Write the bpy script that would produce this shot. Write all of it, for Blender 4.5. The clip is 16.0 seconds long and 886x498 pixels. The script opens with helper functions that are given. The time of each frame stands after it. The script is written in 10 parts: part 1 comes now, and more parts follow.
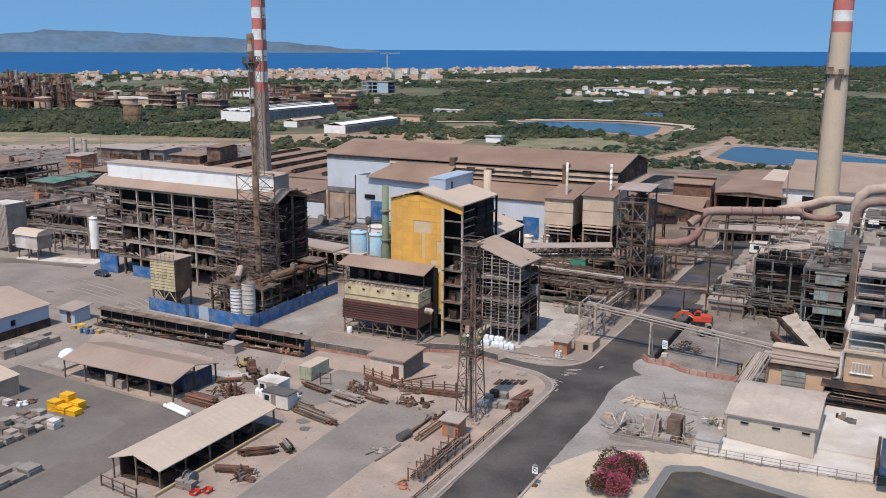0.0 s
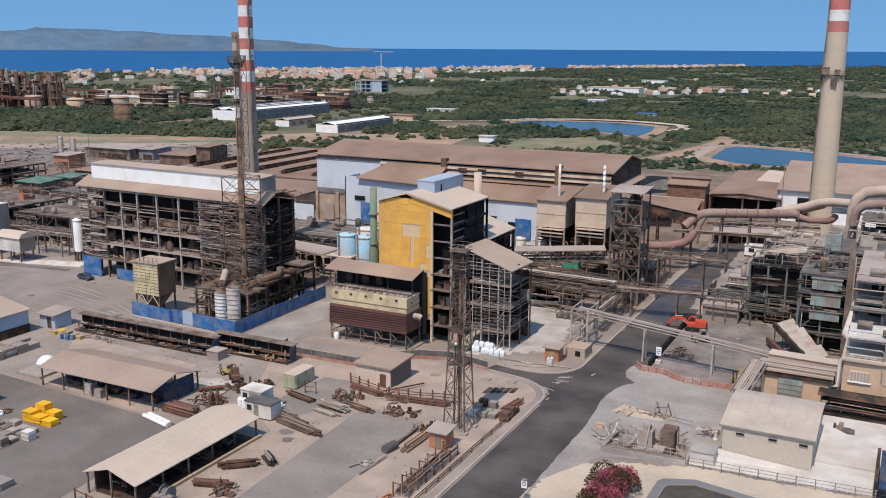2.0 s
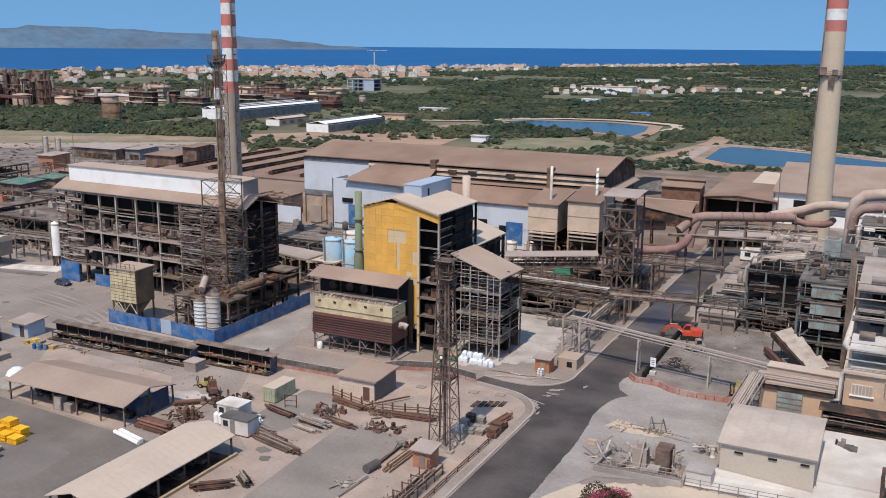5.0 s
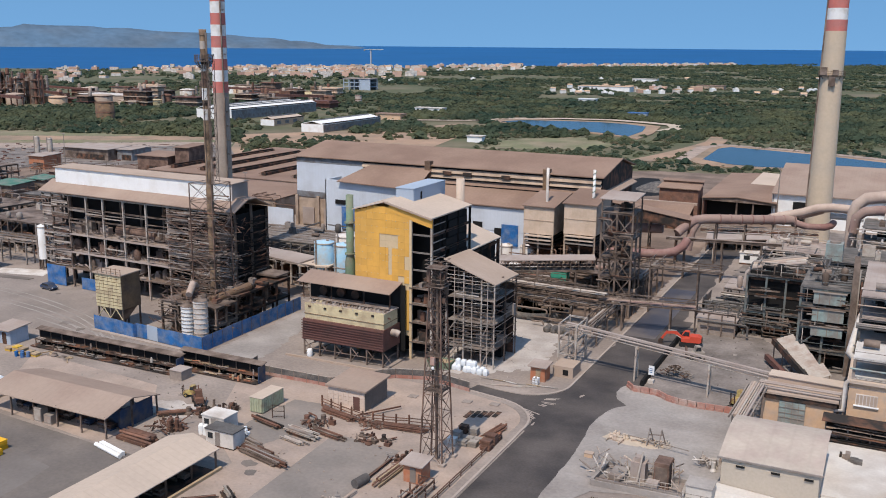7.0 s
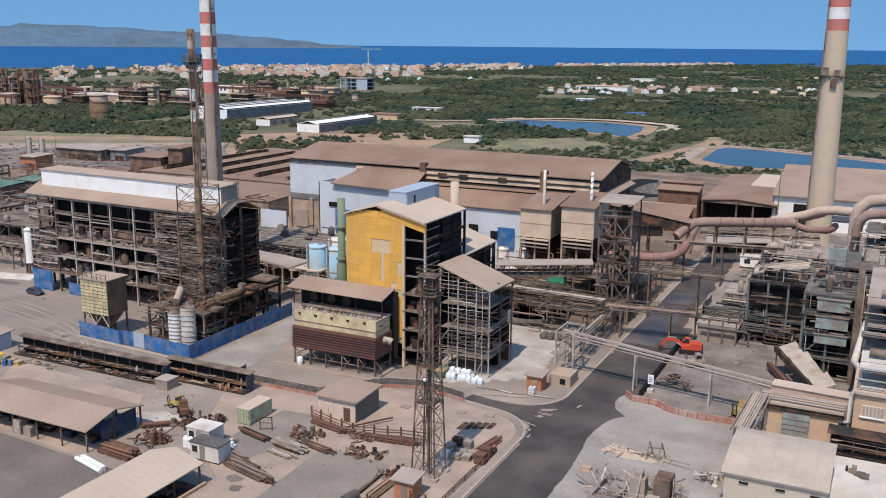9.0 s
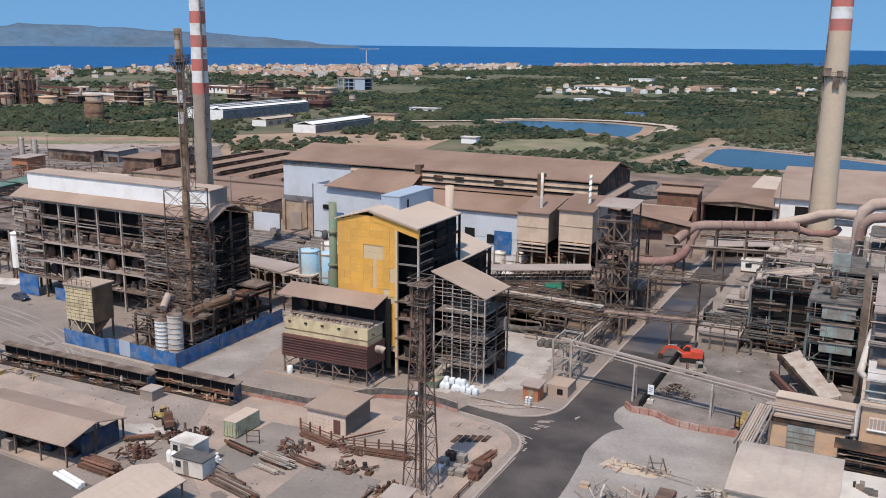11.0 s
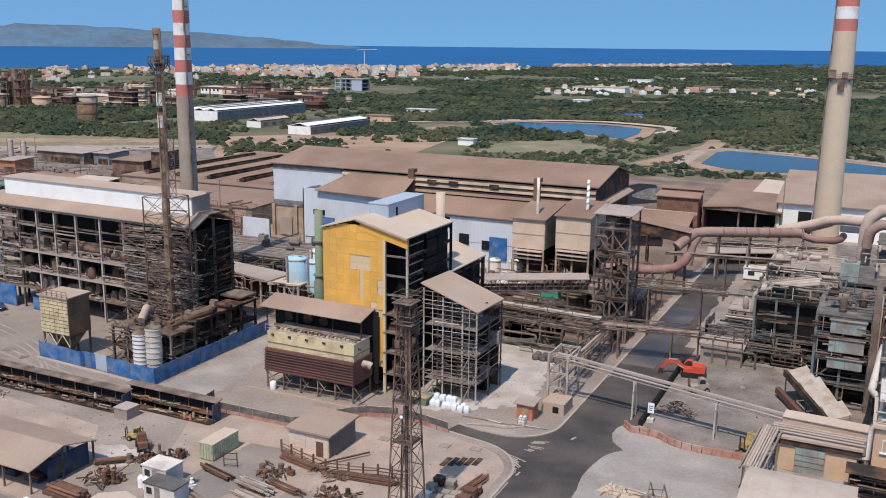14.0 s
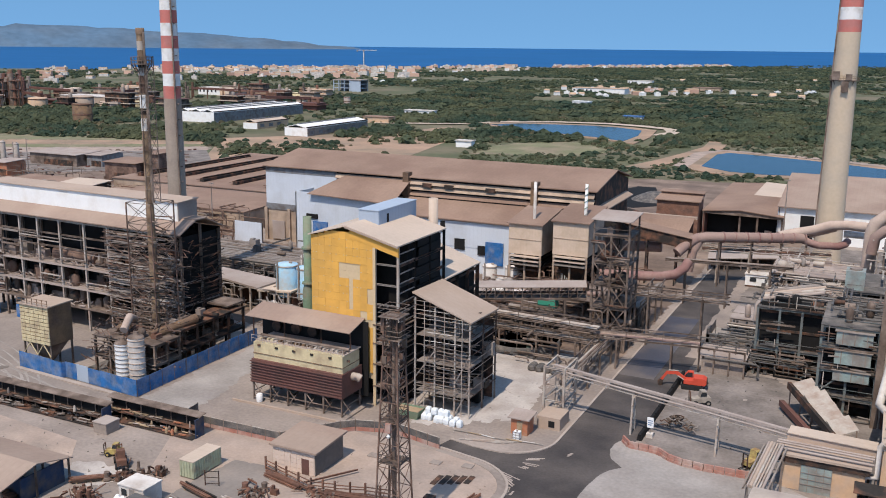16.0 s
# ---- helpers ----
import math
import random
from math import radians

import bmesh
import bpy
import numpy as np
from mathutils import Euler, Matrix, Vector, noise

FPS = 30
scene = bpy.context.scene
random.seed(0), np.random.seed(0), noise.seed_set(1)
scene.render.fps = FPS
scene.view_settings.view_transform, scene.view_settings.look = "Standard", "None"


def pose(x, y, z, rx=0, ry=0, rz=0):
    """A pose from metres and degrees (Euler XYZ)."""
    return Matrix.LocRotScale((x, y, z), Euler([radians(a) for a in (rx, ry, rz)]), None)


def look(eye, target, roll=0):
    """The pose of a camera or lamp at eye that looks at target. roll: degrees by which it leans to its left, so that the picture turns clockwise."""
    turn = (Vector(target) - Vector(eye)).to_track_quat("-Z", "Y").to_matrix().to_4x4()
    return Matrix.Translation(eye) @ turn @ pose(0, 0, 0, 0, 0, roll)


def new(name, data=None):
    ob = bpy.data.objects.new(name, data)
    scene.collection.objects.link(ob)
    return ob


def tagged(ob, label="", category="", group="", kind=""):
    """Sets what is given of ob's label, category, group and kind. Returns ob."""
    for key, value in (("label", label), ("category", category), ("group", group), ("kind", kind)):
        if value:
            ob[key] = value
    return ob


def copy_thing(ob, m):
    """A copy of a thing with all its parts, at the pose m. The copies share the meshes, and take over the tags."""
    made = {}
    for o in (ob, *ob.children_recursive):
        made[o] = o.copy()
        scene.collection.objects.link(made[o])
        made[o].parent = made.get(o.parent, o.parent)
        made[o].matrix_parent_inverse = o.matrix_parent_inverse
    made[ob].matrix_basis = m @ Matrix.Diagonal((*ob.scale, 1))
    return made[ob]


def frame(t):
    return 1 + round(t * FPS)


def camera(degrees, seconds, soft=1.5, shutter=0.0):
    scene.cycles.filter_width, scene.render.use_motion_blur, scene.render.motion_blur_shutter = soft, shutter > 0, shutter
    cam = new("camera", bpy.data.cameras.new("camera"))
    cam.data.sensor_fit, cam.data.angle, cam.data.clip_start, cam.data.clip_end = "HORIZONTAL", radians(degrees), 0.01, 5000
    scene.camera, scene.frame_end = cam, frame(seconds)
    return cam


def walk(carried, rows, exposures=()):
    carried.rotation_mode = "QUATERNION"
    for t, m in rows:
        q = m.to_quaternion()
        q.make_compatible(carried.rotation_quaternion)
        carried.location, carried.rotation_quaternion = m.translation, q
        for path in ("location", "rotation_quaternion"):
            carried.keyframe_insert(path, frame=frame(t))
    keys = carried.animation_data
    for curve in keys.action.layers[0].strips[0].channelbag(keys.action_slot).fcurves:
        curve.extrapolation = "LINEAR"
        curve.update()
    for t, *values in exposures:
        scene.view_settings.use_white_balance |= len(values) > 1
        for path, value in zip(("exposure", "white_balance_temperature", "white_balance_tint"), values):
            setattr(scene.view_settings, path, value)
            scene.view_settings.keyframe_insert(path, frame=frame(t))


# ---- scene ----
cam = camera(51.10, 16.0, soft=1.0)
# seconds, eye, heading, pitch, lean to the left
PATH = [
    (0.0, 0.0, 0.0, 52.0, 27.156, -12.243, 0.244),
    (0.5, -0.212, 0.965, 52.037, 27.06, -12.262, 0.276),
    (1.0, -0.434, 1.927, 52.071, 26.97, -12.28, 0.306),
    (1.5, -0.668, 2.889, 52.103, 26.884, -12.298, 0.333),
    (2.0, -0.911, 3.85, 52.133, 26.803, -12.315, 0.358),
    (2.5, -1.164, 4.811, 52.161, 26.727, -12.331, 0.38),
    (3.0, -1.425, 5.773, 52.187, 26.655, -12.347, 0.4),
    (3.5, -1.694, 6.737, 52.211, 26.587, -12.361, 0.419),
    (4.0, -1.971, 7.704, 52.233, 26.523, -12.376, 0.435),
    (4.5, -2.255, 8.674, 52.254, 26.464, -12.389, 0.45),
    (5.0, -2.545, 9.647, 52.273, 26.408, -12.402, 0.463),
    (5.5, -2.84, 10.625, 52.291, 26.356, -12.414, 0.475),
    (6.0, -3.141, 11.609, 52.307, 26.308, -12.424, 0.486),
    (6.5, -3.447, 12.598, 52.322, 26.263, -12.434, 0.495),
    (7.0, -3.756, 13.594, 52.335, 26.222, -12.443, 0.504),
    (7.5, -4.069, 14.598, 52.348, 26.183, -12.451, 0.511),
    (8.0, -4.384, 15.61, 52.359, 26.148, -12.458, 0.518),
    (8.5, -4.702, 16.631, 52.369, 26.116, -12.464, 0.525),
    (9.0, -5.021, 17.661, 52.379, 26.087, -12.469, 0.53),
    (9.5, -5.341, 18.702, 52.388, 26.06, -12.472, 0.536),
    (10.0, -5.661, 19.754, 52.396, 26.036, -12.475, 0.542),
    (10.5, -5.981, 20.817, 52.403, 26.015, -12.476, 0.547),
    (11.0, -6.301, 21.893, 52.409, 25.996, -12.476, 0.553),
    (11.5, -6.619, 22.982, 52.416, 25.979, -12.474, 0.559),
    (12.0, -6.935, 24.085, 52.422, 25.964, -12.472, 0.565),
    (12.5, -7.248, 25.202, 52.427, 25.951, -12.467, 0.572),
    (13.0, -7.558, 26.335, 52.432, 25.94, -12.462, 0.58),
    (13.5, -7.864, 27.484, 52.438, 25.931, -12.455, 0.588),
    (14.0, -8.166, 28.65, 52.443, 25.924, -12.446, 0.598),
    (14.5, -8.463, 29.833, 52.448, 25.917, -12.436, 0.608),
    (15.0, -8.755, 31.034, 52.453, 25.912, -12.425, 0.62),
    (15.5, -9.04, 32.254, 52.458, 25.909, -12.411, 0.633),
    (16.0, -9.318, 33.494, 52.464, 25.906, -12.396, 0.648),
]
walk(cam, [(t, pose(x, y, z, 0, 0, h) @ pose(0, 0, 0, 90 + p, 0, 0) @ pose(0, 0, 0, 0, 0, r)) for t, x, y, z, h, p, r in PATH], [(0, 0.0), (9.0, 0.01), (13.0, 0.04), (16.0, 0.08)])

from mathutils import geometry

# ---- world, sun, exposure ----
world = bpy.data.worlds.new("world")
scene.world = world
world.use_nodes = True
wt = world.node_tree
sky = wt.nodes.new("ShaderNodeTexSky")
sky.sky_type = "NISHITA"
sky.sun_disc = False
sky.sun_elevation = radians(60)
sky.sun_rotation = radians(177)
sky.altitude = 50
sky.air_density = 1.0
sky.dust_density = 0.6
sky.ozone_density = 1.2
# the clear sea air keeps the low sky blue: the sky is read a little higher up
coord = wt.nodes.new("ShaderNodeTexCoord")
lift = wt.nodes.new("ShaderNodeVectorMath")
lift.operation = "ADD"
lift.inputs[1].default_value = (0.0, 0.0, 0.42)
unit_len = wt.nodes.new("ShaderNodeVectorMath")
unit_len.operation = "NORMALIZE"
wt.links.new(coord.outputs["Generated"], lift.inputs[0])
wt.links.new(lift.outputs[0], unit_len.inputs[0])
wt.links.new(unit_len.outputs[0], sky.inputs[0])
rich = wt.nodes.new("ShaderNodeHueSaturation")
rich.inputs["Hue"].default_value = 0.490
rich.inputs["Saturation"].default_value = 1.18
rich.inputs["Value"].default_value = 1.2
wt.links.new(sky.outputs[0], rich.inputs["Color"])
wt.links.new(rich.outputs[0], wt.nodes["Background"].inputs[0])
wt.nodes["Background"].inputs[1].default_value = 0.16
sun_data = bpy.data.lights.new("sun", "SUN")
sun_data.energy = 3.95
sun_data.angle = radians(0.53)
sun_data.color = (1.0, 0.888, 0.762)
sun = new("sun", sun_data)
sun.matrix_world = look((3, -58, 100), (0, 0, 0))


# ---- materials ----
def shade(name, col, rough=0.85, metal=0.0, var=0.2, size=4.0, grain=0.35, bump=0.15, stain=None, amount=0.35, stain_size=6.0, seams=0.0, axis=0, island=0.0, spec=0.3, thin=0.0):
    """Paint, metal, dust or stone: base colour with broad and fine variation, stains of a second colour, optional sheet seams."""
    m = bpy.data.materials.new(name)
    m.use_nodes = True
    nt = m.node_tree
    n, l = nt.nodes, nt.links
    b = n["Principled BSDF"]
    b.inputs["Roughness"].default_value = rough
    b.inputs["Metallic"].default_value = metal
    b.inputs["Specular IOR Level"].default_value = spec
    geo = n.new("ShaderNodeNewGeometry")

    def noise_at(scale, detail=4.0):
        t = n.new("ShaderNodeTexNoise")
        t.inputs["Scale"].default_value = scale
        t.inputs["Detail"].default_value = detail
        l.new(geo.outputs["Position"], t.inputs["Vector"])
        return t.outputs["Fac"]

    def math_node(op, a, c):
        t = n.new("ShaderNodeMath")
        t.operation = op
        for s, v in zip(t.inputs, (a, c)):
            if isinstance(v, (int, float)):
                s.default_value = v
            else:
                l.new(v, s)
        return t.outputs[0]

    def mix(f, a, c, mode="MIX"):
        t = n.new("ShaderNodeMix")
        t.data_type = "RGBA"
        t.blend_type = mode
        for s, v in ((t.inputs[0], f), (t.inputs[6], a), (t.inputs[7], c)):
            if isinstance(v, (int, float, tuple)):
                s.default_value = v
            else:
                l.new(v, s)
        return t.outputs[2]

    def ramp(f, lo, hi):
        t = n.new("ShaderNodeMapRange")
        t.inputs[1].default_value, t.inputs[2].default_value = lo, hi
        l.new(f, t.inputs[0])
        return t.outputs[0]

    broad, fine = noise_at(1.0 / size), noise_at(1.0 / grain, 3.0)
    v = math_node("ADD", math_node("MULTIPLY", ramp(broad, 0.3, 0.7), var * 1.2), math_node("MULTIPLY", ramp(fine, 0.3, 0.7), var * 0.8))
    v = math_node("ADD", v, 1.0 - var)
    if island:
        o = n.new("ShaderNodeObjectInfo")
        r = math_node("ADD", o.outputs["Random"], geo.outputs["Random Per Island"])
        r = math_node("FRACT", math_node("MULTIPLY", r, 3.7), 0.0)
        v = math_node("MULTIPLY", v, math_node("ADD", math_node("MULTIPLY", r, island * 2), 1.0 - island))
    c = (*col, 1.0)
    if stain:
        f = math_node("MULTIPLY", ramp(noise_at(1.0 / stain_size, 6.0), 0.52 - amount * 0.3, 0.72 - amount * 0.2), 0.9)
        c = mix(f, c, (*stain, 1.0))
    g = n.new("ShaderNodeCombineColor")
    for s in g.inputs:
        l.new(v, s)
    c = mix(1.0, c, g.outputs[0], "MULTIPLY")
    h = fine
    if seams:
        sep = n.new("ShaderNodeSeparateXYZ")
        l.new(geo.outputs["Position"], sep.inputs[0])
        w = math_node("ABSOLUTE", math_node("SUBTRACT", math_node("FRACT", math_node("MULTIPLY", sep.outputs[axis], 1.0 / seams), 0.0), 0.5), 0.0)
        w = ramp(w, 0.40, 0.47)
        c = mix(math_node("MULTIPLY", w, 0.07), c, (col[0] * 0.45, col[1] * 0.45, col[2] * 0.45, 1.0))
        h = math_node("SUBTRACT", fine, w)
    l.new(c, b.inputs["Base Color"])
    bp = n.new("ShaderNodeBump")
    bp.inputs["Strength"].default_value = bump
    bp.inputs["Distance"].default_value = 0.1
    l.new(h, bp.inputs["Height"])
    l.new(bp.outputs[0], b.inputs["Normal"])
    if thin:
        # light shines through the leaves
        tr = n.new("ShaderNodeBsdfTranslucent")
        l.new(c, tr.inputs["Color"])
        mx = n.new("ShaderNodeMixShader")
        mx.inputs[0].default_value = thin
        l.new(b.outputs[0], mx.inputs[1])
        l.new(tr.outputs[0], mx.inputs[2])
        l.new(mx.outputs[0], n["Material Output"].inputs[0])
    return m


RUST = (0.16, 0.075, 0.045)
M = dict(
    yard=shade("dusty_concrete", (0.29, 0.24, 0.207), 0.95, var=0.26, size=8, grain=0.5, stain=(0.225, 0.185, 0.16), amount=0.45, stain_size=13),
    paleyard=shade("pale_worn_concrete", (0.315, 0.284, 0.26), 0.95, var=0.24, size=6, grain=0.5, stain=(0.24, 0.21, 0.19), amount=0.5, stain_size=9),
    soil=shade("pinkish_gravel", (0.37, 0.285, 0.232), 0.95, var=0.2, size=4, grain=0.4, stain=(0.28, 0.225, 0.19), amount=0.45, stain_size=7),
    sand=shade("sandy_ground", (0.48, 0.39, 0.30), 0.95, var=0.15, size=7, grain=0.6, stain=(0.40, 0.335, 0.275), amount=0.35, stain_size=8),
    greypatch=shade("worn_grey_concrete", (0.135, 0.116, 0.104), 0.95, var=0.2, size=6, grain=0.5, stain=(0.185, 0.156, 0.135), amount=0.4, stain_size=10),
    asphalt=shade("asphalt", (0.050, 0.043, 0.041), 0.8, var=0.28, size=5, grain=0.35, stain=(0.098, 0.083, 0.075), amount=0.5, stain_size=8),
    wetroad=shade("damp_asphalt", (0.06, 0.06, 0.075), 0.5, var=0.2, size=8, stain=(0.14, 0.12, 0.11), amount=0.25, stain_size=10),
    patchgrey=shade("smooth_grey_concrete", (0.205, 0.178, 0.158), 0.95, var=0.18, size=6, grain=0.5, stain=(0.25, 0.212, 0.185), amount=0.4, stain_size=9),
    chalk=shade("chalky_dust_on_concrete", (0.45, 0.405, 0.37), 0.95, var=0.2, size=4, grain=0.4, stain=(0.33, 0.285, 0.255), amount=0.45, stain_size=6),
    driveway=shade("worn_dark_concrete", (0.262, 0.220, 0.193), 0.95, var=0.2, size=7, grain=0.5, stain=(0.20, 0.168, 0.148), amount=0.45, stain_size=12),
    tyremark=shade("tyre_marks", (0.285, 0.243, 0.214), 0.95, var=0.25, size=3, grain=0.4),
    worksfloor=shade("oily_works_floor", (0.235, 0.202, 0.182), 0.95, var=0.3, size=4, grain=0.5, stain=(0.135, 0.115, 0.102), amount=0.5, stain_size=6),
    lanepatch=shade("worn_lane_concrete", (0.172, 0.150, 0.135), 0.95, var=0.15, size=6, grain=0.5, stain=(0.145, 0.125, 0.112), amount=0.4, stain_size=9),
    netgrey=shade("dark_grey_netting", (0.085, 0.08, 0.078), 0.95, var=0.35, size=1.0, grain=0.15, stain=(0.16, 0.14, 0.125), amount=0.4, stain_size=1.2),
    kerb=shade("kerb_concrete", (0.35, 0.29, 0.25), 0.9, var=0.15, size=3),
    grass=shade("dry_grass", (0.175, 0.175, 0.095), 0.95, var=0.25, size=12, grain=2, stain=(0.24, 0.19, 0.13), amount=0.4, stain_size=20),
    land=shade("dry_scrub", (0.165, 0.138, 0.09), 0.95, var=0.25, size=40, grain=5, stain=(0.085, 0.095, 0.048), amount=0.7, stain_size=60),
    reddirt=shade("red_dirt", (0.36, 0.24, 0.165), 0.95, var=0.2, size=15, grain=2, stain=(0.22, 0.17, 0.12), amount=0.4, stain_size=25),
    oreground=shade("ore_stained_ground", (0.15, 0.108, 0.085), 0.95, var=0.25, size=8, grain=1, stain=(0.26, 0.19, 0.145), amount=0.35, stain_size=14),
    sootdeck=shade("sooty_grey_deck", (0.10, 0.09, 0.082), 0.9, var=0.3, size=2, stain=(0.20, 0.175, 0.155), amount=0.35, stain_size=2.5),
    steel=shade("dusty_brown_steel", (0.112, 0.08, 0.062), 0.8, var=0.3, size=3, stain=(0.21, 0.16, 0.13), amount=0.4, stain_size=3),
    dark=shade("sooty_steel", (0.034, 0.028, 0.024), 0.85, var=0.3, size=2, stain=RUST, amount=0.25, stain_size=2),
    # near black for sooty surfaces and for shade painted inside bays and openings
    black=shade("soot_and_shade_black", (0.010, 0.0095, 0.0095), 0.9, var=0.3, size=2),
    tealsteel=shade("grey_green_steel", (0.15, 0.178, 0.174), 0.7, var=0.25, size=2, stain=(0.12, 0.105, 0.095), amount=0.4, stain_size=2),
    coolsteel=shade("sooty_grey_steel", (0.125, 0.118, 0.112), 0.75, var=0.3, size=2, stain=(0.07, 0.06, 0.055), amount=0.4, stain_size=2),
    grey=shade("dusty_grey_steel", (0.25, 0.218, 0.195), 0.75, var=0.2, size=2, stain=(0.20, 0.15, 0.12), amount=0.3, stain_size=2.5),
    pale=shade("pale_steel", (0.44, 0.39, 0.34), 0.7, var=0.2, size=2, stain=(0.27, 0.20, 0.16), amount=0.35, stain_size=2),
    rust=shade("rusty_steel", (0.17, 0.085, 0.057), 0.9, var=0.35, size=1.5, stain=(0.11, 0.065, 0.05), amount=0.4, stain_size=2, island=0.25),
    mastbrown=shade("brown_rusted_steel", (0.115, 0.072, 0.055), 0.85, var=0.3, size=2, stain=(0.19, 0.12, 0.09), amount=0.4, stain_size=2),
    ochre=shade("ochre_flue", (0.20, 0.122, 0.068), 0.85, var=0.3, size=2, stain=(0.13, 0.085, 0.06), amount=0.5, stain_size=3),
    roof=shade("dust_brown_roof", (0.27, 0.182, 0.135), 0.9, var=0.16, size=16, grain=0.6, seams=1.1, axis=0, stain=(0.21, 0.135, 0.10), amount=0.45, stain_size=12),
    roofmain=shade("brown_dusty_roof", (0.32, 0.24, 0.19), 0.9, var=0.12, size=12, grain=0.6, seams=1.1, axis=0, stain=(0.27, 0.19, 0.15), amount=0.4, stain_size=9),
    rooftan=shade("tan_roof_sheet", (0.375, 0.285, 0.222), 0.9, var=0.1, size=12, grain=0.6, seams=1.1, axis=1, stain=(0.40, 0.31, 0.25), amount=0.4, stain_size=8),
    roofpale=shade("pale_dusty_roof", (0.50, 0.40, 0.32), 0.9, var=0.1, size=9, grain=0.6, seams=1.1, axis=1, stain=(0.48, 0.385, 0.31), amount=0.3, stain_size=6),
    roofgrey=shade("grey_dusty_roof", (0.36, 0.30, 0.265), 0.85, var=0.12, size=7, seams=1.0, axis=0, stain=(0.30, 0.235, 0.2), amount=0.4, stain_size=5),
    lightblue=shade("light_blue_cladding", (0.55, 0.585, 0.635), 0.6, var=0.08, size=9, seams=1.0, axis=0, stain=(0.48, 0.50, 0.53), amount=0.15, stain_size=5),
    bluegrey=shade("blue_grey_cladding", (0.36, 0.42, 0.50), 0.6, var=0.08, size=6, seams=1.0, axis=1),
    darkclad=shade("dirty_shaded_grey_cladding", (0.20, 0.205, 0.215), 0.7, var=0.2, size=3, seams=0.9, axis=0, stain=(0.13, 0.11, 0.10), amount=0.3, stain_size=2),
    tanwall=shade("tan_concrete_wall", (0.42, 0.315, 0.235), 0.9, var=0.15, size=4, seams=1.4, axis=0, stain=(0.27, 0.20, 0.15), amount=0.35, stain_size=3),
    white=shade("white_paint", (0.77, 0.765, 0.75), 0.7, var=0.05, size=4, stain=(0.68, 0.65, 0.61), amount=0.15, stain_size=3),
    slabwhite=shade("dusty_pale_slab", (0.55, 0.515, 0.475), 0.95, var=0.12, size=5, stain=(0.45, 0.40, 0.36), amount=0.4, stain_size=4, spec=0.1),
    whitedust=shade("dusty_white", (0.60, 0.56, 0.52), 0.85, var=0.14, size=4, stain=(0.42, 0.36, 0.31), amount=0.35, stain_size=3),
    yellow=shade("yellow_cladding", (0.66, 0.355, 0.075), 0.7, var=0.10, size=3, grain=0.5, stain=(0.55, 0.31, 0.08), amount=0.35, stain_size=4, island=0.07),
    lost=shade("bare_insulation", (0.56, 0.43, 0.27), 0.9, var=0.1, size=2),
    cream=shade("cream_panels", (0.60, 0.505, 0.31), 0.8, var=0.12, size=2, stain=(0.36, 0.28, 0.18), amount=0.35, stain_size=2),
    maroon=shade("rust_brown_sheets", (0.15, 0.068, 0.055), 0.8, var=0.2, size=3, stain=(0.09, 0.05, 0.04), amount=0.4, stain_size=3),
    blue=shade("blue_sheet_wall", (0.02, 0.12, 0.33), 0.65, var=0.35, size=2.2, stain=(0.14, 0.19, 0.29), amount=0.42, stain_size=1.6),
    bluedark=shade("dark_blue_sheet", (0.02, 0.045, 0.10), 0.7, var=0.2, size=2, stain=(0.10, 0.085, 0.075), amount=0.3, stain_size=2),
    skyblue=shade("sky_blue_tank", (0.34, 0.56, 0.72), 0.6, var=0.08, size=3, stain=(0.42, 0.45, 0.46), amount=0.25, stain_size=2),
    green=shade("faded_green_stack", (0.165, 0.235, 0.155), 0.7, var=0.2, size=2, stain=(0.20, 0.17, 0.12), amount=0.3, stain_size=2),
    teal=shade("pale_teal_sheet", (0.25, 0.315, 0.30), 0.75, var=0.2, size=1.5, stain=(0.22, 0.19, 0.17), amount=0.45, stain_size=2),
    brightgreen=shade("green_sheet", (0.05, 0.30, 0.21), 0.7, var=0.15, size=2),
    red=shade("chimney_red", (0.52, 0.155, 0.125), 0.8, var=0.12, size=2, stain=(0.42, 0.17, 0.15), amount=0.3, stain_size=3),
    chimwhite=shade("chimney_white", (0.72, 0.71, 0.69), 0.8, var=0.08, size=2, stain=(0.5, 0.46, 0.42), amount=0.25, stain_size=2),
    concrete=shade("concrete", (0.54, 0.43, 0.315), 0.9, var=0.10, size=5, grain=0.8, stain=(0.45, 0.37, 0.285), amount=0.35, stain_size=5),
    chimdirty=shade("sooty_concrete", (0.37, 0.295, 0.235), 0.9, var=0.18, size=4, stain=(0.25, 0.20, 0.165), amount=0.4, stain_size=4),
    plaster=shade("peach_plaster", (0.55, 0.37, 0.24), 0.9, var=0.1, size=3, stain=(0.45, 0.34, 0.26), amount=0.3, stain_size=2),
    brick=shade("orange_plaster", (0.42, 0.16, 0.085), 0.9, var=0.15, size=1, stain=(0.34, 0.20, 0.13), amount=0.3, stain_size=1),
    warmwall=shade("beige_render", (0.47, 0.405, 0.33), 0.9, var=0.12, size=3, stain=(0.43, 0.37, 0.30), amount=0.4, stain_size=3),
    storeroof=shade("dusty_pinkish_sheet", (0.44, 0.372, 0.31), 0.9, var=0.13, size=6, grain=0.6, seams=2.4, axis=0, stain=(0.39, 0.31, 0.265), amount=0.4, stain_size=5),
    flueochre=shade("scorched_ochre_flue", (0.27, 0.185, 0.115), 0.85, var=0.3, size=1.2, stain=(0.13, 0.085, 0.06), amount=0.45, stain_size=1.4),
    hopper=shade("pale_tan_sheet", (0.58, 0.45, 0.345), 0.85, var=0.1, size=3, seams=0.65, axis=0, stain=(0.50, 0.38, 0.28), amount=0.35, stain_size=2.5),
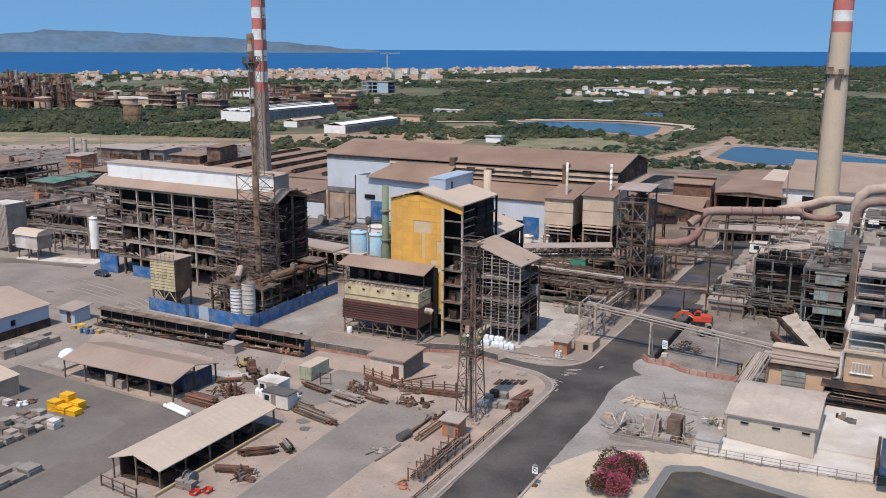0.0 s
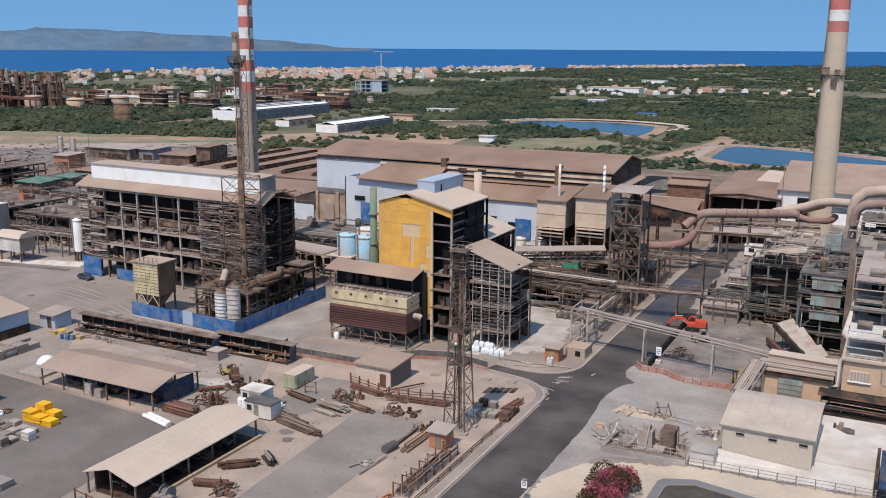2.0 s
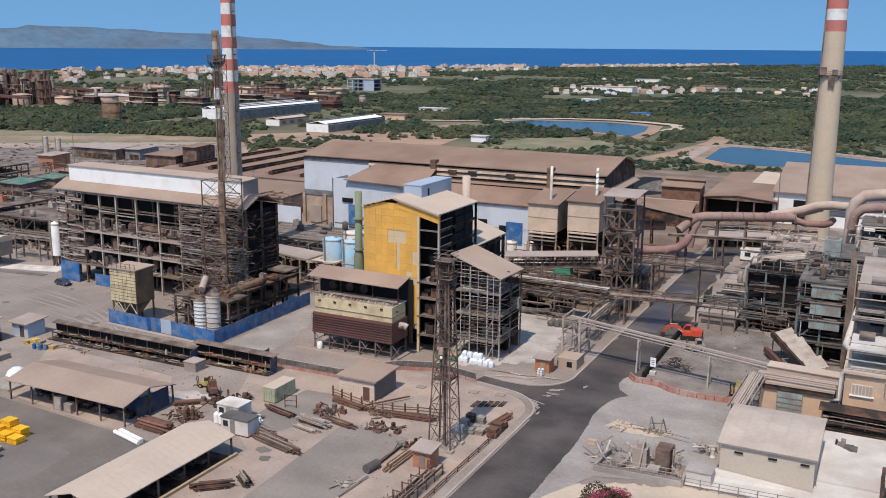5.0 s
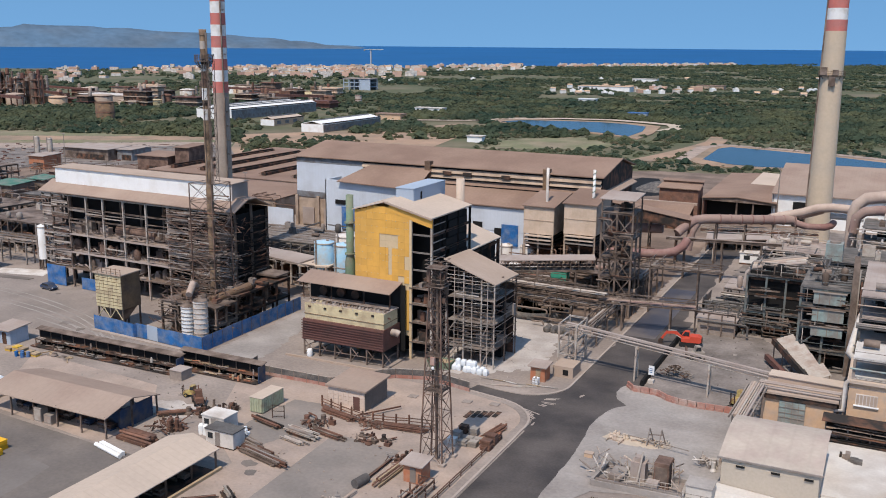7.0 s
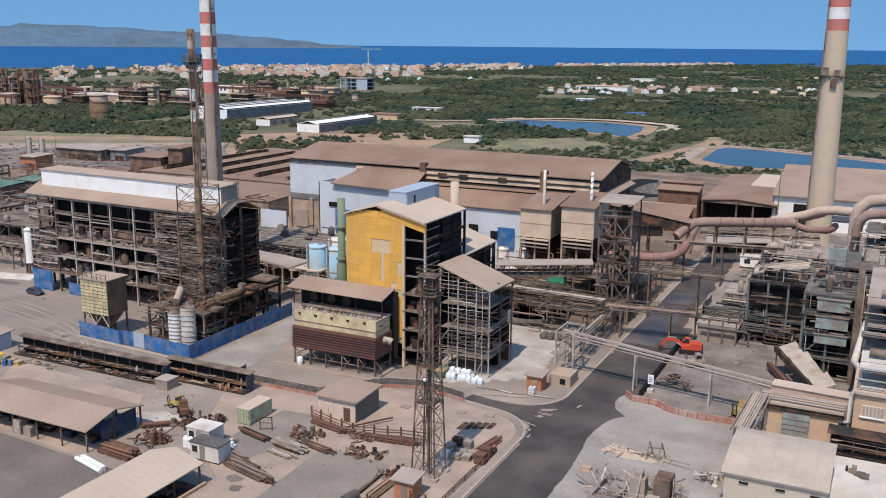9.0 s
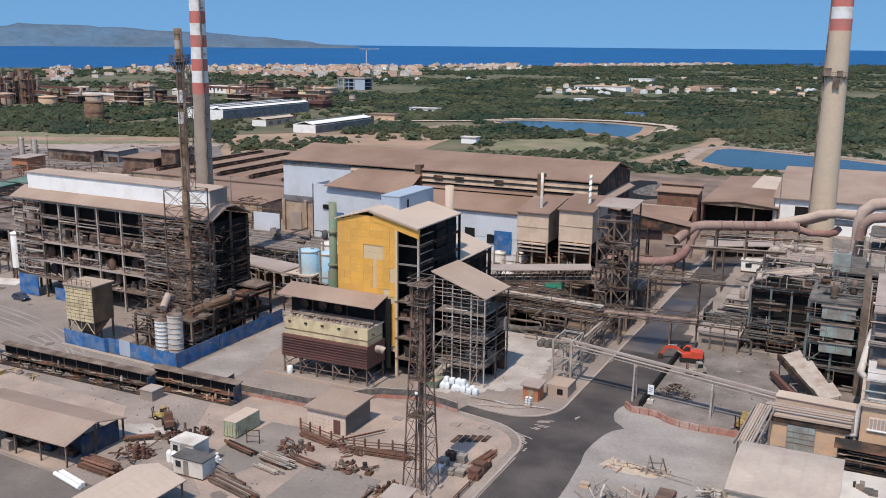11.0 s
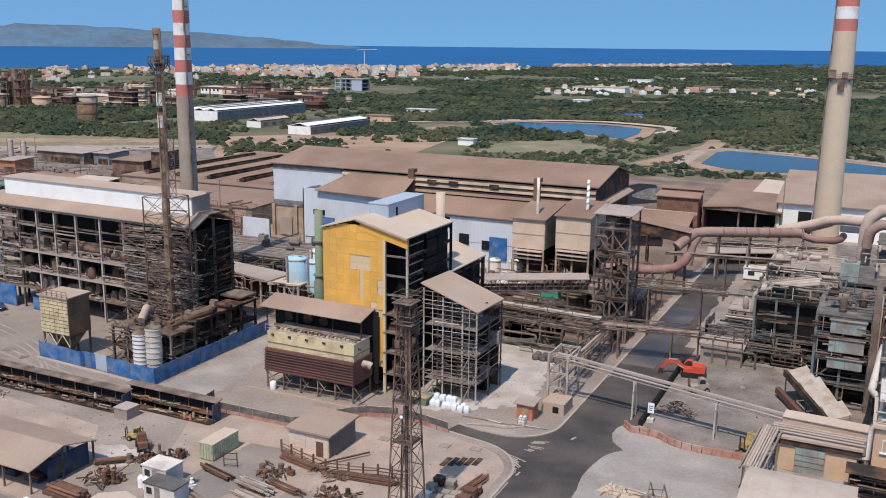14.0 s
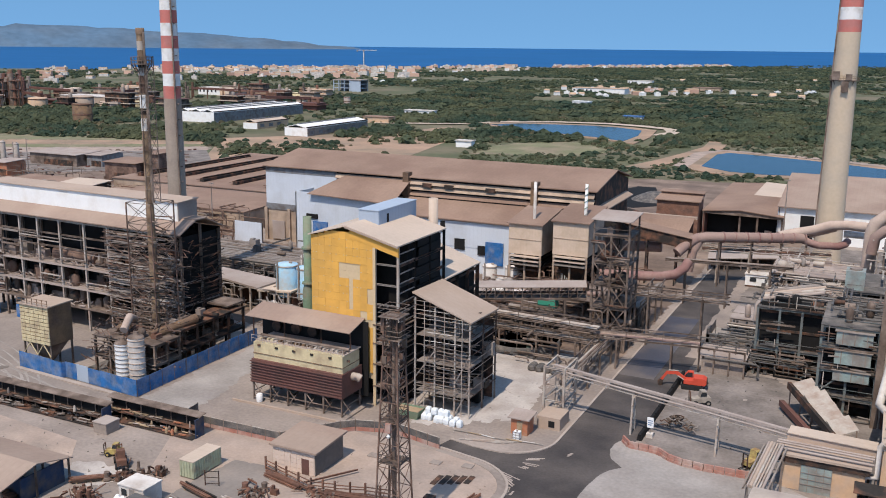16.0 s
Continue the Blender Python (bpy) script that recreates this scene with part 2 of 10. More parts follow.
    townpink=shade("salmon_plaster", (0.52, 0.335, 0.26), 0.9, var=0.2, size=30, island=0.25),
    block=shade("pink_block_wall", (0.60, 0.47, 0.385), 0.9, var=0.1, size=1.5),
    duct=shade("dusty_pink_duct", (0.315, 0.222, 0.182), 0.8, var=0.15, size=4, stain=(0.22, 0.14, 0.122), amount=0.4, stain_size=4),
    ductpale=shade("pale_dusty_duct", (0.46, 0.355, 0.29), 0.85, var=0.12, size=4, stain=(0.36, 0.27, 0.22), amount=0.4, stain_size=3),
    ductred=shade("dusty_red_duct", (0.235, 0.125, 0.11), 0.8, var=0.12, size=3, stain=(0.30, 0.20, 0.17), amount=0.35, stain_size=3),
    orange=shade("orange_machine_paint", (0.52, 0.07, 0.038), 0.6, var=0.1, size=1),
    fadedyellow=shade("faded_yellow_paint", (0.42, 0.33, 0.12), 0.7, var=0.2, size=0.6, stain=(0.20, 0.10, 0.06), amount=0.4, stain_size=0.8),
    machyellow=shade("yellow_machine_paint", (0.62, 0.40, 0.06), 0.5, var=0.15, size=1),
    stackyellow=shade("yellow_painted_steel", (0.74, 0.40, 0.02), 0.6, var=0.1, size=1, island=0.1),
    canopygreen=shade("sea_green_canopy", (0.06, 0.18, 0.13), 0.7, var=0.3, size=3, stain=(0.17, 0.18, 0.15), amount=0.5, stain_size=3),
    containerpaint=shade("faded_pale_green_paint", (0.37, 0.39, 0.27), 0.7, var=0.15, size=2, stain=(0.28, 0.22, 0.16), amount=0.3, stain_size=1.5),
    wood=shade("weathered_wood", (0.34, 0.25, 0.16), 0.9, var=0.25, size=1, island=0.2),
    greywood=shade("grey_pallet_wood", (0.27, 0.235, 0.20), 0.9, var=0.25, size=1, island=0.2),
    rubber=shade("black_rubber", (0.02, 0.02, 0.02), 0.85, var=0.2, size=0.5),
    glass=shade("dark_glass", (0.02, 0.025, 0.03), 0.15, var=0.1, size=1, spec=0.5),
    redplastic=shade("red_plastic", (0.50, 0.055, 0.04), 0.6, var=0.1, size=1),
    barrier=shade("faded_red_barrier", (0.36, 0.16, 0.12), 0.85, var=0.2, size=2, stain=(0.36, 0.27, 0.23), amount=0.4, stain_size=2),
    sack=shade("white_woven_bag", (0.66, 0.69, 0.71), 0.8, var=0.1, size=0.5),
    sea=shade("sea_water", (0.018, 0.098, 0.25), 0.35, var=0.10, size=300, grain=14, bump=0.05, spec=0.002),
    water=shade("pond_water", (0.010, 0.026, 0.040), 0.16, var=0.3, size=40, grain=3, bump=0.03, spec=0.28),
    murk=shade("brown_slurry", (0.10, 0.075, 0.045), 0.25, var=0.3, size=5, grain=1, bump=0.02, stain=(0.03, 0.03, 0.025), amount=0.5, stain_size=5),
    liner=shade("grey_pool_liner", (0.17, 0.165, 0.165), 0.6, var=0.15, size=3),
    # the blue of both hill colours is distance haze, put into the base colour
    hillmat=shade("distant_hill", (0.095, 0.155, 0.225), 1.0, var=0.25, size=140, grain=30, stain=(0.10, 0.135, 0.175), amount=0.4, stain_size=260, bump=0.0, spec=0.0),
    # leaf greens lean blue to take in some haze over the woods
    leaf=shade("scrub_leaves", (0.047, 0.075, 0.053), 0.8, var=0.38, size=20, grain=3, island=0.14, stain=(0.128, 0.135, 0.075), amount=0.45, stain_size=60, bump=0.0, spec=0.05, thin=0.4),
    leafdry=shade("olive_leaves", (0.088, 0.100, 0.063), 0.8, var=0.28, size=10, grain=6, island=0.2, stain=(0.15, 0.125, 0.08), amount=0.4, stain_size=40, bump=0.0, spec=0.05, thin=0.4),
    oleander=shade("oleander_leaves", (0.10, 0.075, 0.045), 0.7, var=0.3, size=1, island=0.35, bump=0.0, spec=0.05, thin=0.4),
    pink=shade("pink_blossom", (0.46, 0.12, 0.165), 0.7, var=0.2, size=1, island=0.3, bump=0.0, spec=0.05, thin=0.4),
)


# ---- mesh helpers ----
class Shape:
    """Collects vertices and faces in world metres."""

    def __init__(self):
        self.v, self.f = [], []

    def add(self, vs, fs):
        k = len(self.v)
        self.v += [tuple(p) for p in vs]
        self.f += [tuple(i + k for i in f) for f in fs]
        return self

    def box(self, x0, x1, y0, y1, z0, z1):
        return self.add([(x, y, z) for z in (z0, z1) for x, y in ((x0, y0), (x1, y0), (x1, y1), (x0, y1))],
                        [(3, 2, 1, 0), (4, 5, 6, 7), (0, 1, 5, 4), (1, 2, 6, 5), (2, 3, 7, 6), (3, 0, 4, 7)])

    def along_x(self, prof, x0, x1):
        n = len(prof)
        vs = [(x, y, z) for x in (x0, x1) for y, z in prof]
        return self.add(vs, [tuple(reversed(range(n))), tuple(range(n, 2 * n))] + [(i, (i + 1) % n, n + (i + 1) % n, n + i) for i in range(n)])

    def along_y(self, prof, y0, y1):
        n = len(prof)
        vs = [(x, y, z) for y in (y0, y1) for x, z in prof]
        return self.add(vs, [tuple(range(n)), tuple(reversed(range(n, 2 * n)))] + [(i, n + i, n + (i + 1) % n, (i + 1) % n) for i in range(n)])

    def prism(self, poly, z0, z1):
        n = len(poly)
        vs = [(x, y, z) for z in (z0, z1) for x, y in poly]
        return self.add(vs, [tuple(reversed(range(n))), tuple(range(n, 2 * n))] + [(i, (i + 1) % n, n + (i + 1) % n, n + i) for i in range(n)])

    def sheet(self, poly, z):
        """A flat ground sheet with a broken outline, cut into even triangles."""
        n = len(poly)
        v, _, f, _, _, _ = geometry.delaunay_2d_cdt([Vector(p) for p in poly], [(i, (i + 1) % n) for i in range(n)], [], 1, 1e-5)
        return self.add([(p.x, p.y, z) for p in v], [tuple(q) for q in f])

    def slab(self, a, b, c, d, th=0.15):
        """A sheet with corners a, b, c, d and a thickness downwards."""
        low = [(p[0], p[1], p[2] - th) for p in (a, b, c, d)]
        return self.add([*low, a, b, c, d], [(3, 2, 1, 0), (4, 5, 6, 7), (0, 1, 5, 4), (1, 2, 6, 5), (2, 3, 7, 6), (3, 0, 4, 7)])

    def tube(self, pts, r, n=10, caps=True):
        """A pipe through points; r a number or one a point."""
        pts = [Vector(p) for p in pts]
        rs = r if isinstance(r, (list, tuple)) else [r] * len(pts)
        k = len(self.v)
        side = None
        for i, p in enumerate(pts):
            d = ((pts[min(i + 1, len(pts) - 1)] - pts[max(i - 1, 0)])).normalized()
            if side is None:
                side = d.orthogonal().normalized()
            side = (side - d * side.dot(d)).normalized()
            up = d.cross(side)
            for j in range(n):
                a = 2 * math.pi * j / n
                self.v.append(tuple(p + (side * math.cos(a) + up * math.sin(a)) * rs[i]))
        for i in range(len(pts) - 1):
            for j in range(n):
                a, b = k + i * n + j, k + i * n + (j + 1) % n
                self.f.append((a, b, b + n, a + n))
        if caps:
            e = k + (len(pts) - 1) * n
            self.add([self.v[k + j] for j in reversed(range(n))], [tuple(range(n))])
            self.add([self.v[e + j] for j in range(n)], [tuple(range(n))])
        return self

    def lathe(self, x, y, prof, n=20):
        """A turned body about a vertical axis; prof: radius, height."""
        k = len(self.v)
        for r, z in prof:
            for j in range(n):
                a = 2 * math.pi * j / n
                self.v.append((x + r * math.cos(a), y + r * math.sin(a), z))
        for i in range(len(prof) - 1):
            for j in range(n):
                a, b = k + i * n + j, k + i * n + (j + 1) % n
                self.f.append((a, b, b + n, a + n))
        e = k + (len(prof) - 1) * n
        self.add([self.v[k + j] for j in reversed(range(n))], [tuple(range(n))])
        self.add([self.v[e + j] for j in range(n)], [tuple(range(n))])
        return self

    def beam(self, p, q, w=0.2, h=None):
        p, q = Vector(p), Vector(q)
        d = (q - p).normalized()
        s = d.cross(Vector((0, 0, 1)) if abs(d.z) < 0.95 else Vector((0, 1, 0))).normalized()
        u = s.cross(d)
        s, u = s * w / 2, u * (h or w) / 2
        vs = [e + a * s + b * u for e in (p, q) for a, b in ((-1, -1), (1, -1), (1, 1), (-1, 1))]
        return self.add(vs, [(0, 1, 2, 3), (7, 6, 5, 4), (0, 4, 5, 1), (1, 5, 6, 2), (2, 6, 7, 3), (3, 7, 4, 0)])


def mesh_of(shape, name, material, smooth=False):
    me = bpy.data.meshes.new(name)
    me.from_pydata(shape.v, [], shape.f)
    me.materials.append(material)
    if smooth:
        me.polygons.foreach_set("use_smooth", [len(q.vertices) == 4 for q in me.polygons])
    me.update()
    return me


BASE = {}


def thing(name, x, y, z, label, category, group="", kind=""):
    """A top-level Empty at the thing's base."""
    ob = new(name)
    ob.matrix_basis = pose(x, y, z)
    BASE[ob] = ob.matrix_basis.copy()
    return tagged(ob, label, category, group, kind)


def part(name, shape, material, parent=None, label="", smooth=False):
    ob = new(name, mesh_of(shape, name, M[material], smooth))
    if label:
        ob["label"] = label
    if parent is not None:
        ob.parent = parent
        if parent in BASE:
            ob.matrix_parent_inverse = BASE[parent].inverted()
    return ob


def single(name, shape, material, label, category, group="", kind="", smooth=False):
    return tagged(part(name, shape, material, smooth=smooth), label, category, group, kind)


UNIT = {}


def unit(kind, material):
    """Shared meshes of length 1 along x: an I-section, a flat bar, a pipe."""
    if (kind, material) not in UNIT:
        s = Shape()
        if kind == "I":
            a, b, t, w = 0.5, 0.5, 0.36, 0.1
            s.along_x([(-a, -b), (a, -b), (a, -t), (w, -t), (w, t), (a, t), (a, b), (-a, b), (-a, t), (-w, t), (-w, -t), (-a, -t)], 0, 1)
        elif kind == "box":
            s.box(0, 1, -0.5, 0.5, -0.5, 0.5)
        else:
            s.tube([(0, 0, 0), (1, 0, 0)], 0.5, 10)
        UNIT[kind, material] = mesh_of(s, kind + "_section", M[material], kind == "pipe")
    return UNIT[kind, material]


def bar(parent, name, p, q, w, h, material, kind="I", label=""):
    """A straight member from p to q as an object of its own."""
    ob = new(name, unit(kind, material))
    p, q = Vector(p), Vector(q)
    d = q - p
    e = d.normalized()
    s = e.cross(Vector((0, 0, 1)) if abs(e.z) < 0.95 else Vector((0, 1, 0))).normalized()
    u = s.cross(e)
    m = Matrix((d, s * w, u * h)).transposed().to_4x4()
    m.translation = p
    if parent is not None:
        ob.parent = parent
        if parent in BASE:
            ob.matrix_parent_inverse = BASE[parent].inverted()
    ob.matrix_basis = m
    if label:
        ob["label"] = label
    return ob


def R(a, b):
    return random.uniform(a, b)


def gable(parent, x0, x1, y0, y1, eave, rise, material, th=0.2, over=0.5, ridge=None, along="x"):
    """A pitched roof of two sheets; along: the ridge's direction."""
    if along == "x":
        m = (y0 + y1) / 2 if ridge is None else ridge
        a = Shape().slab((x0 - over, y0 - over, eave - 0.1), (x1 + over, y0 - over, eave - 0.1), (x1 + over, m, eave + rise), (x0 - over, m, eave + rise), th)
        b = Shape().slab((x0 - over, m, eave + rise), (x1 + over, m, eave + rise), (x1 + over, y1 + over, eave - 0.1), (x0 - over, y1 + over, eave - 0.1), th)
    else:
        m = (x0 + x1) / 2 if ridge is None else ridge
        a = Shape().slab((x0 - over, y0 - over, eave - 0.1), (m, y0 - over, eave + rise), (m, y1 + over, eave + rise), (x0 - over, y1 + over, eave - 0.1), th)
        b = Shape().slab((m, y0 - over, eave + rise), (x1 + over, y0 - over, eave - 0.1), (x1 + over, y1 + over, eave - 0.1), (m, y1 + over, eave + rise), th)
    return part("roof", a, material, parent), part("roof", b, material, parent)


# ---- the setting: land, sea, hills, road, yard ----
VIEW = radians(27.2)


def spot(side, ahead, z=0.0):
    """A place by metres to the side of and along the main view."""
    return (side * math.cos(VIEW) - ahead * math.sin(VIEW), side * math.sin(VIEW) + ahead * math.cos(VIEW), z)


def far(b, d, z=0.0):
    """A place at distance d along the view, b thousandths of it to the right."""
    return spot(d * b / 1000.0, d, z)


def coast(b):
    """The shore's distance for a bearing in thousandths."""
    return 2250 + 1.35 * b + 0.0012 * b * b + 45 * math.sin(b * 0.021) + 25 * math.sin(b * 0.063 + 1)


s = Shape()
COLS, ROWS_ = 90, 46
for i in range(ROWS_ + 1):
    for j in range(COLS + 1):
        b = -1000 + 2000 * j / COLS
        d = -500 + (coast(b) + 500) * (i / ROWS_)
        x, y, _ = spot(b * (0.45 + 0.55 * i / ROWS_) / 1000.0 * coast(b), d)
        z = 0.0 if math.hypot(x + 80, y - 200) < 600 else 1.5 * noise.noise(Vector((x, y, 0)) / 160.0) * min(1.0, (math.hypot(x + 80, y - 200) - 600) / 300)
        s.v.append((x, y, z - (0.03 if z == 0 else 0.0)))
for i in range(ROWS_):
    for j in range(COLS):
        a = i * (COLS + 1) + j
        s.f.append((a, a + 1, a + COLS + 2, a + COLS + 1))
single("ground", s, "land", "dry scrubland with soil and low vegetation", "ground", kind="structure")

s = Shape()
for i in range(13):
    for j in range(61):
        a = radians(-60 + 2 * j)
        r = 1500 + (4880 - 1500) * i / 12
        x, y, _ = spot(r * math.sin(a), r * math.cos(a))
        s.v.append((x, y, -3 + 44 * max(0.0, (r - 2700) / 2180) ** 1.25))
for i in range(12):
    for j in range(60):
        a = i * 61 + j
        s.f.append((a, a + 1, a + 62, a + 61))
single("sea", s, "sea", "calm deep blue sea below a hazy horizon", "sea", kind="structure")

# backdrop ridge; its material carries the haze
s = Shape()
HB = [-900 + 12 * j for j in range(76)]
for k, (r, f) in enumerate(((4300, 0.0), (4420, 0.55), (4560, 1.0), (4700, 0.7))):
    for j, b in enumerate(HB):
        u = max(0.0, min(1.0, (-5 - b) / 265.0))
        top = 14 + 74 * (u * u * (3 - 2 * u)) + 12 * noise.noise(Vector((b * 0.02, k * 0.4, 0))) * u
        top += 17 * max(0.0, min(1.0, (-48 - b) / 22))
        top += (9 * math.sin(b * 0.012) + 6 * math.sin(b * 0.031 + 1)) * u
        q = math.atan(b / 1000.0)
        x, y, _ = spot(r * math.sin(q), r * math.cos(q))
        s.v.append((x, y, 13 + 3 * k if f == 0 else 13 + (top - 13) * f + 14 * noise.noise(Vector((b * 0.05, k * 1.7, 3))) * u))
n = len(HB)
for k in range(3):
    for j in range(n - 1):
        a = k * n + j
        s.f.append((a, a + 1, a + n + 1, a + n))
single("backdrop", s, "hillmat", "low hills across the bay with haze in their colour", "hill", kind="structure", smooth=True)

# works yard: one big concrete sheet with patches laid on it
single("yard_pavement", Shape().prism([(-330, 40), (40, 40), (60, 300), (-60, 330), (-300, 360)], -0.3, 0.0), "yard", "dusty concrete works yard with tyre tracks", "pavement", kind="structure")
single("road", Shape().box(-46.5, -38.0, -40, 262, -0.2, 0.03), "asphalt", "dark asphalt works road dusted at its edges", "road", kind="structure")
single("road_wet", Shape().box(-46.2, -40.5, 176, 214, -0.1, 0.05), "wetroad", "damp dark stretch of asphalt", "road", kind="structure")


def ragged(poly, amp, seed):
    """A polygon with softly broken edges."""
    out = []
    for (xa, ya), (xb, yb) in zip(poly, poly[1:] + poly[:1]):
        n = max(1, int(math.hypot(xb - xa, yb - ya) / .35))
        for i in range(n):
            x, y = xa + (xb - xa) * i / n, ya + (yb - ya) * i / n
            k = min(1.0, i / 4, (n - i) / 4) * amp * 2.2
            w = [noise.noise(Vector((x * .5, y * .5, seed + c))) + .5 * noise.noise(Vector((x * 1.9, y * 1.9, seed + c))) for c in (0, 40)]
            out.append((x + k * w[0], y + k * w[1]))
    return out


def fan(cx, cy, r, a0, a1, k=10):
    return [(cx + r * math.cos(radians(a0 + (a1 - a0) * i / k)), cy + r * math.sin(radians(a0 + (a1 - a0) * i / k))) for i in range(k + 1)]


# side road mouth on the left, between two rounded corners
single("road_mouth", Shape().prism([(-45.0, 126), *fan(-55.4, 127.6, 8.6, -5, 78, 8), (-60.2, 137.4), (-59.6, 139.9), (-55, 139.2), *fan(-53.0, 145.8, 6.7, -95, 0, 8), (-45.0, 152)], -0.2, 0.035), "asphalt", "asphalt mouth of the side road with worn edges", "road", kind="structure")
single("side_apron", Shape().sheet(ragged([(-40, 144), (-38.6, 146.6), (-36.9, 149.8), (-36.4, 162), (-36.3, 190), (-40, 190)], 0.12, 5), 0.04), "asphalt", "worn asphalt edge by the works entrance", "road", kind="structure")
single("chalky_ground", Shape().sheet(ragged([(-70, 178), (-57, 175.5), (-54.5, 163), (-53.5, 152), (-60, 145.5), (-67, 142.5), (-71, 150), (-71.5, 165)], .8, 31), .016), "chalk", "pale chalky dust round the open steel house", "pavement", kind="structure")
single("works_drive", Shape().sheet(ragged([(-230, 128), (-205, 150), (-182, 158), (-156, 153), (-136, 140), (-116, 129.5), (-112, 125.5), (-134, 129), (-150, 128), (-160, 122), (-190, 112)], 1.2, 33), .011), "driveway", "worn darker drive across the yard", "pavement", kind="structure")
single("works_floor", Shape().sheet(ragged([(-37.6, 152.5), (-22, 143.5), (-7, 150), (-7, 172), (-27, 188), (-37.6, 186)], 0.5, 6), 0.025), "worksfloor", "oily dark works floor round the excavator", "pavement", kind="structure")
single("side_lane", Shape().sheet(ragged([(-107.6, 130.5), (-98.0, 131.5), (-97.6, 138), (-100.5, 150), (-102.8, 157), (-105, 163), (-107.6, 163)], .5, 15), .022), "paleyard", "pale dusty lane beside the hoarding", "pavement", kind="structure")
single("storage_yard", Shape().prism([(-76, 60), (-48.15, 60), (-48.15, 125), *fan(-55.4, 127.6, 7.3, -6, 78, 8), (-60.4, 136.0), (-72.6, 136.4), (-78, 129.0), (-96, 127.5), (-86, 108), (-76, 100)], -0.2, 0.03), "soil", "pinkish gravel storage yard", "pavement", kind="structure")
single("yard_patch", Shape().prism([(-69.3, 113.6), (-58.7, 112.9), (-57.9, 60), (-66.6, 60)], -0.2, 0.05), "patchgrey", "smooth grey concrete lane across the yard", "pavement", kind="structure")
single("yard_lane", Shape().prism([(-130, 98.5), (-95, 96.2), (-88, 96), (-85, 60), (-130, 60)], -0.2, 0.02), "greypatch", "grey concrete lane between the open sheds", "pavement", kind="structure")
single("lane_patch", Shape().sheet(ragged([(-126, 62), (-92, 62), (-93.4, 76), (-95.6, 88.6), (-104, 90.4), (-126, 92)], .15, 19), .027), "lanepatch", "lighter worn patch on the concrete lane", "pavement", kind="structure")
single("shed_strip", Shape().prism([(-134, 119), (-104, 116.5), (-97, 108), (-95, 96.6), (-120, 99)], -0.2, 0.025), "soil", "dusty gravel strip behind the open shed", "pavement", kind="structure")
single("sandy_verge", Shape().sheet(ragged([(-37.8, 40), (20, 40), (20, 119), (-22.5, 116), (-32, 112), (-37.8, 108)], 0.6, 3), 0.03), "sand", "pale sandy verge beside the road", "ground", kind="structure")
single("pale_apron", Shape().sheet(ragged([(-38.0, 103), (-33, 113.5), (-22, 117), (-8.6, 120), (-8.6, 141), (-18.5, 147), (-29, 146.6), (-34.5, 148.6), (-37.2, 150.4), (-38.6, 150.8), (-39.2, 149), (-39.3, 147), (-38.4, 144.2), (-36.4, 142.2), (-37.7, 140.6), (-38.3, 139), (-38.8, 136), (-39.0, 132.5), (-38.4, 127), (-38.0, 121), (-38.1, 111)], .07, 13), .046), "paleyard", "pale worn concrete beside the road", "pavement", kind="structure")
single("road_edge", Shape().sheet(ragged([(-38.4, 138), (-37.4, 139.6), (-35.9, 142.1), (-37.6, 144), (-38.4, 144.2)], .05, 17), .038), "asphalt", "ragged point of asphalt beside the concrete", "road", kind="structure")
single("white_slab", Shape().box(-8.4, 6, 124.8, 141.5, -0.2, 0.35), "slabwhite", "pale concrete slab with low kerb", "pavement", kind="structure")


single("slab_front", Shape().sheet(ragged([(-22.4, 116.4), (-10, 117.0), (-0.9, 117.6), (-0.9, 124.9), (-8.3, 124.9), (-8.2, 121.0), (-20.5, 120.6), (-22.6, 121.4)], .12, 44), .06), "slabwhite", "pale dusty concrete in front of the store", "pavement", kind="structure")


def kerb_run(poly, w=0.35, h=0.16):
    s = Shape()
    for a, b in zip(poly, poly[1:]):
        s.beam((*a, h / 2), (*b, h / 2), w, h)
    return s


single("kerb_1", kerb_run([(-46.9, -40), (-46.9, 124), *fan(-55.4, 127.6, 8.5, -8, 78, 10), (-60.5, 137.2)]), "kerb", "dusty concrete kerb round the yard corner", "kerb", kind="structure")
single("kerb_2", kerb_run([(-59.5, 140.1), (-56, 139.4), *fan(-53.0, 146.0, 6.6, -95, 0, 10), (-46.4, 262)]), "kerb", "dusty concrete kerb along the road", "kerb", kind="structure")
single("kerb_3", kerb_run([(-37.9, -40), (-37.9, 101)]), "kerb", "worn concrete kerb beside the sandy verge", "kerb", kind="structure")
single("footway", Shape().prism([(-48.1, -40), (-47.08, -40), (-47.08, 124), *fan(-55.4, 127.6, 8.3, -8, 78, 8), *fan(-55.4, 127.6, 7.3, 78, -8, 8)], -0.1, 0.09), "yard", "narrow concrete footway inside the kerb", "pavement", kind="structure")


def drift(x_out, x_in, y0, y1, seed):
    """A strip of dust with one straight and one broken edge."""
    n = int((y1 - y0) / .4)
    s = Shape()
    xs = [x_out + (x_in - x_out) * max(.05, .45 + .55 * noise.noise(Vector((seed, i * .07, 0))) + .2 * noise.noise(Vector((seed, i * .21, 0)))) for i in range(n + 1)]
    for i in range(n):
        ya, yb = y0 + (y1 - y0) * i / n, y0 + (y1 - y0) * (i + 1) / n
        s.add([(x_out, ya, .045), (xs[i], ya, .045), (xs[i + 1], yb, .045), (x_out, yb, .045)], [(0, 1, 2, 3) if x_in > x_out else (3, 2, 1, 0)])
    return s


